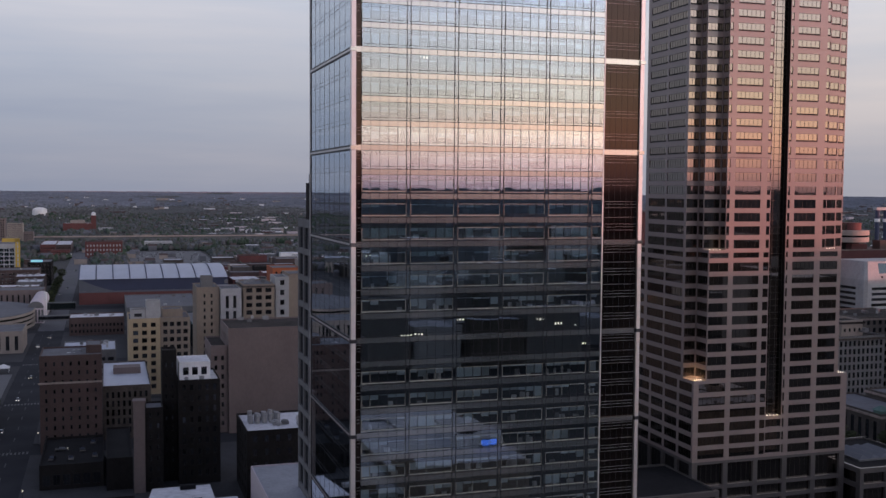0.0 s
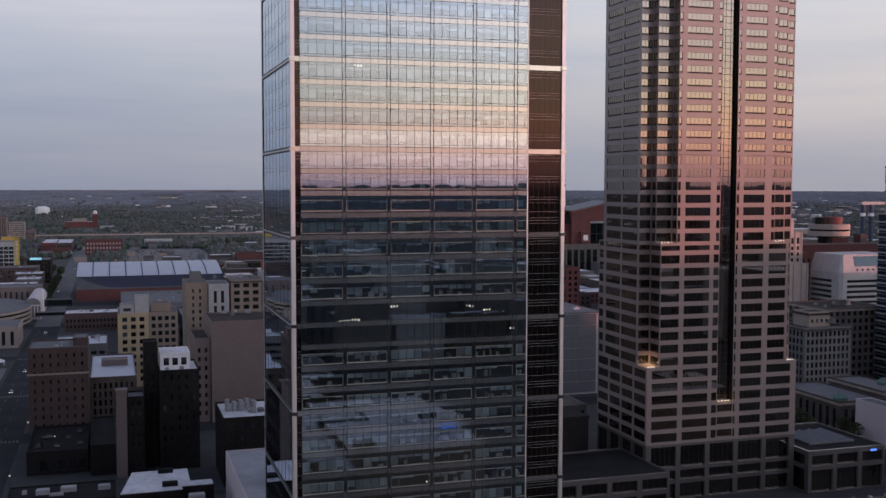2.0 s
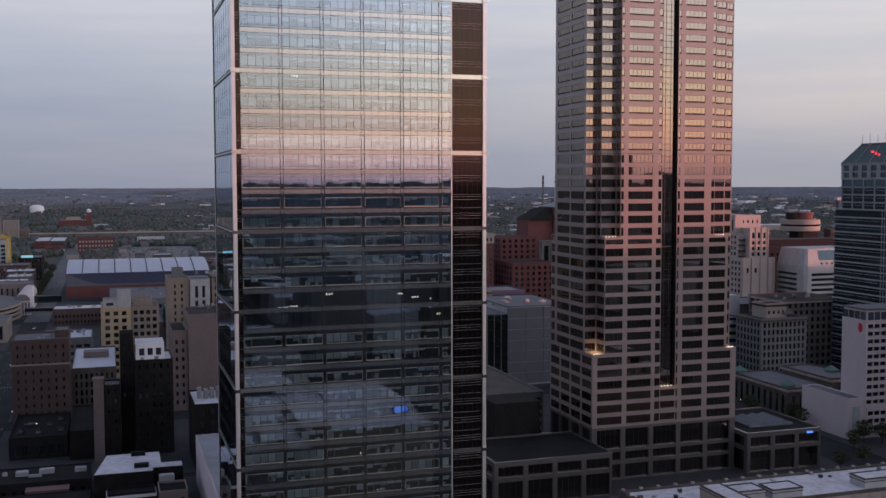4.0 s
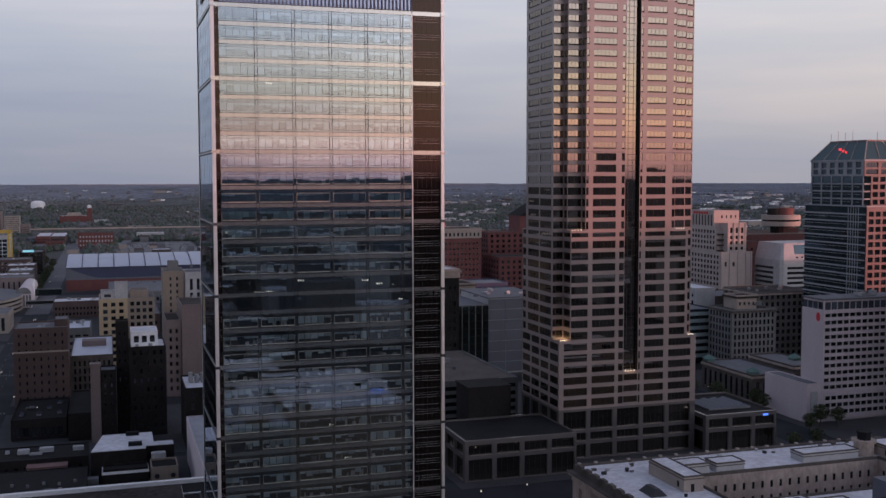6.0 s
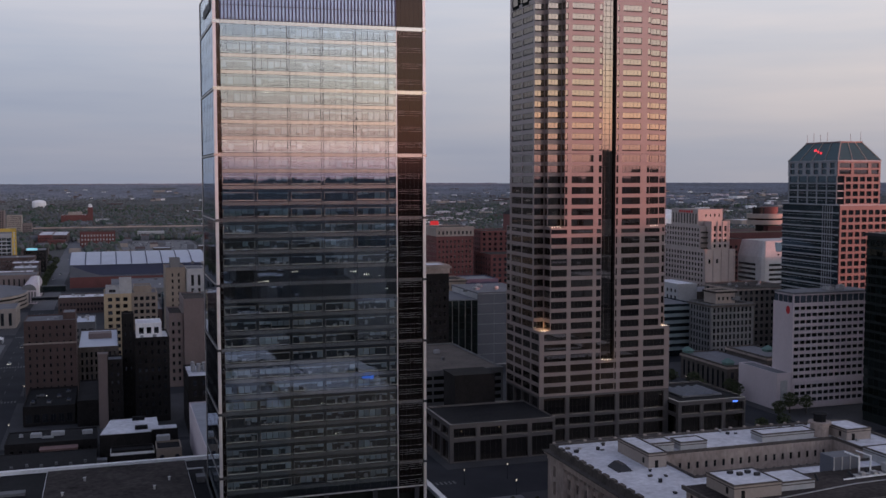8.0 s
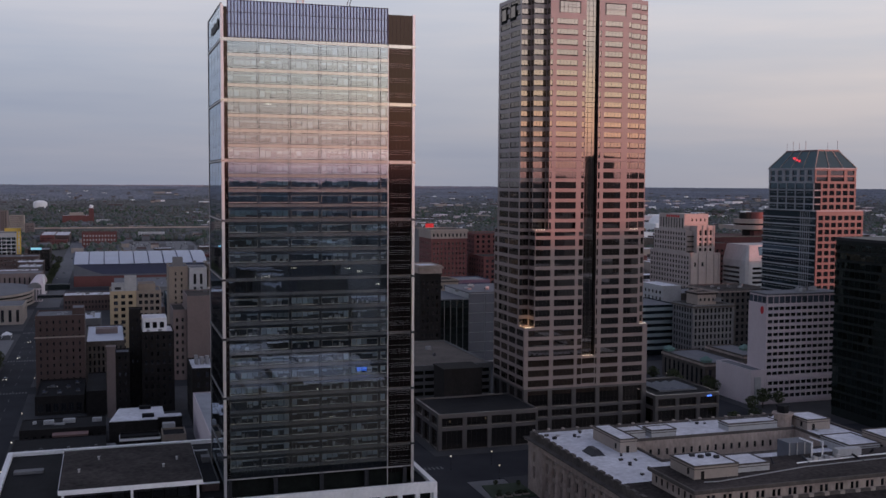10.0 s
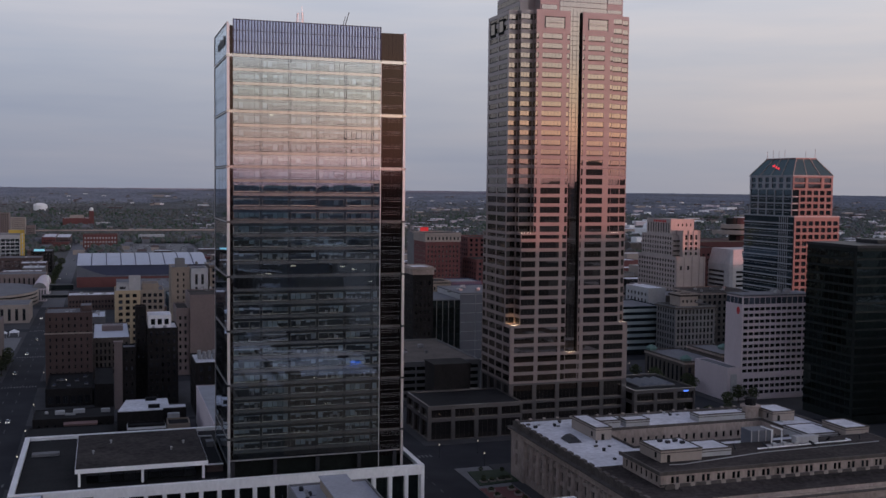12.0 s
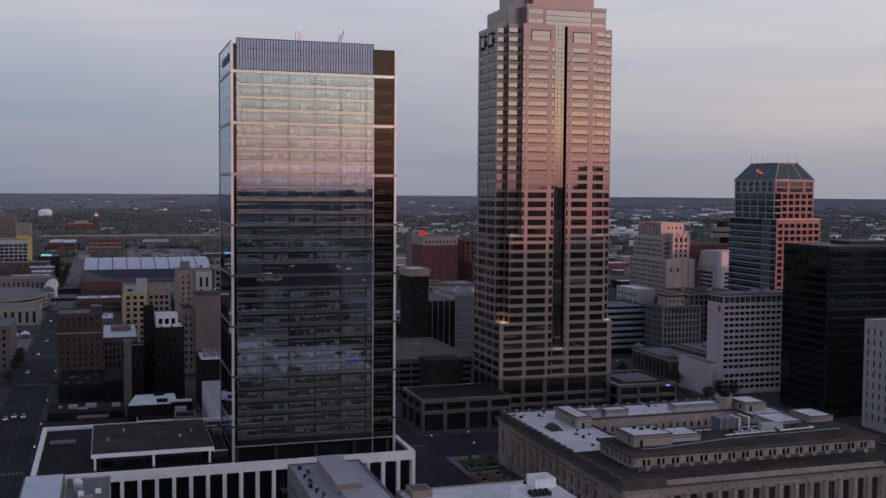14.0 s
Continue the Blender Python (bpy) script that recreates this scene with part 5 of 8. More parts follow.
    solid("corner_turret", s, (M_LIME, M_DARKROOF), "squat octagonal stone turret on the courthouse roof", "turret")
    solid("skylight", Shape().prism([(108.4, 5.0), (113.0, 5.0), (113.0, 12.0), (108.4, 12.0)], 18.6, 20.4, top=[(110.0, 6.2), (111.4, 6.2), (111.4, 10.8), (110.0, 10.8)]), M_DARKFRAME, "dark hipped skylight on a white roof", "skylight")
    # vents, hatches and ducts scattered on the white roofs
    rng = random.Random(31)
    for k in range(26):
        x, y = (rng.uniform(113, 124), rng.uniform(-20, 4)) if k < 5 else (rng.uniform(104.5, 118), rng.uniform(26, 34)) if k < 12 else (rng.uniform(126, 204), rng.uniform(20, 36)) if k < 20 else (rng.uniform(192, 204), rng.uniform(-12, 16))
        w, d, h = rng.uniform(0.4, 1.3), rng.uniform(0.4, 1.2), rng.uniform(0.3, 0.9)
        solid("roof_vent", Shape().box(x, y, 18.6, x + w, y + d, 18.6 + h).box(x - 0.1, y - 0.1, 18.6 + h, x + w + 0.1, y + d + 0.1, 18.7 + h), rng.choice((M_DARKFRAME, M_DUCT, M_GREY, M_LIMEDARK)), "small metal vent on the courthouse roof", "vent", "courthouse vents")
    for k in range(9):
        x = 119 + 9.0 * k + rng.uniform(-2, 2)
        solid("roof_vent", Shape().rod((x, -30 + rng.uniform(-6, 4), 22.9), (x, -30, 24.0 + rng.random()), 0.35, 8), M_DARKFRAME, "dark pipe vent on the brown attic roof", "vent", "courthouse vents")
    # cooling plant on the attic roof
    pl = thing("cooling_plant", (160, -35, 22.9), "grey cooling plant with tall white pipes on a brown roof", "cooling plant")
    part("casing", Shape().box(156.5, -24.6, 18.6, 164.5, -19.0, 26.4), M_BLUEPANEL, pl)
    for k in range(4):
        part("casing_rib", Shape().box(156.4 + 2.6 * k, -24.75, 18.6, 156.7 + 2.6 * k, -24.6, 26.5), M_DUCT, pl)
    part("tank", Shape().box(168.0, -31.4, 23.3, 176.0, -29.0, 25.4), M_PALEBOX, pl)
    for u in (159.8, 163.4):
        part("pipe", Shape().rod((u, -30.4, 23.0), (u, -30.4, 28.0), 0.22, 8).rod((u, -30.4, 27.8), (u, -24.8, 27.8), 0.22, 8), M_WHITE, pl)
    part("pipe_run", Shape().rod((153, -33.0, 23.2), (188, -31.6, 23.2), 0.22, 8).rod((188, -31.6, 23.2), (188, -29.4, 23.2), 0.22, 8), M_WHITE, pl)
    part("pipe_run", Shape().rod((118, -41.5, 23.1), (122, -42.0, 23.1), 0.16, 6).rod((122, -42.0, 23.1), (153, -36.6, 23.1), 0.16, 6).rod((153, -36.6, 23.1), (196, -34.8, 23.1), 0.16, 6), M_MACHINE, pl)
    for k in range(6):
        part("duct", Shape().box(157 + 1.9 * k, -32.6, 23.0, 158.3 + 1.9 * k, -31.2, 23.8 + 0.5 * (k % 2)), M_DUCT, pl)
    for x, y in ((121.5, -29.0), (123.0, -31.0), (126.0, -30.0), (127.0, -32.5)):
        solid("roof_vent", Shape().box(x, y, 26.3, x + 1.3, y + 1.0, 27.1), M_DARKFRAME, "small black vent on a white roof house", "vent", "courthouse vents")


courthouse()


# ---- east side ----
# paler blue base: the sky's reflection is put into the top storey's windows
M_TOPWIN = glass_material("blue_grey_window_glass", (0.07, 0.085, 0.11), 0.16, (0.85, 0.92, 1.0), 0.05, spread=0.4)


def pale_hotel():
    th = building("pale_hotel", "pale pink precast hotel slab with rows of small dark windows", 255.0, 127.0, 296.0, 141.0, 45.6, M_HOTEL, M_GREYROOF,
                  {"S": (13, 0.84, 13.46, 2.98, 1.55, 0.6), "W": (1, 0.05, 13.46, 2.98, 1.4, 6.8)}, "hotel", proud=0.5, panes=2)
    low = (th, "lower_front", M_HOTEL)
    lp = []
    facade(low, lp, "S", 126.9, 255.6, 295.6, 1.0, 12.4, spread(256, 295, 13, 0.84), [(3.03 + 2.98 * k, 4.7 + 2.98 * k) for k in range(3)], 0.45, (M_WIN, M_DARKFRAME), 2)
    windows(th, lp)
    top = Shape().box(255.4, 127.4, 45.8, 295.6, 140.6, 50.2)
    part("top_storey", top, M_HOTEL, th)
    tp = [(window_mesh(2.6, 3.1, 1, (M_TOPWIN, M_DARKFRAME)), "S", 127.36, 257.2 + 3.05 * k, 46.4) for k in range(13)]
    tp += [(window_mesh(2.9, 3.1, 1, (M_TOPWIN, M_DARKFRAME)), "W", 255.36, 129.4 + 3.3 * k, 46.4) for k in range(4)]
    windows(th, tp)
    part("top_roof", Shape().box(255.0, 127.0, 50.2, 296.0, 141.0, 50.9), M_GREYROOF, th)
    s = Shape()
    pts = [(254.96, 130.4 + 1.35 * math.cos(a), 43.2 + 1.9 * math.sin(a)) for a in [2 * math.pi * k / 18 for k in range(18)]]
    s.face(pts[::-1])
    part("round_sign", s, M_RED, th, "round red sign")
    building("hotel_wing", "low blank pale wing of the hotel", 247.6, 127.0, 254.8, 155.6, 15.8, M_HOTEL, M_GREYROOF, {"W": (1, 0.05, 3, 3.2, 1.4, 13.4)}, "hotel", parapet=0.5)
    solid("duct_shaft", Shape().box(249.4, 126.55, 0.2, 252.6, 126.97, 13.0), M_PALEBOX, "flat pale metal shaft on a hotel wall", "shaft")


pale_hotel()


def black_tower():
    th = thing("black_tower", (300, 85, 0), "black glass office tower with faint reflections", "office tower")
    x0, y0, x1, y1, z = 271.0, 68.0, 330.0, 102.0, 77.6
    part("core", Shape().box(x0 + 0.4, y0 + 0.4, 0, x1 - 0.4, y1 - 0.4, z), M_GREENBAND, th)
    rng = random.Random(5)
    me = Shape().box(-1.45, -0.03, 0, 1.45, 0.02, 2.7).mesh("pane", M_BLACKGLASS)
    rest = Shape()
    n = 0
    for zi in range(19):
        for k in range(10):
            y = y1 - 1.6 - 3.2 * k
            n += 1
            ob = new("pane", me)
            ob.parent, ob.matrix_parent_inverse = th, th.matrix_basis.inverted()
            ob.location, ob.rotation_euler = (x0 + 0.3, y, 4 + 3.8 * zi), (rng.gauss(0, 0.004), 0, -math.pi / 2 + rng.gauss(0, 0.004))
    for zi in range(19):
        for k in range(18):
            a, t = x0 + 0.3 + 3.15 * k, rng.gauss(0, 0.006)
            rest.face([(a, y0 + 0.3, 4 + 3.8 * zi), (a + 3.0, y0 + 0.3 + t, 4 + 3.8 * zi), (a + 3.0, y0 + 0.3, 6.9 + 3.8 * zi), (a, y0 + 0.3 + t, 6.9 + 3.8 * zi)])
    part("curtain_glazing", rest, M_BLACKGLASS, th, kind="stuff")
    part("coping", Shape().box(x0, y0, z - 0.9, x1, y1, z + 0.3), M_DARKFRAME, th)
    solid("roof_unit", Shape().box(290, 78, z + 0.3, 312, 92, z + 2.0), M_DARKFRAME, "low dark plant room on the tower roof", "roof unit")


black_tower()
building("slotted_office", "pale precast office block with narrow upright windows", 276.0, 14.0, 312.0, 50.0, 46.4, M_PALEBOX, M_GREYROOF, {"W": (9, 0.26, 4, 4.6, 2.7, 0.6), "S": (10, 0.26, 4, 4.6, 2.7, 0.6)}, "office", proud=0.4, panes=1)


def pyramid_tower():
    th = thing("pyramid_tower", (360, 236, 0), "pink granite and teal glass tower with a truncated pyramid roof", "office tower")
    x0, y0, x1, y1, z = 346.0, 214.3, 373.7, 257.0, 109.4
    lx0, ly0, lx1, ly1, zl = 343.6, 209.5, 375.2, 259.0, 85.6
    FL = 3.9
    wall, pl = (th, "granite_front", M_PINKGRAN), []
    gm = (M_TEAL, M_GDARK)
    part("core", Shape().box(x0 + 0.6, y0 + 0.6, zl, x1 - 0.6, y1 - 0.6, z), M_GDARK, th)
    part("lower_core", Shape().box(lx0 + 0.6, ly0 + 0.6, 0, lx1 - 0.6, ly1 - 0.6, zl), M_GDARK, th)
    rows = lambda a, b, h: [(a + FL * k + 0.9, a + FL * k + 0.9 + h) for k in range(int((b - a) / FL))]
    # rose granite fronts: seven bays below, five and a half above the step
    facade(wall, pl, "S", ly0 + 0.6, lx0 + 0.6, lx1, 1.6, zl, spread(lx0 + 1.2, lx1 - 0.4, 7, 0.74), rows(1.6, zl, 2.6), 0.6, gm, 2)
    facade(wall, pl, "S", y0 + 0.6, x0 + 4.4, x1, zl, 101.2, spread(x0 + 4.8, x1 - 0.4, 5, 0.74), rows(zl, 101.2, 2.6), 0.6, gm, 2)
    # glass corner beside the upper front
    part("corner_glass", Shape().box(x0 + 0.3, y0 + 0.5, zl, x0 + 4.4, y0 + 0.6, 101.2), M_TEAL, th, "dark glass corner")
    # curtain wall of the west side with pale spandrel bands
    part("curtain_glass", Shape().box(lx0 + 0.45, ly0 + 0.8, 1, lx0 + 0.6, ly1 - 0.4, zl), M_TEAL, th)
    part("curtain_glass", Shape().box(x0 + 0.45, y0 + 0.8, zl, x0 + 0.6, y1 - 0.4, 101.2), M_TEAL, th)
    zz = 3.2
    while zz < 100:
        low = zz < zl - 1
        a, b, c = (lx0, ly0 + 0.62, ly1) if low else (x0, y0 + 0.62, y1)
        part("spandrel_band", Shape().box(a, b, zz, a + 0.45, c, zz + 0.75), M_BANDGREY, th)
        part("spandrel_band", Shape().box(a + 0.2, b + 3, zz - 1.25, a + 0.45, c - 0.5, zz - 1.1), M_BANDGREY, th)
        if not low:
            part("spandrel_band", Shape().box(x0 + 0.3, y0 + 0.25, zz, x0 + 4.35, y0 + 0.5, zz + 0.75), M_BANDGREY, th)
        zz += FL
    for k in range(6):
        v = y0 + 0.9 + (y1 - y0 - 1.6) * k / 5
        part("pilaster", Shape().box(x0, v - 0.35, zl, x0 + 0.45, v + 0.35, 101.2), M_BANDGREY, th)
    for k in range(5):
        v = ly0 + 6 + 1.9 * k
        part("pilaster", Shape().box(lx0 + 0.1, v - 0.15, 1, lx0 + 0.45, v + 0.15, zl), M_BANDGREY, th)
    part("step_coping", ring(lx0 - 0.1, ly0 - 0.1, lx1 + 0.1, ly1 + 0.1, zl - 0.2, zl + 0.5, 2.0), M_BANDGREY, th)
    # two tall storeys under the eave
    tp = []
    facade((th, "side_storey", M_BANDGREY), tp, "W", x0 + 0.6, y0 + 0.6, y1, 101.2, z, spread(y0 + 1.2, y1 - 0.6, 6, 0.62), [(102.2, 104.8), (105.6, 108.4)], 0.6, gm, 2)
    facade((th, "top_storey", M_PINKGRAN), tp, "S", y0 + 0.6, x0, x1, 101.2, z, [(x0 + 1.0, x0 + 8.6), (x0 + 10.4, x0 + 19.6), (x0 + 21.6, x0 + 26.4)], [(102.2, 104.6), (105.6, 108.2)], 0.6, gm, 4)
    part("eave", Shape().box(x0 - 0.3, y0 - 0.3, z - 0.4, x1 + 0.3, y1 + 0.3, z + 0.3), M_BANDGREY, th)
    windows(th, tp + pl, 200)
    inset = 7.0
    top = [(x0 + inset, y0 + inset), (x1 - inset, y0 + inset), (x1 - inset, y1 - inset), (x0 + inset, y1 - inset)]
    part("roof", Shape().prism([(x0, y0), (x1, y0), (x1, y1), (x0, y1)], z + 0.3, 119.4, top=top), M_TEALROOF, th, "sloped green glass roof")
    for i in range(5):
        u = i / 4
        part("roof_rib", Shape().rod((x0 - 0.05, y0 + (y1 - y0) * u, z + 0.35), (x0 + inset - 0.05, y0 + inset + (y1 - y0 - 2 * inset) * u, 119.5), 0.3, 6), M_BUFF, th)
    for i in range(1, 4):
        u = i / 3
        part("roof_rib", Shape().rod((x0 + (x1 - x0) * u, y0 - 0.05, z + 0.35), (x0 + inset + (x1 - x0 - 2 * inset) * u, y0 + inset - 0.05, 119.5), 0.3, 6), M_BUFF, th)
    part("roof_cap", Shape().box(x0 + inset - 0.3, y0 + inset - 0.3, 119.2, x1 - inset + 0.3, y1 - inset + 0.3, 120.0), M_PINKGRAN, th)
    for i in range(6):
        u = i / 5
        px, py = (x0 + inset + 0.3, y1 - inset - (y1 - y0 - 2 * inset) * u) if i < 4 else (x0 + inset + 6.6 * (i - 3), y0 + inset + 0.3)
        part("aerial", Shape().rod((px, py, 119.9), (px, py, 124.2 + (i % 2)), 0.13, 5), M_MACHINE, th)
    for a, b, c in ((236.6, 239.0, 0.0), (234.4, 236.0, 0.9), (232.2, 233.8, 1.6)):
        q = 114.6 - c
        part("red_sign", Shape().box(x0 + 2.4, a - 1, q + 0.1, x0 + 2.7, b - 1.5, q + 1.3), M_LAMPRED, th, "glowing red roof sign")


pyramid_tower()


def deco_hotel():
    th = thing("deco_hotel", (376, 395, 0), "pale limestone setback hotel with upright ribs, catching the last light", "hotel")
    s, pl = (th, "wall", M_DECO), []
    wm = (M_WIN, M_GDARK)
    for q in ((366.4, 376.4, 0, 390.5, 433, 50.4), (366.4, 381.9, 50.4, 385.5, 427.6, 66.4), (371.4, 376.4, 50.4, 385.5, 421, 70.0), (366.8, 385.4, 66.4, 386.0, 421, 78.0)):
        part("body", Shape().box(*q), M_DECO, th)
    FL = 3.65
    facade(s, pl, "W", 366.4, 376.4, 433, 0, 50.8, spread(377, 432.4, 14, 0.5), [(2.4 + FL * k, 4.5 + FL * k) for k in range(13)], 0.4, wm, 1)
    facade(s, pl, "W", 366.4, 381.9, 427.6, 50.8, 66.8, spread(382.4, 427.2, 12, 0.5), [(52.0 + FL * k, 54.1 + FL * k) for k in range(4)], 0.4, wm, 1)
    facade(s, pl, "W", 366.8, 385.4, 421, 66.8, 78.4, spread(386, 420.4, 9, 0.42), [(68.0, 75.2)], 0.4, wm, 1)
    facade(s, pl, "S", 376.4, 366.0, 390.5, 0, 50.8, [(369.6, 371.2), (375.6, 377.4)], [(41.0, 44.0)], 0.4, wm, 1)
    facade(s, pl, "S", 376.4, 371.2, 385.8, 50.8, 70.4, spread(372.2, 384.8, 3, 0.42), [(52.0, 54.2), (55.7, 57.9), (59.4, 61.6), (63.4, 67.0)], 0.4, wm, 2)
    facade(s, pl, "S", 385.4, 366.4, 386.0, 70.4, 78.4, spread(371, 385, 4, 0.3), [(73.0, 75.0)], 0.4, wm, 1)
    for k in range(4):
        part("balcony", Shape().box(367.0, 379.6, 50.9 + FL * k, 371.1, 381.9, 51.9 + FL * k), M_LIMEDARK, th)
    for u in (367.0, 373.4, 380.0, 386.0, 390.0):
        part("rib", Shape().box(u - 0.5, 375.3, 0, u + 0.5, 376.0, 50.6), M_DECO, th)
    for u in (371.7, 376.4, 380.6, 385.3):
        part("rib", Shape().box(u - 0.4, 375.5, 50.8, u + 0.4, 376.0, 70.2), M_DECO, th)
    b = Shape()
    for k in range(6):
        b.box(366.2, 392 + 3.2 * k, 75.7, 366.36, 394.2 + 3.2 * k, 77.3)
    part("sign_bar", b, M_RED, th, "red sign letters reduced to bars")
    windows(th, pl, 300)


deco_hotel()


def drum_hotel():
    th = thing("drum_hotel", (475, 480, 0), "dark brick hotel with a round pale rooftop restaurant", "hotel")
    circle = lambda r: [(495 + r * math.cos(2 * math.pi * k / 28), 490 + r * math.sin(2 * math.pi * k / 28)) for k in range(28)]
    part("wall", Shape().box(432, 472, 0, 530, 520, 56.0), M_MAROON, th)
    part("parapet", ring(431.8, 471.8, 530.2, 520.2, 56.0, 56.9, 0.5), M_STONEGREY, th)
    part("roof_house", Shape().box(513, 476, 56.0, 519, 484, 63.0), M_BRICK, th)
    part("stair_house", Shape().box(489, 478, 56.0, 503, 484, 60.4), M_MAROON, th)
    part("stem", Shape().prism(circle(8), 56, 61.8), M_DARKBRICK, th)
    part("lower_ring", Shape().prism(circle(15.2), 61.7, 65.4), M_BUFF, th)
    part("window_ring", Shape().prism(circle(14.4), 65.4, 66.8), M_WIN, th)
    part("upper_ring", Shape().prism(circle(15.2), 66.8, 70.4), M_BUFF, th)
    part("cap", Shape().prism([(x + 2.8, y) for x, y in circle(7.4)], 70.4, 76.0), M_REDBRICK, th)
    # darker drum forms the left half of the cap
    part("cap_dark_half", Shape().prism([(x - 6.0, y + 1.0) for x, y in circle(5.0)], 70.4, 75.6), M_DARKBRICK, th)


drum_hotel()


def white_office():
    th = thing("banded_office", (408, 366, 0), "white office building with long bands and a sloped glass top", "office")
    x0, y0, x1, y1 = 398.5, 356.0, 441.0, 384.0
    foot = [(x0 + 3, y0), (x1, y0), (x1, y1), (x0, y1), (x0, y0 + 4), (x0 + 0.8, y0 + 1.2)]
    s = Shape().prism(foot, 0, 46.0)
    s.prism(foot, 46.0, 57.0, top=[(x0 + 5, y0 + 3), (x1, y0 + 3), (x1, y1), (x0 + 3, y1), (x0 + 3, y0 + 7), (x0 + 3.6, y0 + 4.2)])
    part("wall", s, M_PALEBOX, th)
    for k in range(12):
        part("window_band", Shape().box(x0 + 6, y0 - 0.12, 3.4 + 3.3 * k, x1 - 1, y0 + 0.02, 5.0 + 3.3 * k), M_WIN, th)
        part("window_band", Shape().box(x0 - 0.12, y0 + 7, 3.4 + 3.3 * k, x0 + 0.02, y1 - 1, 5.0 + 3.3 * k), M_WIN, th)
    for k in range(7):
        part("port_window", Shape().box(x0 + 13 + 4 * k, y0 + 0.2, 47.0, x0 + 14.2 + 4 * k, y0 + 1.2, 48.1), M_WIN, th)
    g = Shape()
    g.face([(x0 + 12, y0 + 0.85, 49.6), (x1 - 2, y0 + 0.85, 49.6), (x1 - 2, y0 + 2.56, 55.8), (x0 + 12, y0 + 2.56, 55.8)])
    part("sloped_glass", g, M_TEAL, th)


white_office()
building("stone_hotel", "grey stone grid hotel with a heavy cornice", 283, 235, 309.6, 257, 31.6, M_GREY, M_BROWNROOF, {"S": (10, 0.52, 1.8, 3.7, 2.5, 0.8), "W": (7, 0.52, 1.8, 3.7, 2.5, 0.8)}, "hotel", cornice=(0.9, M_LIMEDARK))
building("roof_house", "square buff roof house with a tiled cap", 289, 240, 301, 252, 38.4, M_BUFF, M_BROWNROOF, {"S": (4, 0.4, 2, 3.5, 1.6, 0.5)}, base=31.8, cornice=(0.8, M_BROWNROOF))
building("brown_office", "dark stone office block with deep paired windows", 317, 262, 354, 296, 36.5, M_STONEGREY, M_BROWNROOF, {"S": (10, 0.5, 2, 3.9, 2.3, 0.6), "W": (6, 0.5, 2, 3.9, 2.3, 0.6)}, cornice=(0.5, M_LIME))
building("red_roof_block", "dark block with a long low roof", 316, 304, 372, 336, 30.0, M_LIMEDARK, M_GREYROOF, {"W": (8, 0.4, 3, 4, 2, 1)})
solid("roof_sign", Shape().box(338, 303.4, 30.8, 350.5, 303.8, 33.4).rod((340, 304, 30), (340, 304, 31), 0.15).rod((348.5, 304, 30), (348.5, 304, 31), 0.15), M_RED, "low red board along a roof edge", "sign")
building("pale_roof_house", "pale rendered block with a stepped white roof", 301, 300, 314, 330, 36.0, M_PALEBOX, M_WHITEROOF, {"W": (6, 0.4, 3, 4, 2, 1)}, parapet=0.4)
building("bank", "classical stone bank with tall windows and green corner caps", 247, 164, 268, 205, 12.5, M_LIMEDARK, M_GREYROOF, {"S": (5, 0.45, 2, 11, 8, 1), "W": (9, 0.45, 2, 11, 8, 1)}, "bank", cornice=(0.5, M_LIME))
building("bank_hall", "classical stone hall with a grey roof behind the bank", 270, 166, 286, 200, 15.0, M_LIMEDARK, M_GREYROOF, {"S": (7, 0.45, 3, 12, 9, 1), "W": (9, 0.45, 3, 12, 9, 1)}, "bank", cornice=(0.5, M_LIME))
for cx, cy, cz in ((249, 166.5, 13.3), (272.5, 169, 17.8), (249, 202, 13.3)):
    s = Shape().prism([(cx - 2, cy - 2), (cx + 2, cy - 2), (cx + 2, cy + 2), (cx - 2, cy + 2)], cz, cz + 1.2)
    s.prism([(cx - 2.6, cy - 2.6), (cx + 2.6, cy - 2.6), (cx + 2.6, cy + 2.6), (cx - 2.6, cy + 2.6)], cz + 1.2, cz + 3.0, top=[(cx - 0.3, cy - 0.3), (cx + 0.3, cy - 0.3), (cx + 0.3, cy + 0.3), (cx - 0.3, cy + 0.3)])
    solid("copper_cap", s, M_COPPER, "green copper pyramid cap on a stone corner", "roof cap", "copper caps")
M_TEALBAND = material("pale_teal_band", (0.29, 0.345, 0.355), 0.6, vary=0.12)
building("teal_office", "low teal glass office with long pale bands", 236, 262, 290, 300, 28.8, M_TEAL, M_GREYROOF, {}, "office")
for k in range(7):
    solid("spandrel_band", Shape().box(235.6, 261.6, 3.4 + 3.8 * k, 290.4, 262.0, 5.3 + 3.8 * k).box(235.6, 262.0, 3.4 + 3.8 * k, 236.0, 300, 5.3 + 3.8 * k), M_TEALBAND, "long pale spandrel band on a glass office", "facade band", "office bands")
building("maroon_block", "large dark red brick block behind the towers", 318, 452, 352, 490, 62.0, M_MAROON, M_BROWNROOF, {"S": (8, 0.4, 3, 4, 2, 1), "W": (8, 0.4, 3, 4, 2, 1)})
building("maroon_block", "broad dark red brick block with a flat roof", 392, 430, 440, 470, 53.0, M_MAROON, M_BROWNROOF, {"S": (10, 0.4, 3, 4, 2, 1), "W": (8, 0.4, 3, 4, 2, 1)})


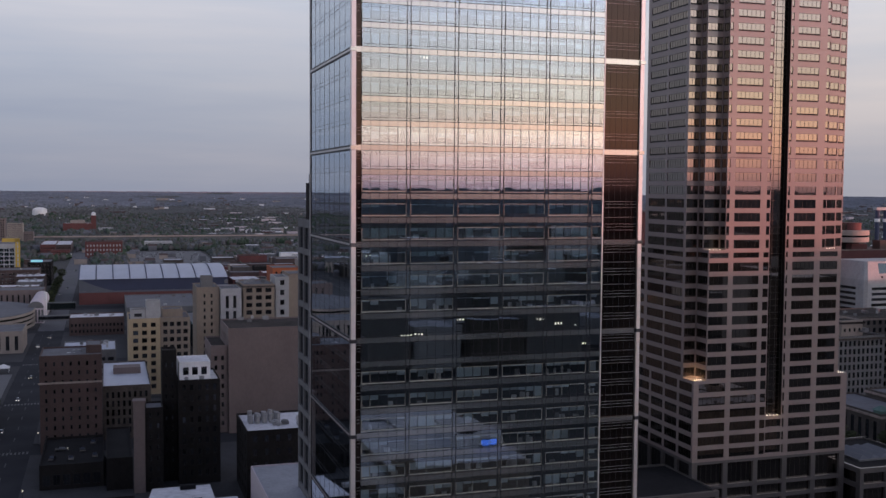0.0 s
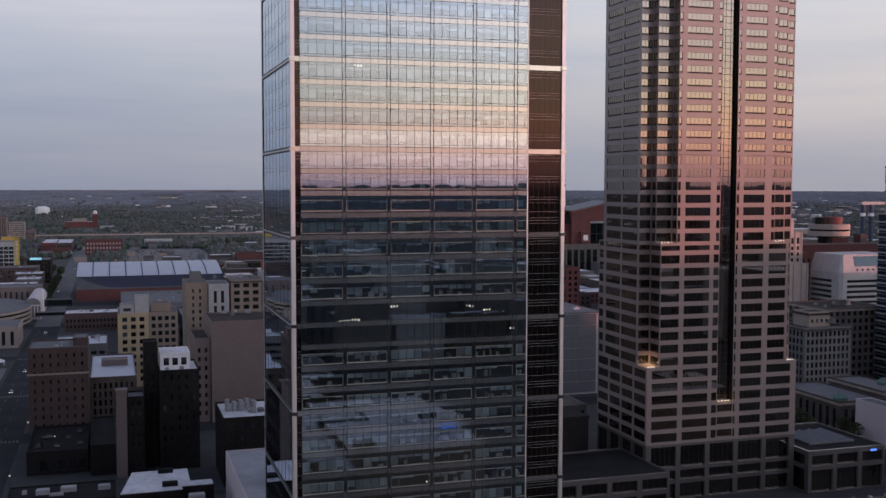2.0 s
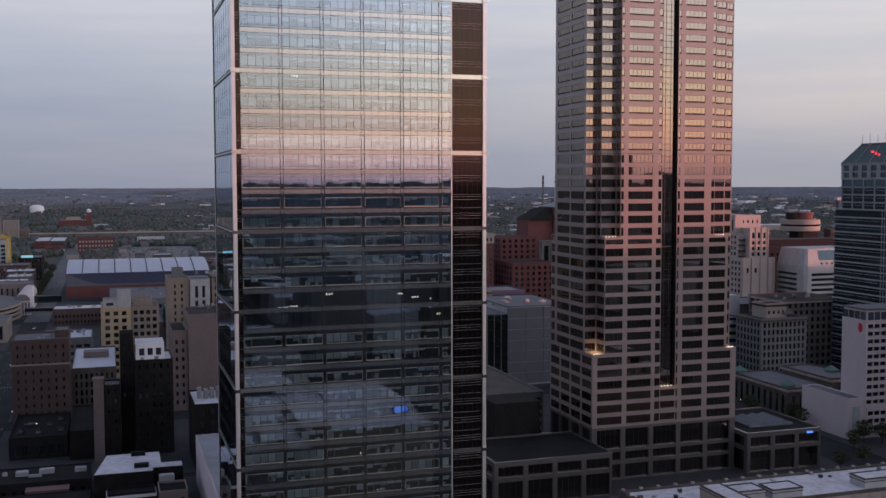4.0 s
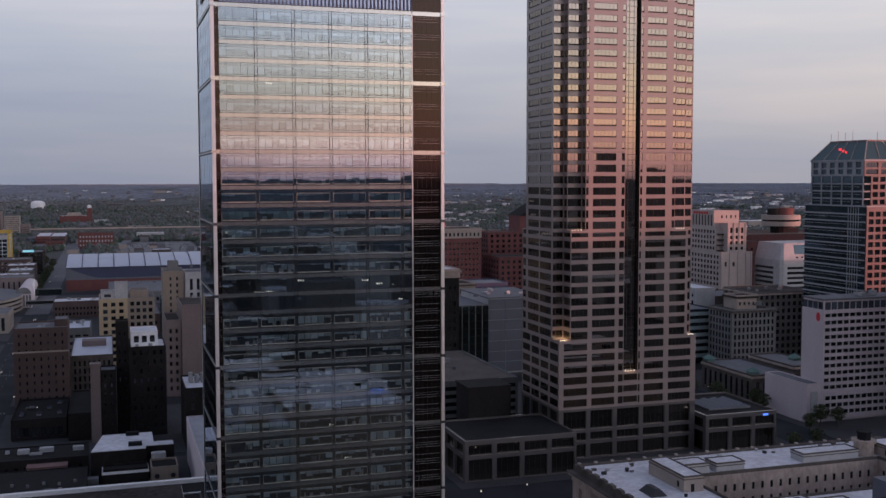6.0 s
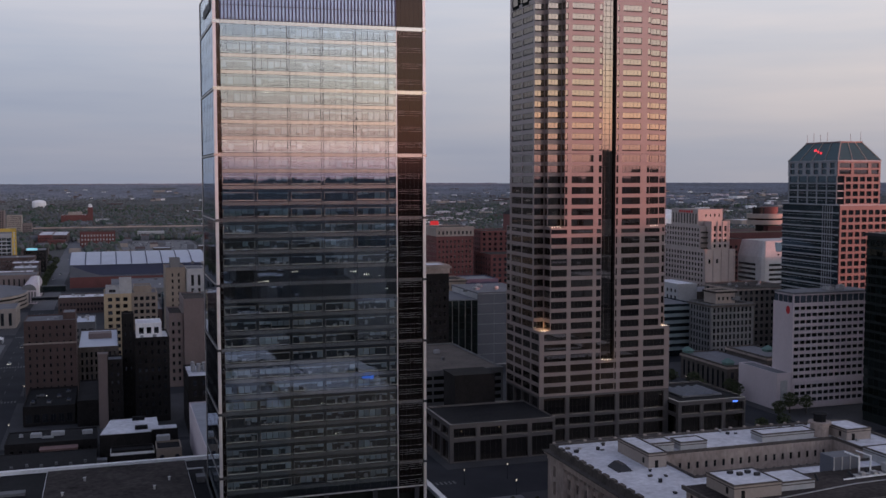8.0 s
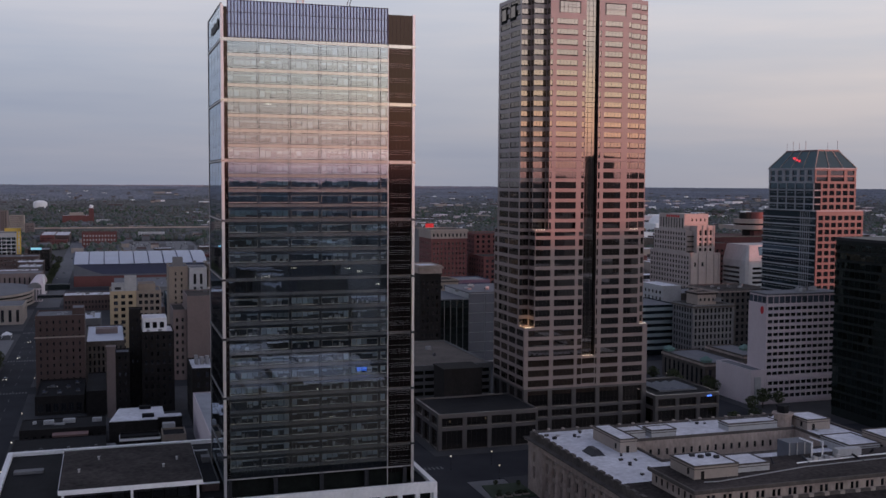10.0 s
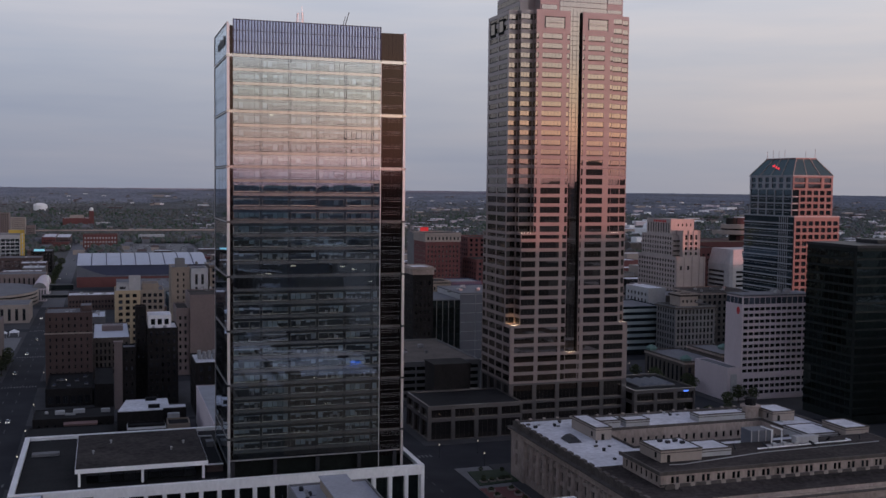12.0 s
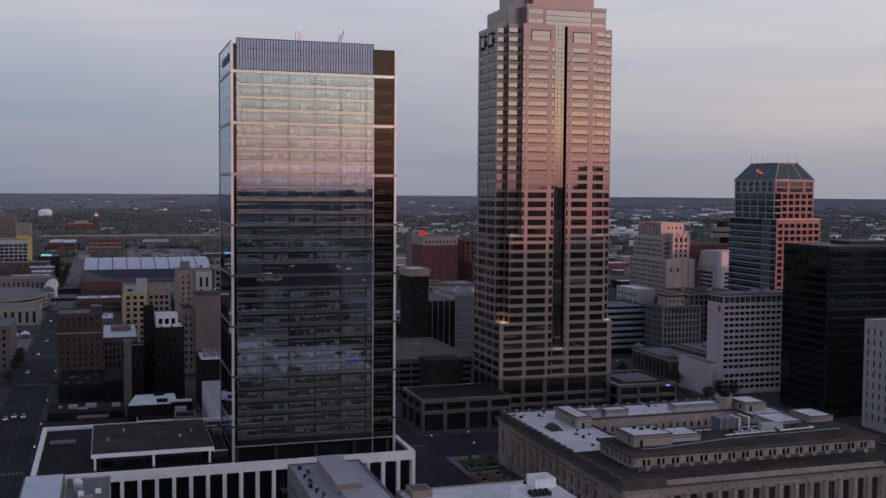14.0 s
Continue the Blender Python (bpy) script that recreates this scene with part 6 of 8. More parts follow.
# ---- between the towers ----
# deck openings closed with near-black panels that stand for the shade inside
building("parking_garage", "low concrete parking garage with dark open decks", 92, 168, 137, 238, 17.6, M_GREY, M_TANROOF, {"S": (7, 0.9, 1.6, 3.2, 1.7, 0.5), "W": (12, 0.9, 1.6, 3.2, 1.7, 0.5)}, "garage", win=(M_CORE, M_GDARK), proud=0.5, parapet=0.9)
solid("plant_block", Shape().box(100.5, 125, 0, 117, 139, 24.0).box(100.2, 124.7, 24.0, 117.3, 139.3, 24.6), M_DARKBRICK, "blank black rendered plant block", "plant block")


def panel_office():
    th = thing("panel_office", (166, 290, 0), "dark glass office with a blue grey panelled end block", "office")
    part("core", Shape().box(161.3, 268.3, 0, 192, 312, 38.9), M_PALEBOX, th)
    part("glass_core", Shape().box(143.3, 268.4, 0, 161.3, 312, 35.4), M_DARKFRAME, th)
    for k in range(3):
        for zi in range(7):
            part("panel", Shape().box(161 + 9.6 * k + 0.12, 268.0, 1 + 5.4 * zi, 161 + 9.6 * (k + 1) - 0.12, 268.4, 1 + 5.4 * zi + 5.2), M_BLUEPANEL, th)
    for k in range(5):
        part("mullion", Shape().box(143.2 + 3.6 * k, 267.9, 0, 143.5 + 3.6 * k, 268.2, 35.4), M_MULLION, th)
        for zi in range(9):
            part("pane", Shape().box(143.5 + 3.6 * k, 268.15, 0.6 + 3.9 * zi, 146.75 + 3.6 * k, 268.3, 4.3 + 3.9 * zi), M_BLACKGLASS, th)
    for zi in range(9):
        part("pane_band", Shape().box(143.1, 268.6, 0.6 + 3.9 * zi, 143.28, 311.8, 4.3 + 3.9 * zi), M_BLACKGLASS, th)
    part("roof", Shape().box(161, 268, 38.9, 192.3, 312.3, 39.6), M_GREYROOF, th)
    part("lower_roof", Shape().box(143, 268.4, 35.4, 161, 312.3, 36.0), M_GREYROOF, th)


panel_office()
building("old_loft", "sooty ornate brick loft building with a pale stone crown", 125.3, 243, 136.8, 262, 52.0, M_DARKBRICK, M_BROWNROOF, {"S": (4, 0.5, 3, 4, 2.4, 0.8), "W": (6, 0.5, 3, 4, 2.4, 0.8)}, win=(M_WIN, M_LIMEDARK))
building("roof_storey", "ornate pale stone crown storey of a sooty loft", 124.9, 242.6, 137.2, 262.4, 56.4, M_LIME, M_WHITEROOF, {"S": (5, 0.5, 0.8, 9, 2.4, 0.5), "W": (6, 0.5, 0.8, 9, 2.4, 0.5)}, base=52.9, cornice=(0.7, M_BUFF))
building("dark_glass_block", "low dark blue glass block with roof lamps", 180, 360, 208, 386, 36.5, M_BLUEWALL, M_BLUEPANEL, {"S": (6, 0.7, 2, 4, 2.4, 0.8)})
building("old_loft", "pale ornate stone loft with a heavy cornice", 161, 330, 176, 352, 40.0, M_CREAM, M_BROWNROOF, {"S": (6, 0.5, 3, 4, 2.2, 0.8), "W": (7, 0.5, 3, 4, 2.2, 0.8)}, cornice=(0.6, M_LIMEDARK))
building("red_block", "tall red brick block with a pale stone top", 205, 480, 233.6, 512, 57.0, M_REDBRICK, M_BROWNROOF, {"S": (9, 0.42, 3, 3.8, 2.0, 0.8), "W": (9, 0.4, 3, 3.8, 2.0, 0.8)}, parapet=0.2, win=(M_WIN, M_BUFF))
building("stone_storey", "pale stone top storeys of a brick block", 204.6, 479.6, 234.0, 512.4, 63.6, M_BUFF, M_BROWNROOF, {"S": (9, 0.4, 1.4, 6, 2.4, 0.8)}, base=57.3, cornice=(0.8, M_BUFF))
building("red_loft", "dark red brick loft building", 254, 520, 284, 550, 58.0, M_REDBRICK, M_BROWNROOF, {"S": (6, 0.45, 3, 4, 2.2, 0.8), "W": (6, 0.45, 3, 4, 2.2, 0.8)})
building("red_loft", "lower red brick loft with a flat roof", 244, 470, 276, 505, 43.0, M_REDBRICK, M_BROWNROOF, {"S": (7, 0.45, 3, 4, 2.2, 0.8), "W": (6, 0.45, 3, 4, 2.2, 0.8)})
building("grey_slab", "tall blank grey concrete slab", 207.4, 516, 229, 540, 62.4, M_GREY, M_GREYROOF, {})
solid("roof_sign", Shape().box(218, 538.0, 63.2, 225, 538.5, 66.4), M_RED, "plain red sign board on a grey roof", "sign")
building("lattice_block", "precast office tower with tall windows in a pale grid", 12.3, 100, 46, 124, 90.5, M_GREY, M_GREYROOF, {"W": (3, 0.82, 3, 7.3, 5.8, 0.8)}, "office tower", panes=3, proud=0.6)
solid("plant_block", Shape().box(14.5, 102, 91, 44, 123.6, 101.0).box(15, 119, 101, 16.4, 122, 103.4), M_DARKBRICK, "dark plant storey on an office tower", "plant block")


# ---- west side ----
building("brick_hotel", "brown brick hotel with small paired windows and a pale band", -62.2, 243, -40.4, 266, 36.4, M_BRICK, M_GREYROOF, {"S": (7, 0.26, 2.6, 3.4, 1.6, 0.8), "E": (6, 0.3, 2.6, 3.4, 1.6, 0.8)}, "hotel", panes=1)
solid("string_course", Shape().box(-62.7, 242.75, 26.6, -40.2, 243.0, 27.3), M_BUFF, "pale stone string course on a brick front", "string course")
building("roof_house", "brown brick stair house", -46, 250, -40.6, 262, 39.4, M_BRICK, M_GREYROOF, {}, base=36.6, parapet=0.3)
building("grey_office", "grey concrete office with upright windows and a pale roof", -40.3, 262, -22.0, 322, 20.6, M_LIMEDARK, M_ARENAROOF, {"S": (8, 0.46, 2.5, 3.5, 2.4, 0.8)}, "office", panes=1)
solid("roof_unit", Shape().box(-36, 292, 20.8, -25, 300, 23.4), M_PINK, "long rust-coloured roof house", "roof house")
solid("chimney_shaft", Shape().box(-30.5, 184, 0, -27.0, 188, 29.8).box(-30.8, 183.7, 29.8, -26.7, 188.3, 30.5), M_PINK, "tall plain concrete shaft", "shaft")
building("sooty_block", "sooty brick rear building beside a concrete shaft", -26.9, 185, -21.2, 196, 27.0, M_DARKBRICK, M_GREYROOF, {"S": (2, 0.3, 3, 3.6, 1.6, 0.5)})
building("sooty_hotel", "sooty dark brick building with a white rooftop storey", -16.0, 190, -2.4, 212, 34.6, M_DARKBRICK, M_WHITEROOF, {"S": (5, 0.4, 3, 3.6, 2, 0.5), "W": (6, 0.4, 3, 3.6, 2, 0.5)})
building("roof_storey", "white rooftop storey with square dark windows", -15.4, 194, -5.2, 208, 40.4, M_WHITE, M_WHITEROOF, {"S": (3, 0.62, 1.6, 8, 2.6, 0.6)}, base=34.8, panes=1, parapet=0.4)
building("stair_tower", "dark brick stair tower", -21.0, 196, -16.2, 204, 44.0, M_DARKBRICK, M_BROWNROOF, {"S": (2, 0.3, 3, 3.6, 1.6, 0.4)})
building("party_wall_block", "building with a blank pink rendered side wall", 8.2, 260, 42, 292, 42.0, M_PINK, M_BROWNROOF, {"W": (5, 0.35, 3, 3.8, 1.8, 1)}, proud=0.35)
building("narrow_flats", "narrow pinkish flats beside a blank party wall", 1.4, 262, 8.0, 290, 35.0, M_PINK, M_BROWNROOF, {"S": (2, 0.4, 3, 3.8, 1.9, 0.6), "W": (6, 0.4, 3, 3.8, 1.9, 0.6)})
building("buff_flats", "buff brick flats with sparse windows", 7.0, 398, 18.8, 425, 45.8, M_CREAM, M_GREYROOF, {"S": (2, 0.26, 3, 3.8, 2.0, 2.2), "W": (5, 0.28, 3, 3.8, 2.0, 0.5)})
building("roof_house", "grey plant house with a railing on flats", 10.0, 404, 16.0, 412, 51.0, M_GREY, M_GREYROOF, {}, base=46.2)
building("white_stone_front", "narrow white stone front with one tall opening", 19.2, 396, 30.2, 420, 45.0, M_PALEBOX, M_GREYROOF, {"S": (2, 0.42, 2.5, 8.2, 6.6, 1.6)})
building("buff_flats", "tan brick flats with rows of paired windows", 31.6, 400, 48.4, 430, 46.6, M_CREAM, M_GREYROOF, {"S": (3, 0.62, 3, 4.0, 2.3, 0.7)}, cornice=(0.4, M_LIMEDARK))
building("narrow_flats", "narrow pale stone flats with one column of windows", 49.6, 404, 57.0, 424, 50.0, M_PALEBOX, M_GREYROOF, {"S": (1, 0.45, 3, 5.4, 2.8, 1.2)})
building("party_wall_block", "tall block with a blank stained tan wall", 57.2, 406, 70.0, 430, 51.5, M_CREAM, M_GREYROOF, {})
building("small_grey_block", "dark grey block with pale window surrounds and roof machines", 3.0, 163, 30, 190, 22.4, M_DARKBRICK, M_WHITEROOF, {"S": (7, 0.34, 2.5, 4.2, 2.2, 0.8), "W": (6, 0.34, 2.5, 4.2, 2.2, 0.8)}, proud=0.3)
building("pale_low_block", "low pale rendered block with a blue grey roof", 2.2, 74, 30, 148, 15.6, M_HOTEL, M_METALROOF, {}, parapet=0.5)
building("yellow_block", "yellow brick apartment block with paired windows", -28.6, 350, -14.0, 378, 36.0, M_YELLOW, M_GREYROOF, {"S": (3, 0.56, 3, 3.7, 2.1, 1.2)}, panes=2)
building("cream_block", "cream brick apartment block", -13.8, 351, 0.0, 378, 36.0, M_CREAM, M_GREYROOF, {"S": (4, 0.62, 3, 3.7, 2.1, 0.6)}, panes=2)
building("roof_house", "pale rendered lift tower with machines", -20.4, 353, -13.7, 361, 44.2, M_PALEBOX, M_GREYROOF, {}, base=36.2)
building("roof_house", "grey louvred plant house on a yellow block", -27.6, 354, -20.6, 362, 40.0, M_PALEBOX, M_DARKROOF, {"S": (1, 0.6, 1.0, 9, 1.6, 0.6)}, base=36.2, win=(M_DARKFRAME, M_DARKFRAME))
building("roof_house", "low pale penthouse with roof machines", -12.6, 358, -3.0, 370, 39.4, M_CREAM, M_GREYROOF, {}, base=36.2)
def white_roof_block():
    th = thing("low_white_roof", (-18, 137, 0), "low dark block with a bright white stepped membrane roof", "building")
    outline = [(-30.0, 126.4), (-12.4, 126.4), (-12.4, 129.6), (-3.2, 129.6), (-3.2, 134.6), (-9.6, 134.6), (-9.6, 149.0), (-26.4, 149.0)]
    part("wall", Shape().prism(outline, 0, 11.0), M_DARKBRICK, th)
    mid = (-17.0, 138.0)
    part("roof", Shape().prism([(mid[0] + (x - mid[0]) * 0.985, mid[1] + (y - mid[1]) * 0.985) for x, y in outline], 11.0, 11.25), M_WHITEROOF, th, "white membrane roof")
    for x, y in ((-18.6, 145.0), (-18.0, 130.0)):
        part("roof_hatch", Shape().box(x, y, 11.25, x + 4.4, y + 2.0, 12.5), M_DARKROOF, th)


white_roof_block()
building("dark_lot_block", "low dark block with black roof", -62.0, 139, -31.0, 158, 6.6, M_DARKBRICK, M_DARKROOF, {"S": (10, 0.4, 1.5, 9, 3, 1)}, parapet=0.5)
building("dark_lot_block", "low black-roofed shed row with small vents", -63.0, 92, -31.0, 132, 5.0, M_DARKBRICK, M_DARKROOF, {"S": (10, 0.4, 1.5, 9, 2, 1)}, parapet=0.4)
solid("rust_strip", Shape().box(-50.0, 133.0, 0, -37.6, 137.6, 5.6).box(-50.2, 132.8, 5.6, -37.4, 137.8, 5.9), material("rusty_pink_sheet", (0.20, 0.115, 0.105), 0.8, vary=0.2, size=4), "long narrow rust-coloured shed roof", "shed")
for x, y, w, d, h in ((-54.0, 148.0, 3.8, 3.0, 1.2), (-47.0, 149.0, 4.6, 3.0, 1.2), (-50.0, 146.0, 4.0, 0.8, 0.7), (-58.0, 150.0, 1.4, 1.4, 0.9), (-36.2, 148.5, 3.6, 2.4, 1.1)):
    solid("roof_unit", Shape().box(x, y, 6.75, x + w, y + d, 6.75 + h).box(x + 0.2, y + 0.2, 6.75 + h, x + w - 0.2, y + d - 0.2, 6.95 + h), M_PALEBOX, "pale metal air handler on a black roof", "roof unit", "rooftop machines")
for k in range(6):
    x = -58 + 4.6 * k
    solid("roof_vent", Shape().box(x, 112 + 2 * (k % 2), 5.15, x + 0.9, 112.9 + 2 * (k % 2), 6.0), M_GREY, "small square vent on a black roof", "vent", "roof vents")
for x, y, w, d, h, m in ((-36.6, 127.5, 2.0, 4.4, 2.6, M_PALEBOX), (-33.8, 126.6, 2.2, 3.0, 3.2, M_DARKFRAME), (-36.0, 134.2, 3.6, 2.6, 3.0, M_DARKFRAME), (-31.4, 122.0, 3.8, 3.2, 3.4, M_MACHINE)):
    solid("yard_crate", Shape().box(x, y, 0.16, x + w, y + d, h).box(x + 0.2, y + 0.2, h, x + w - 0.2, y + d - 0.2, h + 0.15), m, "metal yard container in a dark back yard", "container", "yard containers")
building("white_trim_block", "small block with a white roof edge", -26.2, 116, -12.2, 122.6, 7.0, M_DARKBRICK, M_DARKROOF, {"S": (4, 0.6, 1, 8, 2.4, 0.5)}, cornice=(0.25, M_WHITE))
building("emblem_block", "small cream front with two round emblems", -11.4, 112, -3.0, 123, 7.6, M_CREAM, M_DARKROOF, {})
solid("roof_unit", Shape().box(-10.8, 124.0, 0, -6.2, 127.0, 9.6).box(-10.6, 124.2, 9.6, -6.4, 126.8, 9.8), M_PALEBOX, "pale metal plant box behind a small front", "roof unit")
for x in (-9.6, -4.6):
    solid("round_emblem", Shape().rod((x, 111.99, 5.4), (x, 111.85, 5.4), 0.8, 14), M_DARKFRAME, "dark round emblem on a cream front", "emblem", "round emblems")
building("deck_lot", "raised parking deck with dark tar roof", -60, 196, -40, 236, 7.5, M_DARKBRICK, M_DARKROOF, {"S": (6, 0.7, 1.5, 9, 3.5, 0.6)}, "garage", parapet=0.9)
building("alley_block", "dark alley block with a black roof", -39, 190, -30.8, 236, 10.0, M_DARKBRICK, M_DARKROOF, {})
building("far_terrace", "long brown brick terrace with a pale roof", -62, 566, -27, 590, 11.5, M_BRICK, M_WHITEROOF, {"S": (14, 0.5, 2, 4, 2, 0.5)})
building("grey_hall", "grey hall with a domed roof light", -60, 396, -34, 430, 15.0, M_GREY, M_ARENAROOF, {"S": (6, 0.7, 2, 4, 1.8, 0.5)})
def round_garage():
    th = thing("round_garage", (-120, 625, 0), "curved concrete garage with open decks and a blue grey roof", "garage")
    oval = lambda q: [(-120 + (33 + q) * math.cos(2 * math.pi * k / 40), 632 + (56 + q) * math.sin(2 * math.pi * k / 40)) for k in range(40)]
    part("core", Shape().prism(oval(-1.2), 0, 11.0), M_CORE, th)
    for k in range(4):
        part("deck_edge", Shape().prism(oval(0), 0.6 + 3.1 * k, 2.2 + 3.1 * k), M_BUFF, th)
    part("roof", Shape().prism(oval(-0.6), 11.4, 11.8), M_GREYROOF, th)


round_garage()
s = Shape()
for k in range(12):
    a0, a1 = math.pi * k / 12, math.pi * (k + 1) / 12
    p0, p1 = (-87 - 5.5 * math.cos(a0), 11 + 5 * math.sin(a0)), (-87 - 5.5 * math.cos(a1), 11 + 5 * math.sin(a1))
    s.face([(p0[0], 640, p0[1]), (p0[0], 720, p0[1]), (p1[0], 720, p1[1]), (p1[0], 640, p1[1])])
    s.face([(-87, 640, 11), (p0[0], 640, p0[1]), (p1[0], 640, p1[1])], 1)
s.box(-92.5, 640, 0, -81.5, 720, 11, 0)
for k in range(5):
    s.box(-92.0 + 2.2 * k, 639.8, 1, -90.6 + 2.2 * k, 640.0, 10, 1)
solid("barrel_vault", s, (M_HOTEL, M_GREY), "pale barrel vaulted hall along the street", "hall")
solid("skybridge", Shape().box(-84, 616, 4.6, -61, 620, 5.4).box(-83.9, 616.3, 5.4, -61.1, 619.7, 7.6, 1).box(-84, 616, 7.6, -61, 620, 8.2), (M_GREY, M_WIN), "glazed grey footbridge across the street", "footbridge", "street bridges")
solid("skybridge", Shape().box(-83, 684, 4.4, -61, 690, 5.2).box(-82.9, 684.3, 5.2, -61.1, 689.7, 9.2, 1).box(-83, 684, 9.2, -61, 690, 9.8), (M_DARKFRAME, M_BLACKGLASS), "black glazed footbridge across the street", "footbridge", "street bridges")
solid("white_pylon", Shape().rod((-81.8, 672, 0), (-81.8, 672, 19), 0.9, 10).rod((-81.8, 672, 19), (-81.8, 672, 19.6), 1.2, 10), M_WHITE, "slim white pylon beside the footbridge", "pylon")
building("mall_block", "pinkish rendered hall with upright slots", -152, 722, -86, 752, 16.0, M_PINK, M_GREYROOF, {"S": (14, 0.3, 3, 14, 10, 4)})
building("mall_block", "brown brick hall with a white roof", -128, 760, -92, 798, 14.0, M_BRICK, M_WHITEROOF, {"E": (8, 0.5, 2, 4, 2, 1)})
building("shop_row", "street building with stepped white roofs", -112, 802, -91, 832, 15.5, M_GREY, M_WHITEROOF, {"E": (8, 0.5, 2, 4, 2, 1), "S": (6, 0.5, 2, 4, 2, 1)})
building("shop_row", "street building with a pale grey roof", -116, 836, -91, 868, 17.5, M_BRICK, M_WHITEROOF, {"E": (8, 0.5, 2, 4, 2, 1), "S": (6, 0.5, 2, 4, 2, 1)})
building("long_loft", "brown brick loft with rows of pale windows", -165, 880, -98, 915, 20.0, M_BRICK, M_GREYROOF, {"S": (20, 0.5, 3, 4.2, 2.2, 1)}, win=(M_WIN, M_WHITE))
building("corner_loft", "dark brick loft at the street corner", -112, 940, -90, 985, 23.0, M_DARKBRICK, M_GREYROOF, {"S": (6, 0.5, 3, 4.2, 2.2, 1), "E": (8, 0.5, 3, 4.2, 2.2, 1)}, win=(M_WIN, M_BUFF))
solid("roof_sign", Shape().box(-109, 939, 23.8, -98, 939.4, 26.2), lamp_material("cyan_sign_lamp", (0.35, 0.8, 1.0), 0.4), "glowing pale blue roof sign", "sign")
building("brick_flats", "red brick flats with a flat roof", -180, 1000, -130, 1040, 18.0, M_REDBRICK, M_BROWNROOF, {"S": (14, 0.45, 3, 4, 2, 1)})
building("brick_flats", "dark red brick flats", -190, 1090, -140, 1130, 22.0, M_REDBRICK, M_GREYROOF, {"S": (14, 0.45, 3, 4, 2, 1)})
building("orange_block", "bright orange rendered block with dark windows", 103, 764, 128, 800, 27.0, M_ORANGE, M_GREYROOF, {"S": (5, 0.35, 3, 6, 3.4, 1)})
building("low_hall", "low grey hall in front of the arena", -24, 640, 30, 735, 9.0, M_GREY, M_GREYROOF, {"S": (12, 0.5, 2, 9, 3, 1)})
building("low_hall", "low pale roofed hall", 34, 600, 62, 720, 11.0, M_BRICK, M_GREYROOF, {"S": (6, 0.5, 2, 5, 2.4, 1)})
building("low_hall", "low brick hall with a grey roof", -24, 470, 8, 560, 12.0, M_BRICK, M_GREYROOF, {"S": (7, 0.5, 2, 4, 2, 1)})
building("glass_hall", "low dark glass hall with white ribs", 12, 470, 44, 560, 14.0, M_TEAL, M_GREYROOF, {})
for k in range(5):
    solid("hall_rib", Shape().box(13 + 7 * k, 469.4, 0, 13.7 + 7 * k, 470, 14), M_WHITE, "white rib on a glass hall", "facade rib", "hall ribs")
building("striped_office", "pale office block with upright strips and terraces", -132, 498, -86, 536, 12.6, M_BUFF, M_GREYROOF, {"S": (9, 0.4, 2, 12, 8.4, 1), "E": (8, 0.4, 2, 12, 8.4, 1)})
building("pink_side_block", "plain pinkish rendered block beside the street", -126, 290, -88.5, 332, 25.0, M_PINK, M_GREYROOF, {"S": (8, 0.35, 3, 3.8, 1.8, 1)})
solid("car_lot", Shape().box(-120, 336, 0.16, -86, 424, 0.24), M_GREY, "pale concrete car lot beside the street", "car lot", kind="structure")
for x, y in ((-98, 428), (-91, 432), (-104, 431)):
    solid("white_tent", Shape().box(x - 3, y - 3, 2.6, x + 3, y + 3, 2.9).prism([(x - 3, y - 3), (x + 3, y - 3), (x + 3, y + 3), (x - 3, y + 3)], 2.9, 4.6, top=[(x - 0.2, y - 0.2), (x + 0.2, y - 0.2), (x + 0.2, y + 0.2), (x - 0.2, y + 0.2)]).rod((x - 2.8, y - 2.8, 0), (x - 2.8, y - 2.8, 2.6), 0.1, 5).rod((x + 2.8, y - 2.8, 0), (x + 2.8, y - 2.8, 2.6), 0.1, 5).rod((x - 2.8, y + 2.8, 0), (x - 2.8, y + 2.8, 2.6), 0.1, 5).rod((x + 2.8, y + 2.8, 0), (x + 2.8, y + 2.8, 2.6), 0.1, 5), M_WHITE, "white peaked tent on posts beside the street", "tent", "street tents")


M_YELLOWSTEEL = material("yellow_steel", (0.62, 0.42, 0.08), 0.6, vary=0.08)


def yellow_frame_tower():
    th = building("hoist_block", "grey office block with a bright yellow corner frame", -172, 930, -122, 980, 42.0, M_PALEBOX, M_GREYROOF, {"S": (10, 0.86, 3, 4, 3.2, 1)}, "office", proud=0.5, win=(M_TEAL, M_WHITE))
    s = Shape()
    for u in (-121.4, -118.6):
        s.box(u - 0.7, 929, 0, u + 0.7, 931, 48)
    for k in range(11):
        s.box(-122, 929.2, 3 + 4.3 * k, -118.0, 930.6, 3.9 + 4.3 * k)
    s.box(-134, 929, 44.5, -118, 931, 48)
    part("yellow_frame", s, M_YELLOWSTEEL, th, "yellow steel frame")


yellow_frame_tower()


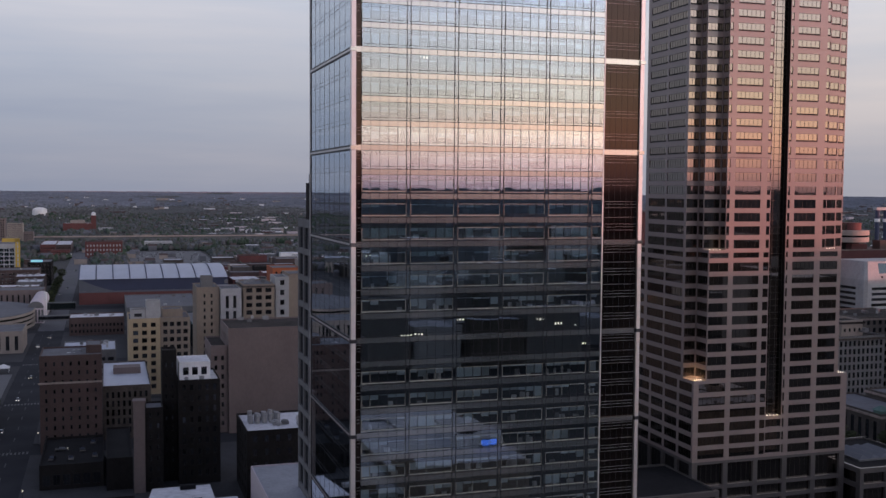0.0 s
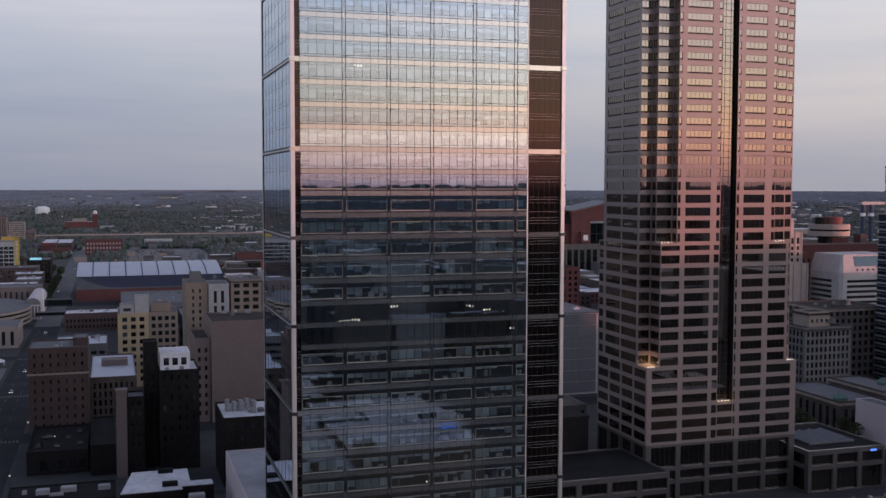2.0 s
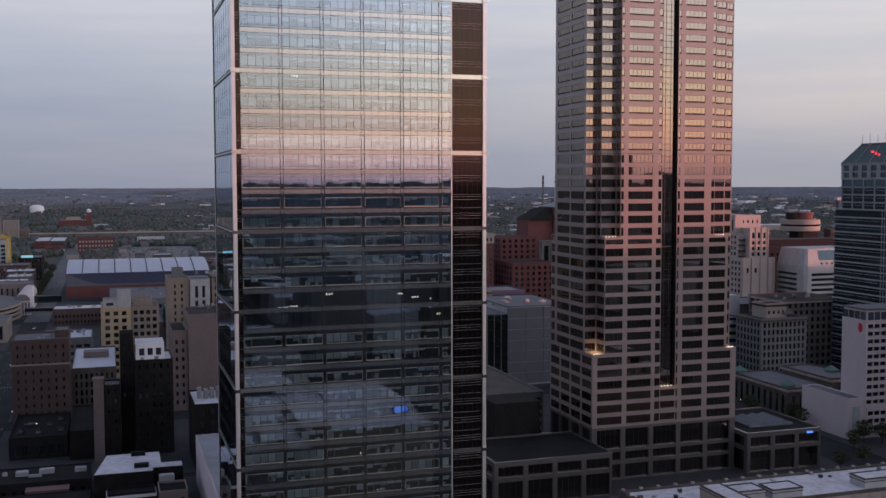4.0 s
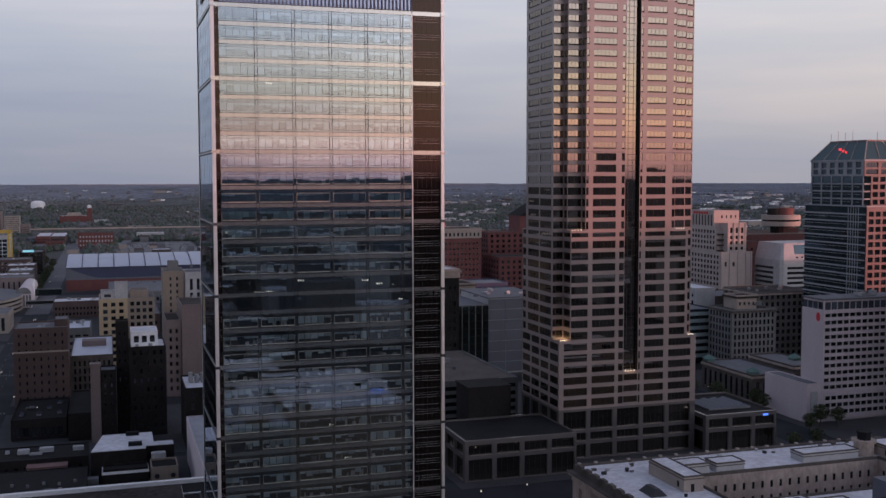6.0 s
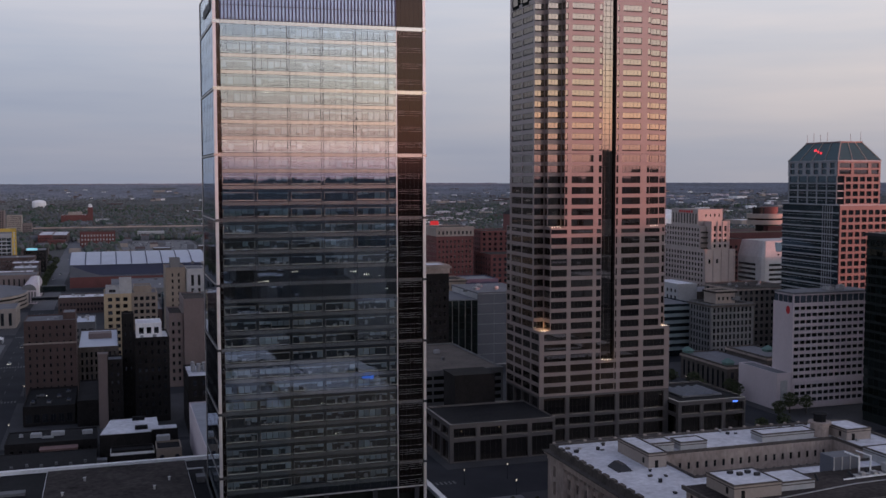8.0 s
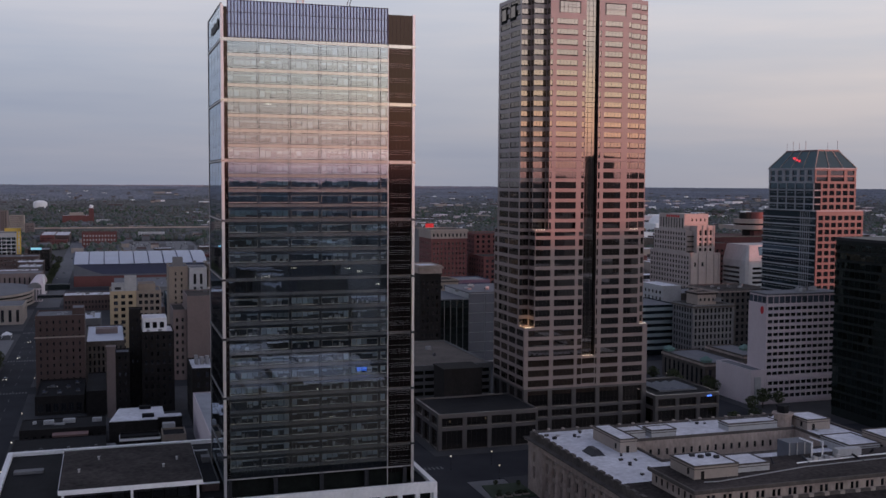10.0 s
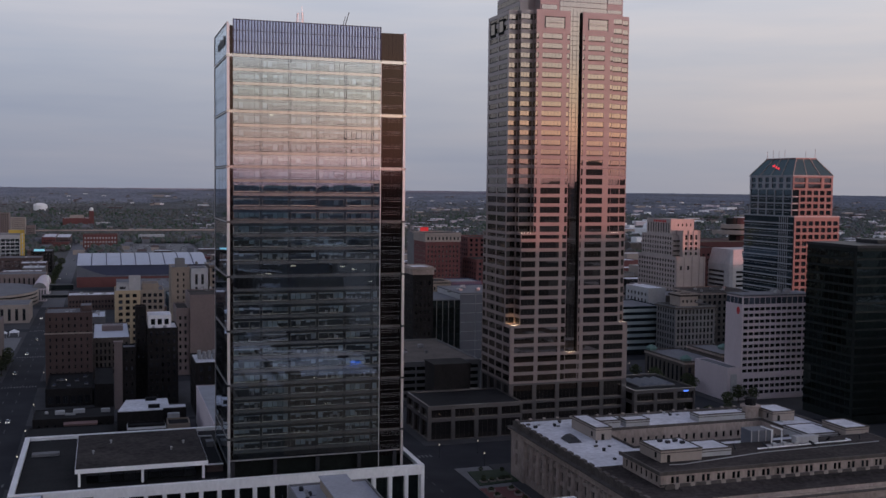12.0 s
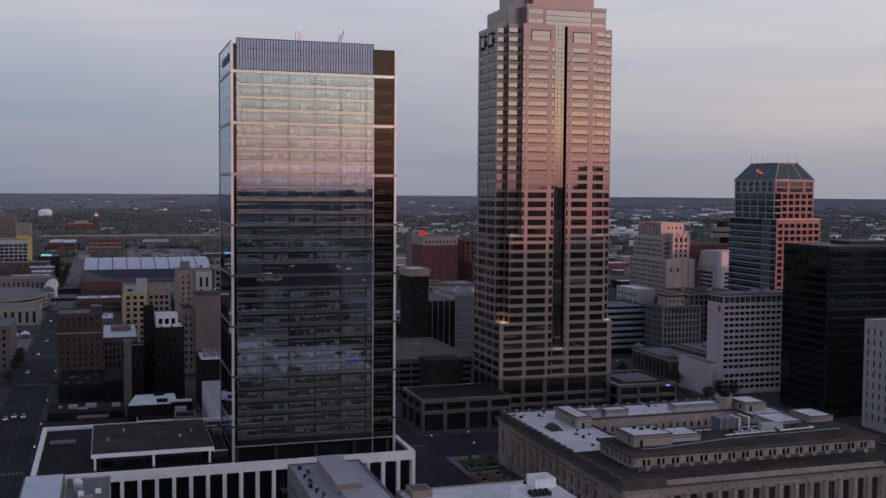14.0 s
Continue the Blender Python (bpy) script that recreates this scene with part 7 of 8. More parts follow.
def arena():
    th = thing("arena", (5, 810, 0), "long arena with a white ribbed barrel roof and navy wall", "arena")
    x0, x1, y0, y1 = -60.0, 63.0, 755.0, 860.0
    part("wall", Shape().box(x0, y0, 0, x1, y1, 10.0), M_REDBRICK, th, "brick lower wall")
    part("navy_wall", Shape().box(x0 + 0.5, y0 + 2, 10.0, x1, y1, 21.0), M_BLUEWALL, th)
    sw = Shape()
    for k in range(20):
        a, b = x0 + (x1 - x0) * 0.55 * k / 20, x0 + (x1 - x0) * 0.55 * (k + 1) / 20
        h0, h1 = 10 + 11.5 * max(0, 1 - k / 11) ** 1.6, 10 + 11.5 * max(0, 1 - (k + 1) / 11) ** 1.6
        sw.face([(a, y0 + 1.5, 10), (b, y0 + 1.5, 10), (b, y0 + 1.5, h1), (a, y0 + 1.5, h0)])
    sw.box(x0, y0 + 0.6, 9.6, x1, y0 + 2.0, 11.2)
    part("grey_sweep", sw, M_BLUEPANEL, th, "curved grey panel")
    n = 14
    prof = [(y0 + (y1 - y0) * k / n, 19.5 + 9.5 * math.sin(math.pi * (0.06 + 0.8 * k / n))) for k in range(n + 1)]
    bays = 9
    for i in range(bays):
        a, b = x0 + (x1 - x0) * i / bays, x0 + (x1 - x0) * (i + 1) / bays
        s = Shape()
        for (ya, za), (yb, zb) in zip(prof, prof[1:]):
            s.face([(a + 0.45, ya, za), (b - 0.45, ya, za), (b - 0.45, yb, zb), (a + 0.45, yb, zb)])
        part("roof_panel", s, M_ARENAROOF, th)
        r = Shape()
        for (ya, za), (yb, zb) in zip(prof, prof[1:]):
            r.face([(a - 0.45, ya, za + 0.4), (a + 0.45, ya, za + 0.4), (a + 0.45, yb, zb + 0.4), (a - 0.45, yb, zb + 0.4)])
        part("roof_rib", r, M_BLUEWALL, th)


arena()


# ---- streets ----
def block(x0, y0, x1, y1):
    solid("pavement", Shape().box(x0, y0, 0, x1, y1, 0.16), M_PAVE, "concrete pavement slab with a kerb", "pavement", "city blocks", "structure")


XS = [(-640, -560), (-540, -460), (-440, -340), (-320, -215), (-195, -84), (-66, 60), (84, 222), (242, 335), (345, 445), (465, 560), (585, 700), (725, 850)]
YS = [(-1000, -890), (-870, -760), (-740, -630), (-610, -500), (-480, -375), (-355, -240), (-220, -118), (-115, -34), (-20, 66), (84, 155), (160, 245), (262, 340), (345, 450), (465, 585), (610, 720), (745, 900), (925, 1050), (1075, 1180)]
for xa, xb in XS:
    for ya, yb in YS:
        if xa == 84 and ya == -20:
            block(98, -70, 222, 52)
        elif xa == 84 and ya in (-115,):
            block(98, -115, 222, -80)
        else:
            block(xa, ya, xb, yb)


def lane_marks():
    s = Shape()
    for k in range(60):
        y = -30 + 20 * k
        for x in (-79, -73.5):
            s.box(x - 0.12, y, 0.003, x + 0.12, y + 6, 0.012)
    for y in (72, 250, 343, 455):
        for k in range(12):
            s.box(-83 + 1.4 * k, y - 2, 0.003, -82.3 + 1.4 * k, y + 1.5, 0.012)
    for k in range(14):
        s.box(62 + 1.5 * k, 68.5, 0.003, 62.7 + 1.5 * k, 71.5, 0.012)
        s.box(72 - 0.12, -30 + 9 * k, 0.003, 72.12, -27 + 9 * k, 0.012)
    solid("lane_marks", s, M_LINE, "worn white lane marks and crossings", "road marks", kind="stuff")


lane_marks()
# paler strip: the wider sky's light on the far avenue is painted in
solid("road_north", Shape().box(-83.6, 596, -0.05, -66.4, 1640, 0.02), material("paler_lit_asphalt", (0.098, 0.100, 0.112), 0.8, vary=0.3, size=30, fine=2.0), "pale asphalt avenue, the light of its open sky put into the colour", "road", kind="structure")


# ---- cars ----
def car(paint):
    th = thing("car", (0, 0, 0), "small saloon car on the street", "car", "street cars")
    b = Shape().prism([(-0.88, -2.2), (0.88, -2.2), (0.9, 0), (0.88, 2.2), (-0.88, 2.2), (-0.9, 0)], 0.3, 0.85, top=[(-0.82, -2.1), (0.82, -2.1), (0.86, 0), (0.82, 2.1), (-0.82, 2.1), (-0.86, 0)])
    shell = part("body", b, paint, th)
    part("cabin", Shape().prism([(-0.8, -1.6), (0.8, -1.6), (0.8, 1.2), (-0.8, 1.2)], 0.85, 1.45, top=[(-0.62, -1.1), (0.62, -1.1), (0.62, 0.6), (-0.62, 0.6)]), M_WIN, th)
    for x in (-0.82, 0.82):
        for y in (-1.4, 1.4):
            part("wheel", Shape().rod((x - 0.1, y, 0.32), (x + 0.1, y, 0.32), 0.32, 10), M_DARKFRAME, th)
    for x in (-0.6, 0.6):
        part("headlight", Shape().box(x - 0.2, -2.24, 0.55, x + 0.2, -2.14, 0.75), M_HEADLIGHT, shell)
    return th


P_CARS = [material("car_paint_%s" % n, c, 0.3, 0.3, vary=0.03) for n, c in (("silver", (0.4, 0.4, 0.42)), ("black", (0.03, 0.03, 0.035)), ("white", (0.6, 0.6, 0.6)), ("grey", (0.09, 0.09, 0.10)))]
crng = random.Random(12)
protos = [car(p) for p in P_CARS]
spots = [(-80.5, 166, 0), (-77.2, 170, 0), (-73.5, 169, 0), (-79.5, 286, 0), (-81.0, 112, 0), (-76, 410, 0), (-79, 520, 0), (-74, 560, 0), (-72, 660, 0), (-77, 760, 0), (-79, 850, 0), (-74, 905, 0), (-78, 352, 0), (-72, 1120, 0), (64, 44, 0), (70, 80, 90)]
for i, (x, y, a) in enumerate(spots):
    m = pose(x, y, 0, 0, 0, a)
    if i < 4:
        protos[i].matrix_basis = m
    else:
        copy_thing(protos[i % 4], m)
for k in range(9):
    copy_thing(protos[(k * 2) % 4 if k % 3 else 2], pose(-112 + 5 * (k % 5), 345 + 22 * (k // 3), 0.24, 0, 0, 180 if k % 2 else 0))
for k, (x, y, a) in enumerate(((-56.5, 206, 172), (-50.4, 205, 180), (-47.0, 216, 184), (-42.8, 207, 180), (-54.0, 218, 90), (-43.5, 226, 176))):
    copy_thing(protos[(1, 3, 1, 1, 3, 1)[k]], pose(x, y, 7.66, 0, 0, a))


# ---- small park, street lamps, near trees ----
def tree(x, y, h, seed, spread_=0.4):
    rng = random.Random(seed)
    th = thing("tree", (x, y, 0), "street tree in dull spring leaf", "tree", "street trees")
    tr = Shape().rod((x, y, 0), (x, y, h * 0.45), 0.035 * h, 7, r2=0.02 * h)
    for k in range(6):
        a = 2 * math.pi * k / 6 + rng.random()
        r = h * spread_ * rng.uniform(0.5, 0.9)
        tr.rod((x, y, h * rng.uniform(0.28, 0.45)), (x + r * math.cos(a), y + r * math.sin(a), h * rng.uniform(0.6, 0.85)), 0.014 * h, 5, r2=0.005 * h)
    part("trunk", tr, M_BARK, th)
    cr = Shape()
    for k in range(420):
        a, u = rng.uniform(0, 2 * math.pi), rng.random() ** 0.5
        zc = rng.uniform(-1, 1)
        rr = h * spread_ * u * math.sqrt(max(0.05, 1 - zc * zc)) * rng.uniform(0.75, 1.2)
        c = Vector((x + rr * math.cos(a), y + rr * math.sin(a), h * 0.68 + zc * h * 0.32))
        e1 = Vector((rng.gauss(0, 1), rng.gauss(0, 1), rng.gauss(0, 0.6))).normalized() * h * rng.uniform(0.04, 0.085)
        e2 = Vector((rng.gauss(0, 1), rng.gauss(0, 1), rng.gauss(0, 0.6))).normalized() * h * rng.uniform(0.03, 0.06)
        cr.face([tuple(c - e1), tuple(c + e2), tuple(c + e1), tuple(c - e2)])
    part("crown", cr, M_TREE, th)
    return th


for k, (x, y, h) in enumerate(((89, 32, 2.4), (96, 31, 2.2), (92, 43, 2.2), (99, 40, 2.4), (250, 121, 9), (243, 150, 8), (246, 160, 8), (238, 112, 8), (256, 118, 8), (228, 95, 7), (216, 92, 7), (-85, 300, 9), (-86, 322, 9), (-86, 285, 8), (-86, 250, 8), (236, 175, 9), (233, 190, 8), (230, 160, 9), (-80, 706, 10), (-82.5, 722, 9), (-82.5, 745, 11), (-82.5, 770, 10), (-82.5, 800, 11), (-82.5, 825, 9), (-82.5, 850, 11), (-82.5, 880, 10), (-82.5, 905, 11), (-82.5, 935, 10), (-82.5, 1000, 12), (-92, 1040, 12))):
    tree(x, y, h, 40 + k)
M_LAWN = material("lawn", (0.035, 0.052, 0.028), 0.95, vary=0.4, size=4, fine=0.5)
solid("park_lawn", Shape().prism([(86, 27), (101, 29), (101, 44), (87.5, 44)], 0.16, 0.5), M_LAWN, "small dull lawn bed with a kerb", "lawn", kind="structure")
solid("paved_court", Shape().box(84.4, -70, 0.16, 97.6, 50, 0.2), M_GREY, "pale concrete paving beside the courthouse", "paving", kind="structure")
prng = random.Random(19)
for k, (x, y) in enumerate(((87.4, 2), (87.4, 8), (87.4, 14), (87.4, 20), (94.6, 2), (94.6, 8), (94.6, 14), (94.6, 20), (88.6, 30.5), (91.8, 30.8), (95.0, 31.2), (98.0, 31.6))):
    pt = thing("planter", (x, y, 0.3), "low stone planter with a dark clipped shrub", "planter", "plaza planters")
    part("box", ring(x - 1.1, y - 1.1, x + 1.1, y + 1.1, 0.3, 0.95, 0.18), M_BUFF, pt)
    part("soil", Shape().box(x - 0.92, y - 0.92, 0.3, x + 0.92, y + 0.92, 0.85), M_BARK, pt)
    leaves = Shape()
    for _ in range(140):
        a, u, q = prng.uniform(0, 2 * math.pi), prng.random() ** 0.5, prng.random()
        c = Vector((x + 0.95 * u * math.cos(a), y + 0.95 * u * math.sin(a), 0.9 + 1.1 * q * (1.1 - 0.6 * u)))
        e1, e2 = [Vector((prng.gauss(0, 1), prng.gauss(0, 1), prng.gauss(0, 0.7))).normalized() * prng.uniform(0.12, 0.26) for _ in range(2)]
        leaves.face([tuple(c - e1), tuple(c + e2), tuple(c + e1), tuple(c - e2)])
    part("shrub", leaves, M_TREE, pt)
solid("brick_plaza", Shape().box(84.6, -16, 0.2, 97, 24, 0.3), M_REDBRICK, "red brick paved plaza", "plaza", kind="structure")
lp = thing("street_lamp", (0, 0, 0), "dark street lamp post with a small globe", "street lamp", "street lamps")
part("pole", Shape().rod((0, 0, 0), (0, 0, 4.6), 0.09, 6).rod((0, 0, 0), (0, 0, 0.6), 0.18, 6), M_DARKFRAME, lp)
part("globe", Shape().prism([(0.22 * math.cos(a), 0.22 * math.sin(a)) for a in [2 * math.pi * k / 8 for k in range(8)]], 4.6, 5.1), M_LAMPWARM, lp)
lamp_spots = [(96, 50), (84, 66), (100, 68), (116, 66), (61, 30), (61, 54), (-64, 90), (-64, 130), (-64, 180), (-96, 140), (-96, 220), (236, 150), (238, 185), (240, 210), (-64, 260), (-64, 310)]
lp.matrix_basis = pose(*lamp_spots[0], 0.16)
for x, y in lamp_spots[1:]:
    copy_thing(lp, pose(x, y, 0.16))


# ---- roof clutter on the west blocks ----
rr = random.Random(21)
for q in ((-61, 96, -34, 108, 5.15, 4), (-58, 246, -44, 262, 35.2, 6), (-26, 352, -18, 374, 36.4, 5), (4, 166, 28, 188, 22.6, 9), (-15, 192, -4, 194, 34.8, 2), (12, 264, 40, 288, 43.4, 4), (8, 402, 60, 424, 47.2, 10),
          (94, 172, 134, 234, 17.8, 5), (152, 272, 188, 308, 39.5, 8), (285, 237, 306, 240, 33.6, 3), (314, 266, 348, 292, 36.7, 6), (256, 129, 290, 138, 51, 5), (-126, 764, -94, 794, 14.2, 7), (-110, 806, -93, 830, 15.7, 5), (-114, 840, -93, 866, 17.7, 5), (-60, 568, -29, 588, 11.7, 6), (-20, 645, 26, 730, 9.2, 8), (-160, 884, -100, 912, 20.2, 8), (-58, 400, -36, 428, 15.2, 8)):
    rooftop_units(rr, *q)
for k in range(10):
    x, y = 6 + 2.2 * (k % 5), 176 + 3.0 * (k // 5)
    solid("cooling_tower", Shape().rod((x, y, 22.6), (x, y, 25.4 + 0.4 * (k % 3)), 0.8, 10), M_MACHINE, "grey drum cooling tower on a pale roof", "cooling tower", "roof cooling towers")


# ---- filler blocks: low town beyond, and the town behind the camera ----
USED = [(-66, 380, -26, 440), (225, -60, 345, 30), (60, -340, 340, -60), (-135, 280, -80, 545), (-200, 585, -80, 1140), (-66, 434, 66, 740), (100, 755, 135, 805), (-66, 84, 60, 382), (-30, 345, 66, 434), (-64, 505, -28, 545), (84, 84, 320, 330), (-176, 380, -80, 585), (-180, 920, -110, 990), (-95, 380, -66, 1000), (-70, 740, 66, 1140), (118, 318, 280, 366), (186, 465, 280, 556), (240, 100, 460, 420), (300, 420, 540, 540), (-62, -120, 100, 70), (98, -120, 235, 60), (235, 20, 345, 110)]


def town():
    rng = random.Random(77)
    kinds = [M_BRICK, M_REDBRICK, M_CREAM, M_BUFF, M_GREY, M_DARKBRICK, M_BRICK, M_LIMEDARK]
    roofs = [M_WHITEROOF, M_WHITEROOF, M_GREYROOF, M_ARENAROOF, M_DARKROOF, M_BROWNROOF]
    names = {M_BLUEPANEL: "blue grey panel", M_PALEBOX: "pale metal", M_BRICK: "brown brick", M_REDBRICK: "red brick", M_CREAM: "cream brick", M_BUFF: "buff stone", M_GREY: "grey concrete", M_DARKBRICK: "sooty brick", M_LIMEDARK: "dark stone"}
    slots = [M_BLUEPANEL, M_PALEBOX, M_BRICK, M_REDBRICK, M_CREAM, M_BUFF, M_GREY, M_DARKBRICK, M_LIMEDARK, M_WHITEROOF, M_GREYROOF, M_ARENAROOF, M_DARKROOF, M_BROWNROOF]
    rest, near = Shape(), []
    for xa, xb in XS:
        for ya, yb in YS:
            x = xa + 3
            while x < xb - 12:
                w = rng.uniform(16, 38)
                y = ya + 3
                while y < yb - 12:
                    d = rng.uniform(16, 38)
                    x1, y1 = min(x + w, xb - 2), min(y + d, yb - 2)
                    y_old, y = y, y + d + rng.uniform(1, 8)
                    if x1 - x < 8 or y1 - y_old < 8 or rng.random() < 0.16:
                        continue
                    if any(x < u1 and x1 > u0 and y_old < v1 and y1 > v0 for u0, v0, u1, v1 in USED):
                        continue
                    behind = y1 < -60
                    if behind and -120 < (x + x1) / 2 < 70 and y1 > -420:
                        h = rng.uniform(8, 40)
                    elif behind:
                        h = rng.choice((rng.uniform(10, 30), rng.uniform(20, 58)))
                    elif y_old < 720 and x < 320:
                        h = rng.choice((rng.uniform(7, 16), rng.uniform(9, 26)))
                    elif y_old < 350:
                        h = rng.uniform(9, 30)
                    else:
                        h = rng.choice((rng.uniform(5, 12), rng.uniform(6, 18)))
                    wm, rm = rng.choice(kinds if not behind else (M_GREY, M_BLUEPANEL, M_PALEBOX, M_LIMEDARK)), rng.choice(roofs if not behind else (M_WHITEROOF, M_WHITEROOF, M_ARENAROOF, M_GREYROOF))
                    ang = math.degrees(math.atan2((x + x1) / 2 + 30, (y_old + y1) / 2 + 240))
                    if y_old > -120 and y_old < 760 and -11 < ang < 46:
                        near.append((y_old, x, x1, y1, h, wm, rm))
                    else:
                        rest.box(x, y_old, 0, x1, y1, h, slots.index(wm))
                        for q in ((x, y_old, x1, y_old + 0.4), (x, y1 - 0.4, x1, y1), (x, y_old + 0.4, x + 0.4, y1 - 0.4), (x1 - 0.4, y_old + 0.4, x1, y1 - 0.4)):
                            rest.box(q[0], q[1], h, q[2], q[3], h + 0.8, slots.index(wm))
                        rest.box(x + 0.4, y_old + 0.4, h, x1 - 0.4, y1 - 0.4, h + 0.2, slots.index(rm))
                x += w + rng.uniform(1, 6)
    near.sort()
    for k, (y_old, x, x1, y1, h, wm, rm) in enumerate(near):
        building("town_block", "low %s town building with a flat roof" % names[wm], x, y_old, x1, y1, h, wm, rm,
                 {"S": (max(3, int((x1 - x) / 4)), 0.45, 1.8, 3.8, 1.9, 0.8)}, "building", "town blocks", cap=3 if k < 40 else 0)
    solid("distant_town", rest, slots, "low blocks of the town further off", "town", kind="stuff")


town()


# ---- the far land ----
def land_height(x, y):
    r = math.hypot(x, y)
    if r <= 1700:
        return 0.0
    u = (r - 1700) / 2900
    return 100 - 100 * r / (r + (24000 - 4600) * u ** 2.6) - 7.0 * u


def far_woods():
    """Single crowns out to two kilometres; past that the woods run in uneven rows, one behind the other."""
    rng = random.Random(5)
    near_ = Shape()
    for _ in range(40000):
        front = rng.random() < 0.93
        a = rng.uniform(-0.3, 0.9) if front else rng.uniform(0, 2 * math.pi)
        r = 900 + 1700 * rng.random() ** 0.8
        x, y = r * math.sin(a), r * math.cos(a)
        if r < 1300 and (x < -60 or x > 100) and noise.noise((x / 160, y / 160, 3)) < 0.05:
            continue
        if noise.noise((x / 300, y / 300, 9)) < -0.22:
            continue
        if 1735 < y < 1790 and x < 430 or -12 < x < 104 and 1130 < y < 1490 or -86 < x < -56 and y < 1480 or -132 < x < -80 and 1330 < y < 1590 or 15 < x < 72 and 1560 < y < 1615:
            continue
        z = land_height(x, y)
        w, h = rng.uniform(2.4, 5.4), rng.uniform(4.5, 10.5)
        i, n = len(near_.v), 6
        ph = rng.random()
        for q, zz in ((0.72, 0.08), (1.0, 0.42), (0.70, 0.80)):
            for k in range(n):
                t = 2 * math.pi * (k + ph) / n
                j = rng.uniform(0.72, 1.25)
                near_.v.append((x + w * q * j * math.cos(t), y + w * q * j * math.sin(t), z + h * zz * rng.uniform(0.85, 1.15)))
        near_.v.append((x + rng.uniform(-0.3, 0.3) * w, y, z + h))
        for k in range(n):
            k2 = (k + 1) % n
            near_.f.append((i + k, i + k2, i + n + k2, i + n + k))
            near_.f.append((i + n + k, i + n + k2, i + 2 * n + k2, i + 2 * n + k))
            near_.f.append((i + 2 * n + k, i + 2 * n + k2, i + 3 * n))
    near_.m = [0] * len(near_.f)
    solid("near_woods", near_, M_TREENEAR, "dull olive and brown woods between suburbs", "woods", kind="stuff")
    mid, far_ = Shape(), Shape()
    rows = 150
    for k in range(rows):
        r0 = 2250 + 2330 * k / rows
        n = 900
        ids = {}
        for i in range(n + 1):
            a = -0.32 + 1.28 * (i + 0.4 * rng.random()) / n
            r = r0 + 26 * noise.noise((a * 9, k * 0.7, 2.0))
            x, y = r * math.sin(a), r * math.cos(a)
            z = land_height(x, y)
            grown = noise.noise((x / 260, y / 260, 5)) > -0.30
            h = (2.2 + 3.6 * rng.random() + 2.5 * noise.noise((a * 60, k * 1.3, 7.0))) * (1 - 0.5 * k / rows) if grown else 0.2
            ids[i] = ((x, y, z - 1.5), (x * 1.001, y * 1.001, z + max(0.2, h)), (x * 1.004, y * 1.004, z + 0.7 * max(0.2, h)))
        for i in range(n):
            # further rows take the bluer grey, so the painted haze thickens
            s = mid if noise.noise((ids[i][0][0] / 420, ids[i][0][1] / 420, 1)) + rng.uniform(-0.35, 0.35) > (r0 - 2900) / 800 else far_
            (a0, a1, a2), (b0, b1, b2) = ids[i], ids[i + 1]
            s.face([a0, b0, b1, a1])
            s.face([a1, b1, b2, a2])
    for k in range(8):
        prev = None
        for i in range(421):
            a = math.pi - 0.75 + 1.3 * (i + 0.4 * rng.random()) / 420
            r = 2350 + 40 * k + 30 * noise.noise((a * 9, k * 0.7, 4.0))
            x, y = r * math.sin(a), r * math.cos(a)
            z = 84.0 - 2.0 * k
            h = 12.0 + 6.0 * noise.noise((a * 26, k * 0.5, 3.0)) + 6.0 * noise.noise((a * 120, k * 1.5, 8.0)) + 3.0 * rng.random()
            here = ((x, y, 0.0), (x, y, z + h))
            if prev:
                far_.face([prev[0], here[0], here[1], prev[1]])
            prev = here
    for s, mt, lb in ((mid, M_TREEFAR, "woods in rows further off, a little haze put into their grey"), (far_, M_TREEGREY, "woods out to the horizon, haze put into their blue grey")):
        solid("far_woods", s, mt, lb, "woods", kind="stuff")


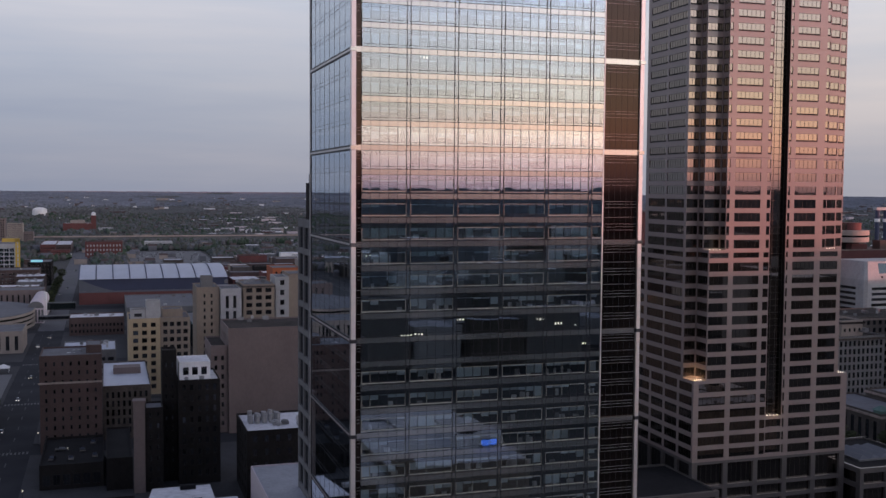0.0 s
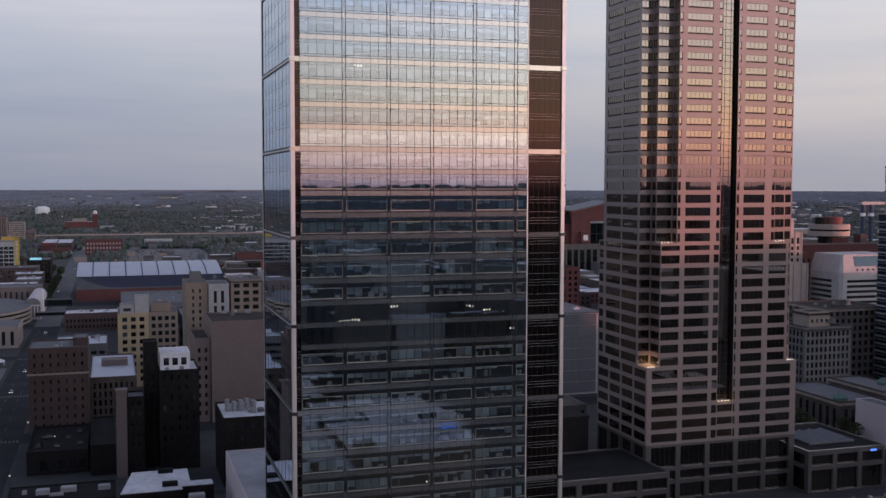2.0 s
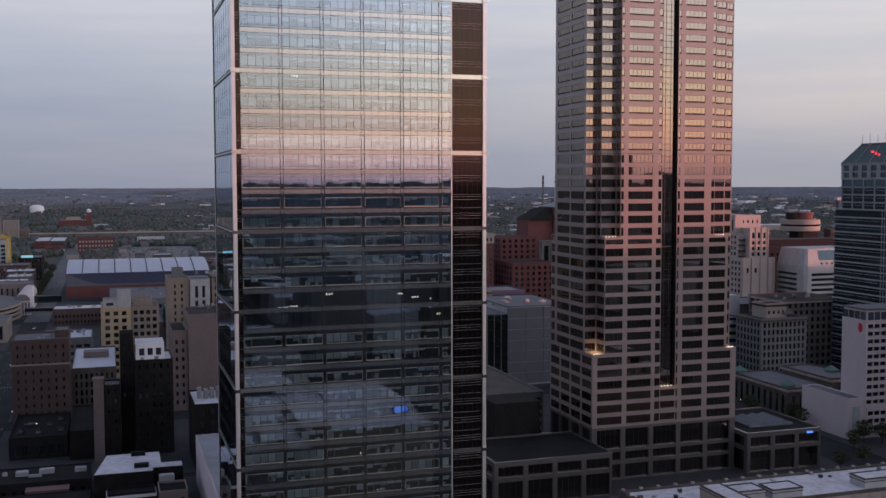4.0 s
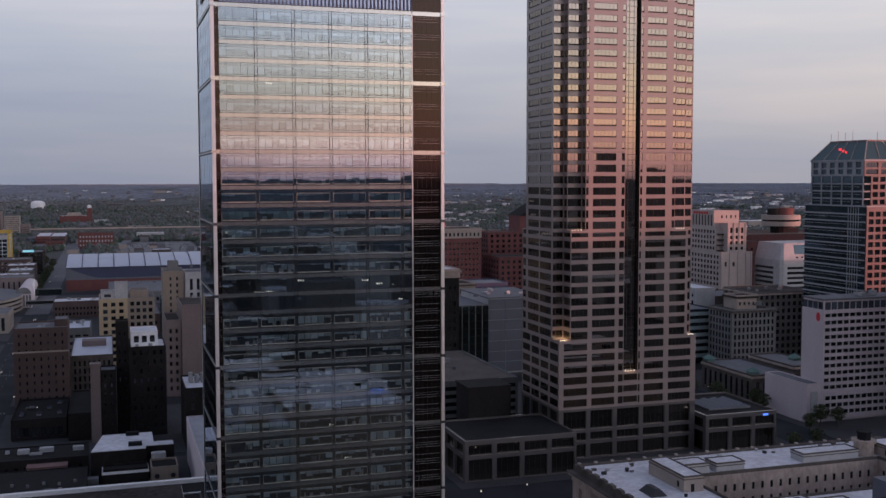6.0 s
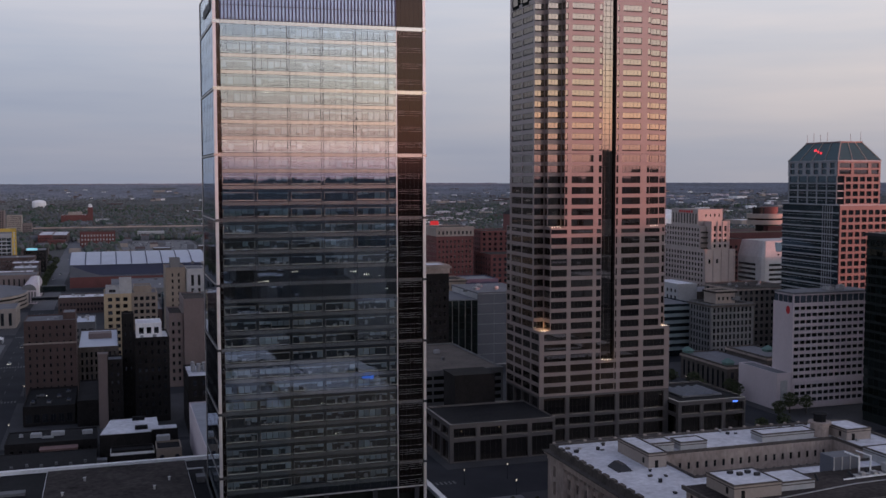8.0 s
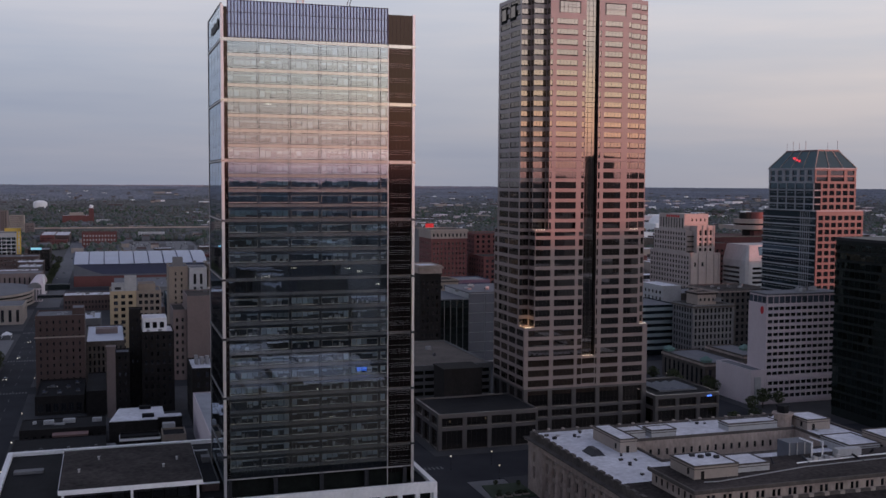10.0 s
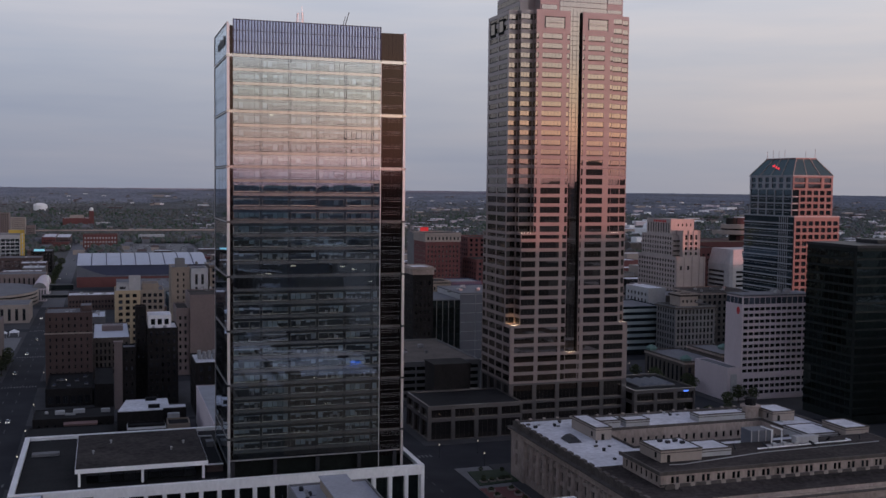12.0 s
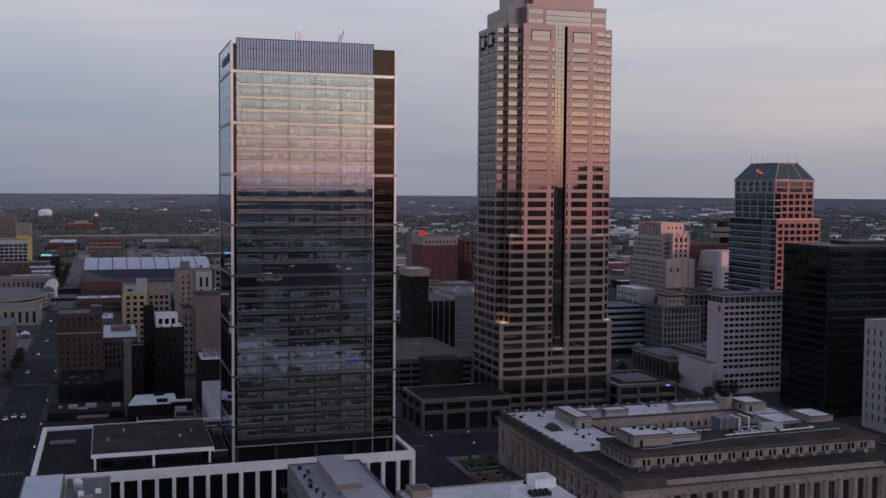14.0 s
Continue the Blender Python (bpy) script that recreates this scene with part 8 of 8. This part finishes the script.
def far_houses():
    rng = random.Random(6)
    # the pale pink slot paints the low sun's tint onto far walls
    mats = (M_WHITE, M_BUFF, M_BRICK, M_GREYROOF, M_WHITEROOF, M_HOTEL)
    s = Shape()
    for _ in range(1000):
        a = rng.uniform(-0.5, 0.95)
        r = 1000 + 2500 * rng.random() ** 1.1
        x, y = r * math.sin(a), r * math.cos(a)
        z = land_height(x, y)
        big = rng.random() < 0.05
        w, d, h = (rng.uniform(22, 48), rng.uniform(16, 30), rng.uniform(5, 9)) if big else (rng.uniform(8, 16), rng.uniform(8, 14), rng.uniform(4, 8))
        h *= 1 - 0.45 * max(0, (r - 1700) / 2900)
        k = rng.choice((0, 0, 1, 1, 2, 3, 3, 3))
        s.box(x, y, z - 1, x + w, y + d, z + h, k)
        if big:
            s.box(x + 0.5, y + 0.5, z + h, x + w - 0.5, y + d - 0.5, z + h + 0.3, rng.choice((3, 3, 4)))
        else:
            s.prism([(x, y), (x + w, y), (x + w, y + d), (x, y + d)], z + h, z + h + 2.5, rng.choice((3, 3, 2)), top=[(x, y + d / 2 - 0.2), (x + w, y + d / 2 - 0.2), (x + w, y + d / 2 + 0.2), (x, y + d / 2 + 0.2)])
    for _ in range(620):
        x, y = rng.uniform(150, 1900), 1000 + 1600 * rng.random() ** 1.1
        if x > 0.95 * (y + 240) or 1640 < y < 1800 and x < 430:
            continue
        w, d, h = rng.uniform(9, 34), rng.uniform(9, 24), rng.uniform(4, 10)
        s.box(x, y, land_height(x, y) - 1, x + w, y + d, land_height(x, y) + h, rng.choice((0, 1, 5, 5, 2, 3)))
        s.box(x + 0.5, y + 0.5, land_height(x, y) + h, x + w - 0.5, y + d - 0.5, land_height(x, y) + h + 0.3, rng.choice((3, 4, 4)))
    solid("far_houses", s, mats, "scattered low houses and sheds among the trees", "houses", kind="stuff")


far_woods()
far_houses()


def landmarks():
    th = thing("water_tank", (-190, 2560, 0), "white bulbous water tank among trees", "water tank")
    c = lambda r, z: [(-190 + r * math.cos(2 * math.pi * k / 20), 2560 + r * math.sin(2 * math.pi * k / 20), z) for k in range(20)]
    s = Shape()
    prof = [(14.6, 26), (16.6, 27), (17.0, 29), (17.0, 39), (15.4, 42.4), (9, 45.4), (0.5, 46.4)]
    for (r0, z0), (r1, z1) in zip(prof, prof[1:]):
        a, b = c(r0, z0), c(r1, z1)
        for k in range(20):
            s.face([a[k], a[(k + 1) % 20], b[(k + 1) % 20], b[k]])
    part("tank", s, M_WHITE, th)
    part("stem", Shape().rod((-190, 2560, 0), (-190, 2560, 27), 12, 12), M_WHITE, th)
    building("red_school", "long red brick block with two rows of windows", -65, 1345, -16, 1375, 22, M_REDBRICK, M_BROWNROOF, {"S": (11, 0.5, 4, 6, 2.8, 1)}, win=(M_PALEBOX, M_BUFF))
    building_rows = {"S": (14, 0.5, 3, 4, 2, 1)}
    building("brown_works", "brown brick works with a broad pale roof", -129, 1462, -108.5, 1580, 12.6, M_REDBRICK, M_WHITEROOF, building_rows)
    building("brown_works", "red brown works with a broad pale roof", -108, 1462, -86.5, 1580, 12.2, M_BRICK, M_WHITEROOF, building_rows)
    building("red_works", "low dark red brick block by the street", -109, 1355, -85.5, 1385, 10.4, M_REDBRICK, M_BROWNROOF, {"S": (8, 0.5, 3, 3.6, 2, 1)})
    building("red_works", "dark red brick works", -120, 2090, -66, 2130, 22, M_REDBRICK, M_WHITEROOF, {})
    building("works_tower", "red brick works tower with a pale cap", -66, 2088, -56, 2100, 38, M_REDBRICK, M_WHITE, {})
    solid("tank_cap", Shape().rod((-61, 2094, 38), (-61, 2094, 44), 4.2, 10).rod((-61, 2094, 44), (-61, 2094, 46), 4.2, 10, 0, 1.0), M_WHITE, "round white cap on a works tower", "tank")
    building("pale_shed", "low pale shed beside the works", -52, 2100, -24, 2130, 12, M_PALEBOX, M_WHITEROOF, {}, "shed")
    building("roof_house", "pale roof house on the red works", -106, 2098, -78, 2122, 28, M_BUFF, M_WHITEROOF, {}, base=22.2)
    building("low_pavilion", "low white office beyond the car park", 22, 1590, 66, 1612, 9, M_PALEBOX, M_WHITEROOF, {"S": (12, 0.8, 1.5, 9, 4.5, 1)}, "office")
    building("tan_slab", "stepped tan wing of an apartment slab", -167.5, 1690, -152, 1708, 22, M_PINK, M_GREYROOF, {"S": (6, 0.5, 3, 3.4, 1.7, 1)})
    building("tan_slab", "tan apartment slab with rows of windows", -192, 1690, -168, 1712, 36, M_BUFF, M_GREYROOF, {"S": (12, 0.5, 3, 3.4, 1.7, 1)})
    building("tan_slab", "tall tan apartment slab", -216, 1486, -178, 1510, 50, M_PINK, M_GREYROOF, {"S": (12, 0.5, 3, 3.4, 1.7, 1)})
    hw = Shape().box(-700, 1760, 9.7, 420, 1780, 10.6).box(-700, 1759.4, 10.6, 420, 1760, 12.0)
    hw.box(-700, 1762, 0, 420, 1778, 9.7, 1)
    solid("highway", hw, (M_CONCRETE, M_TREEFAR), "raised highway with a tan concrete rail on a bank", "highway", kind="structure")
    for x, y, w, d, h, m in ((72, 800, 26, 40, 14, M_REDBRICK), (140, 830, 46, 36, 17, M_REDBRICK), (82, 905, 60, 26, 12, M_BRICK), (70, 1000, 50, 24, 11, M_REDBRICK), (180, 900, 40, 30, 15, M_BRICK), (150, 980, 60, 20, 10, M_REDBRICK)):
        building("brick_works", "low brick works with a pale flat roof", x, y, x + w, y + d, h, m, M_WHITEROOF if h > 13 else M_GREYROOF, {"S": (8, 0.45, 3, 4, 2, 1)}, "works", "brick works", cap=0)
    solid("car_park", Shape().box(-8, 1140, 0.16, 100, 1480, 0.22), M_GREY, "pale concrete car park beyond the arena", "car park", kind="structure")
    prng, lot = random.Random(31), Shape()
    for row in range(8):
        for k in range(30):
            if prng.random() < 0.55:
                continue
            x, y, c = -4 + 3.4 * k, 1165 + 38 * row, prng.randrange(3)
            lot.box(x, y, 0.4, x + 1.8, y + 4.4, 0.95, c).prism([(x + 0.1, y + 0.9), (x + 1.7, y + 0.9), (x + 1.7, y + 3.6), (x + 0.1, y + 3.6)], 0.95, 1.5, 3, top=[(x + 0.3, y + 1.3), (x + 1.5, y + 1.3), (x + 1.5, y + 3.2), (x + 0.3, y + 3.2)])
    solid("parked_cars", lot, (P_CARS[0], P_CARS[1], P_CARS[2], M_WIN), "cars parked in rows on a far car park", "cars", kind="stuff")
    # stacks, stadium roof and dome far to the east
    for x, h, m in ((1078, 117, M_GREY), (1115, 119, M_WHITE)):
        s = Shape().rod((x, 2350, 0), (x, 2350, h), 3.6, 10, r2=2.4)
        s.rod((x, 2350, h - 8), (x, 2350, h - 4), 2.9, 10, 1).rod((x, 2350, h - 22), (x, 2350, h - 16), 3.1, 10, 1)
        solid("smokestack", s, (m, M_REDBRICK), "tall slender concrete smokestack with red bands", "smokestack", "smokestacks")
    st = thing("stadium", (480, 930, 0), "red brick stadium with a big dark sloped roof", "stadium")
    front = Shape().box(449.5, 860, 0, 472, 864, 72).box(525, 860, 0, 545, 864, 72).box(472, 860, 61, 525, 864, 72)
    front.face([(449.5, 860, 72), (545, 860, 72), (497.3, 860, 82)])
    part("wall", front, M_REDBRICK, st, "red brick gable front")
    part("core", Shape().box(449.7, 864, 0, 544.8, 905, 72), M_REDBRICK, st)
    part("front_glass", Shape().box(472, 862.4, 0, 525, 863.2, 61), M_BLACKGLASS, st, "tall dark glass opening")
    for k in range(8):
        part("glass_post", Shape().box(473 + 7.3 * k, 861.8, 0, 473.5 + 7.3 * k, 862.4, 61), M_DARKFRAME, st)
    for z in (35, 46, 58):
        part("glass_rail", Shape().box(472, 861.6, z, 525, 862.4, z + (2.4 if z > 50 else 0.8)), M_BANDGREY if z > 50 else M_DARKFRAME, st)
    for a, b in ((447.5, 497.3), (497.3, 547.0)):
        za, zb = (72.3, 82.8) if a < 460 else (82.8, 72.3)
        slab = Shape()
        slab.face([(a, 857, za), (b, 857, zb), (b, 906, zb), (a, 906, za)])
        slab.face([(a, 857, za - 1.6), (b, 857, zb - 1.6), (b, 857, zb), (a, 857, za)], 1)
        part("roof", slab, (M_BLUEPANEL, M_GREY), st, "sloped grey metal roof")
    wing = Shape().box(420, 866, 0, 449.5, 900, 57.9)
    part("side_wing", wing, M_REDBRICK, st)
    part("wing_roof", Shape().prism([(419, 862), (449.5, 862), (449.5, 902), (419, 902)], 58, 71, top=[(441, 868), (449.5, 868), (449.5, 900), (441, 900)]), M_DARKBRICK, st, "dark sloped side roof")
    part("entrance_hall", Shape().box(430, 850, 0, 530, 860, 34).box(429, 849, 34, 531, 860, 35.4), M_STONEGREY, st)
    for k in range(13):
        part("entrance_opening", Shape().box(432.5 + 7.6 * k, 849.4, 1, 437.5 + 7.6 * k, 850.05, 30), M_BLACKGLASS, st)
    part("brick_pier", Shape().box(459.5, 856.5, 35.4, 470, 860, 48).box(459.0, 856, 48, 470.5, 860, 49.2), M_REDBRICK, st)
    part("sign_bar", Shape().box(462, 856.1, 39.5, 467.5, 856.5, 45.5), M_WHITE, st, "white emblem reduced to a plain bar")
    board = part("sign_board", Shape().box(488.5, 859.2, 69.2, 518, 859.8, 75.4), M_RED, st, "long red sign board")
    for k, (a, w) in enumerate(((489.5, 7.0), (498.0, 5.6), (505.0, 11.0))):
        part("sign_mark", Shape().box(a, 858.9, 70.6, a + w, 859.2, 74.0), M_RED, board, "red lettering reduced to bars")
    cu = bpy.data.curves.new("sign_word", "FONT")
    cu.body, cu.size, cu.extrude, cu.align_x = "STADIUM", 4.3, 0.15, "CENTER"
    cu.materials.append(M_WHITE)
    word = new("sign_word", cu)
    word.parent, word.matrix_parent_inverse = st, st.matrix_basis.inverted()
    word.matrix_basis = pose(500.5, 859.7, 65.7, 90, 0, 0)
    for x, y, w, d, h in ((470, 1900, 130, 40, 10), (380, 1750, 120, 40, 9), (620, 1900, 160, 50, 9), (980, 1700, 200, 60, 12), (1300, 1900, 220, 60, 14), (1150, 1500, 120, 60, 16)):
        building("long_shed", "long low warehouse with a white roof", x, y, x + w, y + d, h, M_BUFF, M_WHITEROOF, {}, "warehouse", "warehouses")
    dm = Shape()
    prof = [(26, 20), (24, 27), (18, 33), (9, 37), (0.5, 38.5)]
    for (r0, z0), (r1, z1) in zip(prof, prof[1:]):
        for k in range(24):
            t0, t1 = 2 * math.pi * k / 24, 2 * math.pi * (k + 1) / 24
            dm.face([(1020 + r0 * math.cos(t0), 1560 + r0 * math.sin(t0), z0), (1020 + r0 * math.cos(t1), 1560 + r0 * math.sin(t1), z0), (1020 + r1 * math.cos(t1), 1560 + r1 * math.sin(t1), z1), (1020 + r1 * math.cos(t0), 1560 + r1 * math.sin(t0), z1)])
    dm.box(990, 1530, 0, 1060, 1590, 20)
    solid("white_dome", dm, M_WHITE, "white domed hall far away", "dome")
    mk = thing("column_gate", (655, 640, 0), "two dark blue columns with white bands under a white beam", "tower")
    for x in (650.6, 660.0):
        shaft = part("shaft", Shape().rod((x, 640, 0), (x, 640, 82), 2.0, 12), M_BLUEWALL, mk)
        part("band", Shape().rod((x, 640, 71), (x, 640, 74), 2.5, 12), M_WHITE, shaft)
    part("beam", Shape().box(647.5, 637.5, 82, 676, 642.5, 84.6), M_PALEBOX, mk)


landmarks()


# ---- unseen blocks, added to shade the low town and to be mirrored ----
def make_offstage_block(x, y, w, h):
    s = Shape().box(x, y, 0, x + 38, y + w, h).box(x - 0.4, y - 0.2, h, x + 38.4, y + w + 0.2, h + 1.2, 1)
    s.box(x + 10, y + w * 0.3, h + 1.2, x + 26, y + w * 0.6, h + 4.0)
    solid("offstage_block", s, (M_GREY, M_GREYROOF), "plain grey block added out of view for its shadow and reflection", "office block", kind="structure")


# added heights set how far down the low sun reaches on each tower
for k, h in enumerate((105, 110, 102, 104, 93, 88.5, 93, 82, 44, 42, 54, 64, 67, 66)):
    make_offstage_block(900 + 4 * (k % 3), -760 + 78.5 * k, 78.0, h)
# these four are mirrored in the granite tower's windows
for x, y, h in ((690, -1010, 109), (722, -1060, 141), (768, -1010, 112), (640, -1030, 106)):
    make_offstage_block(x - 8, y, 26.0, h)
# this added row keeps the low sun off the land further north
for k in range(12):
    make_offstage_block(1500 + 5 * (k % 2), 20 + 78.5 * k, 78.0, 84 + 3 * (k % 3) + (18 if 3 <= k <= 6 else 0))
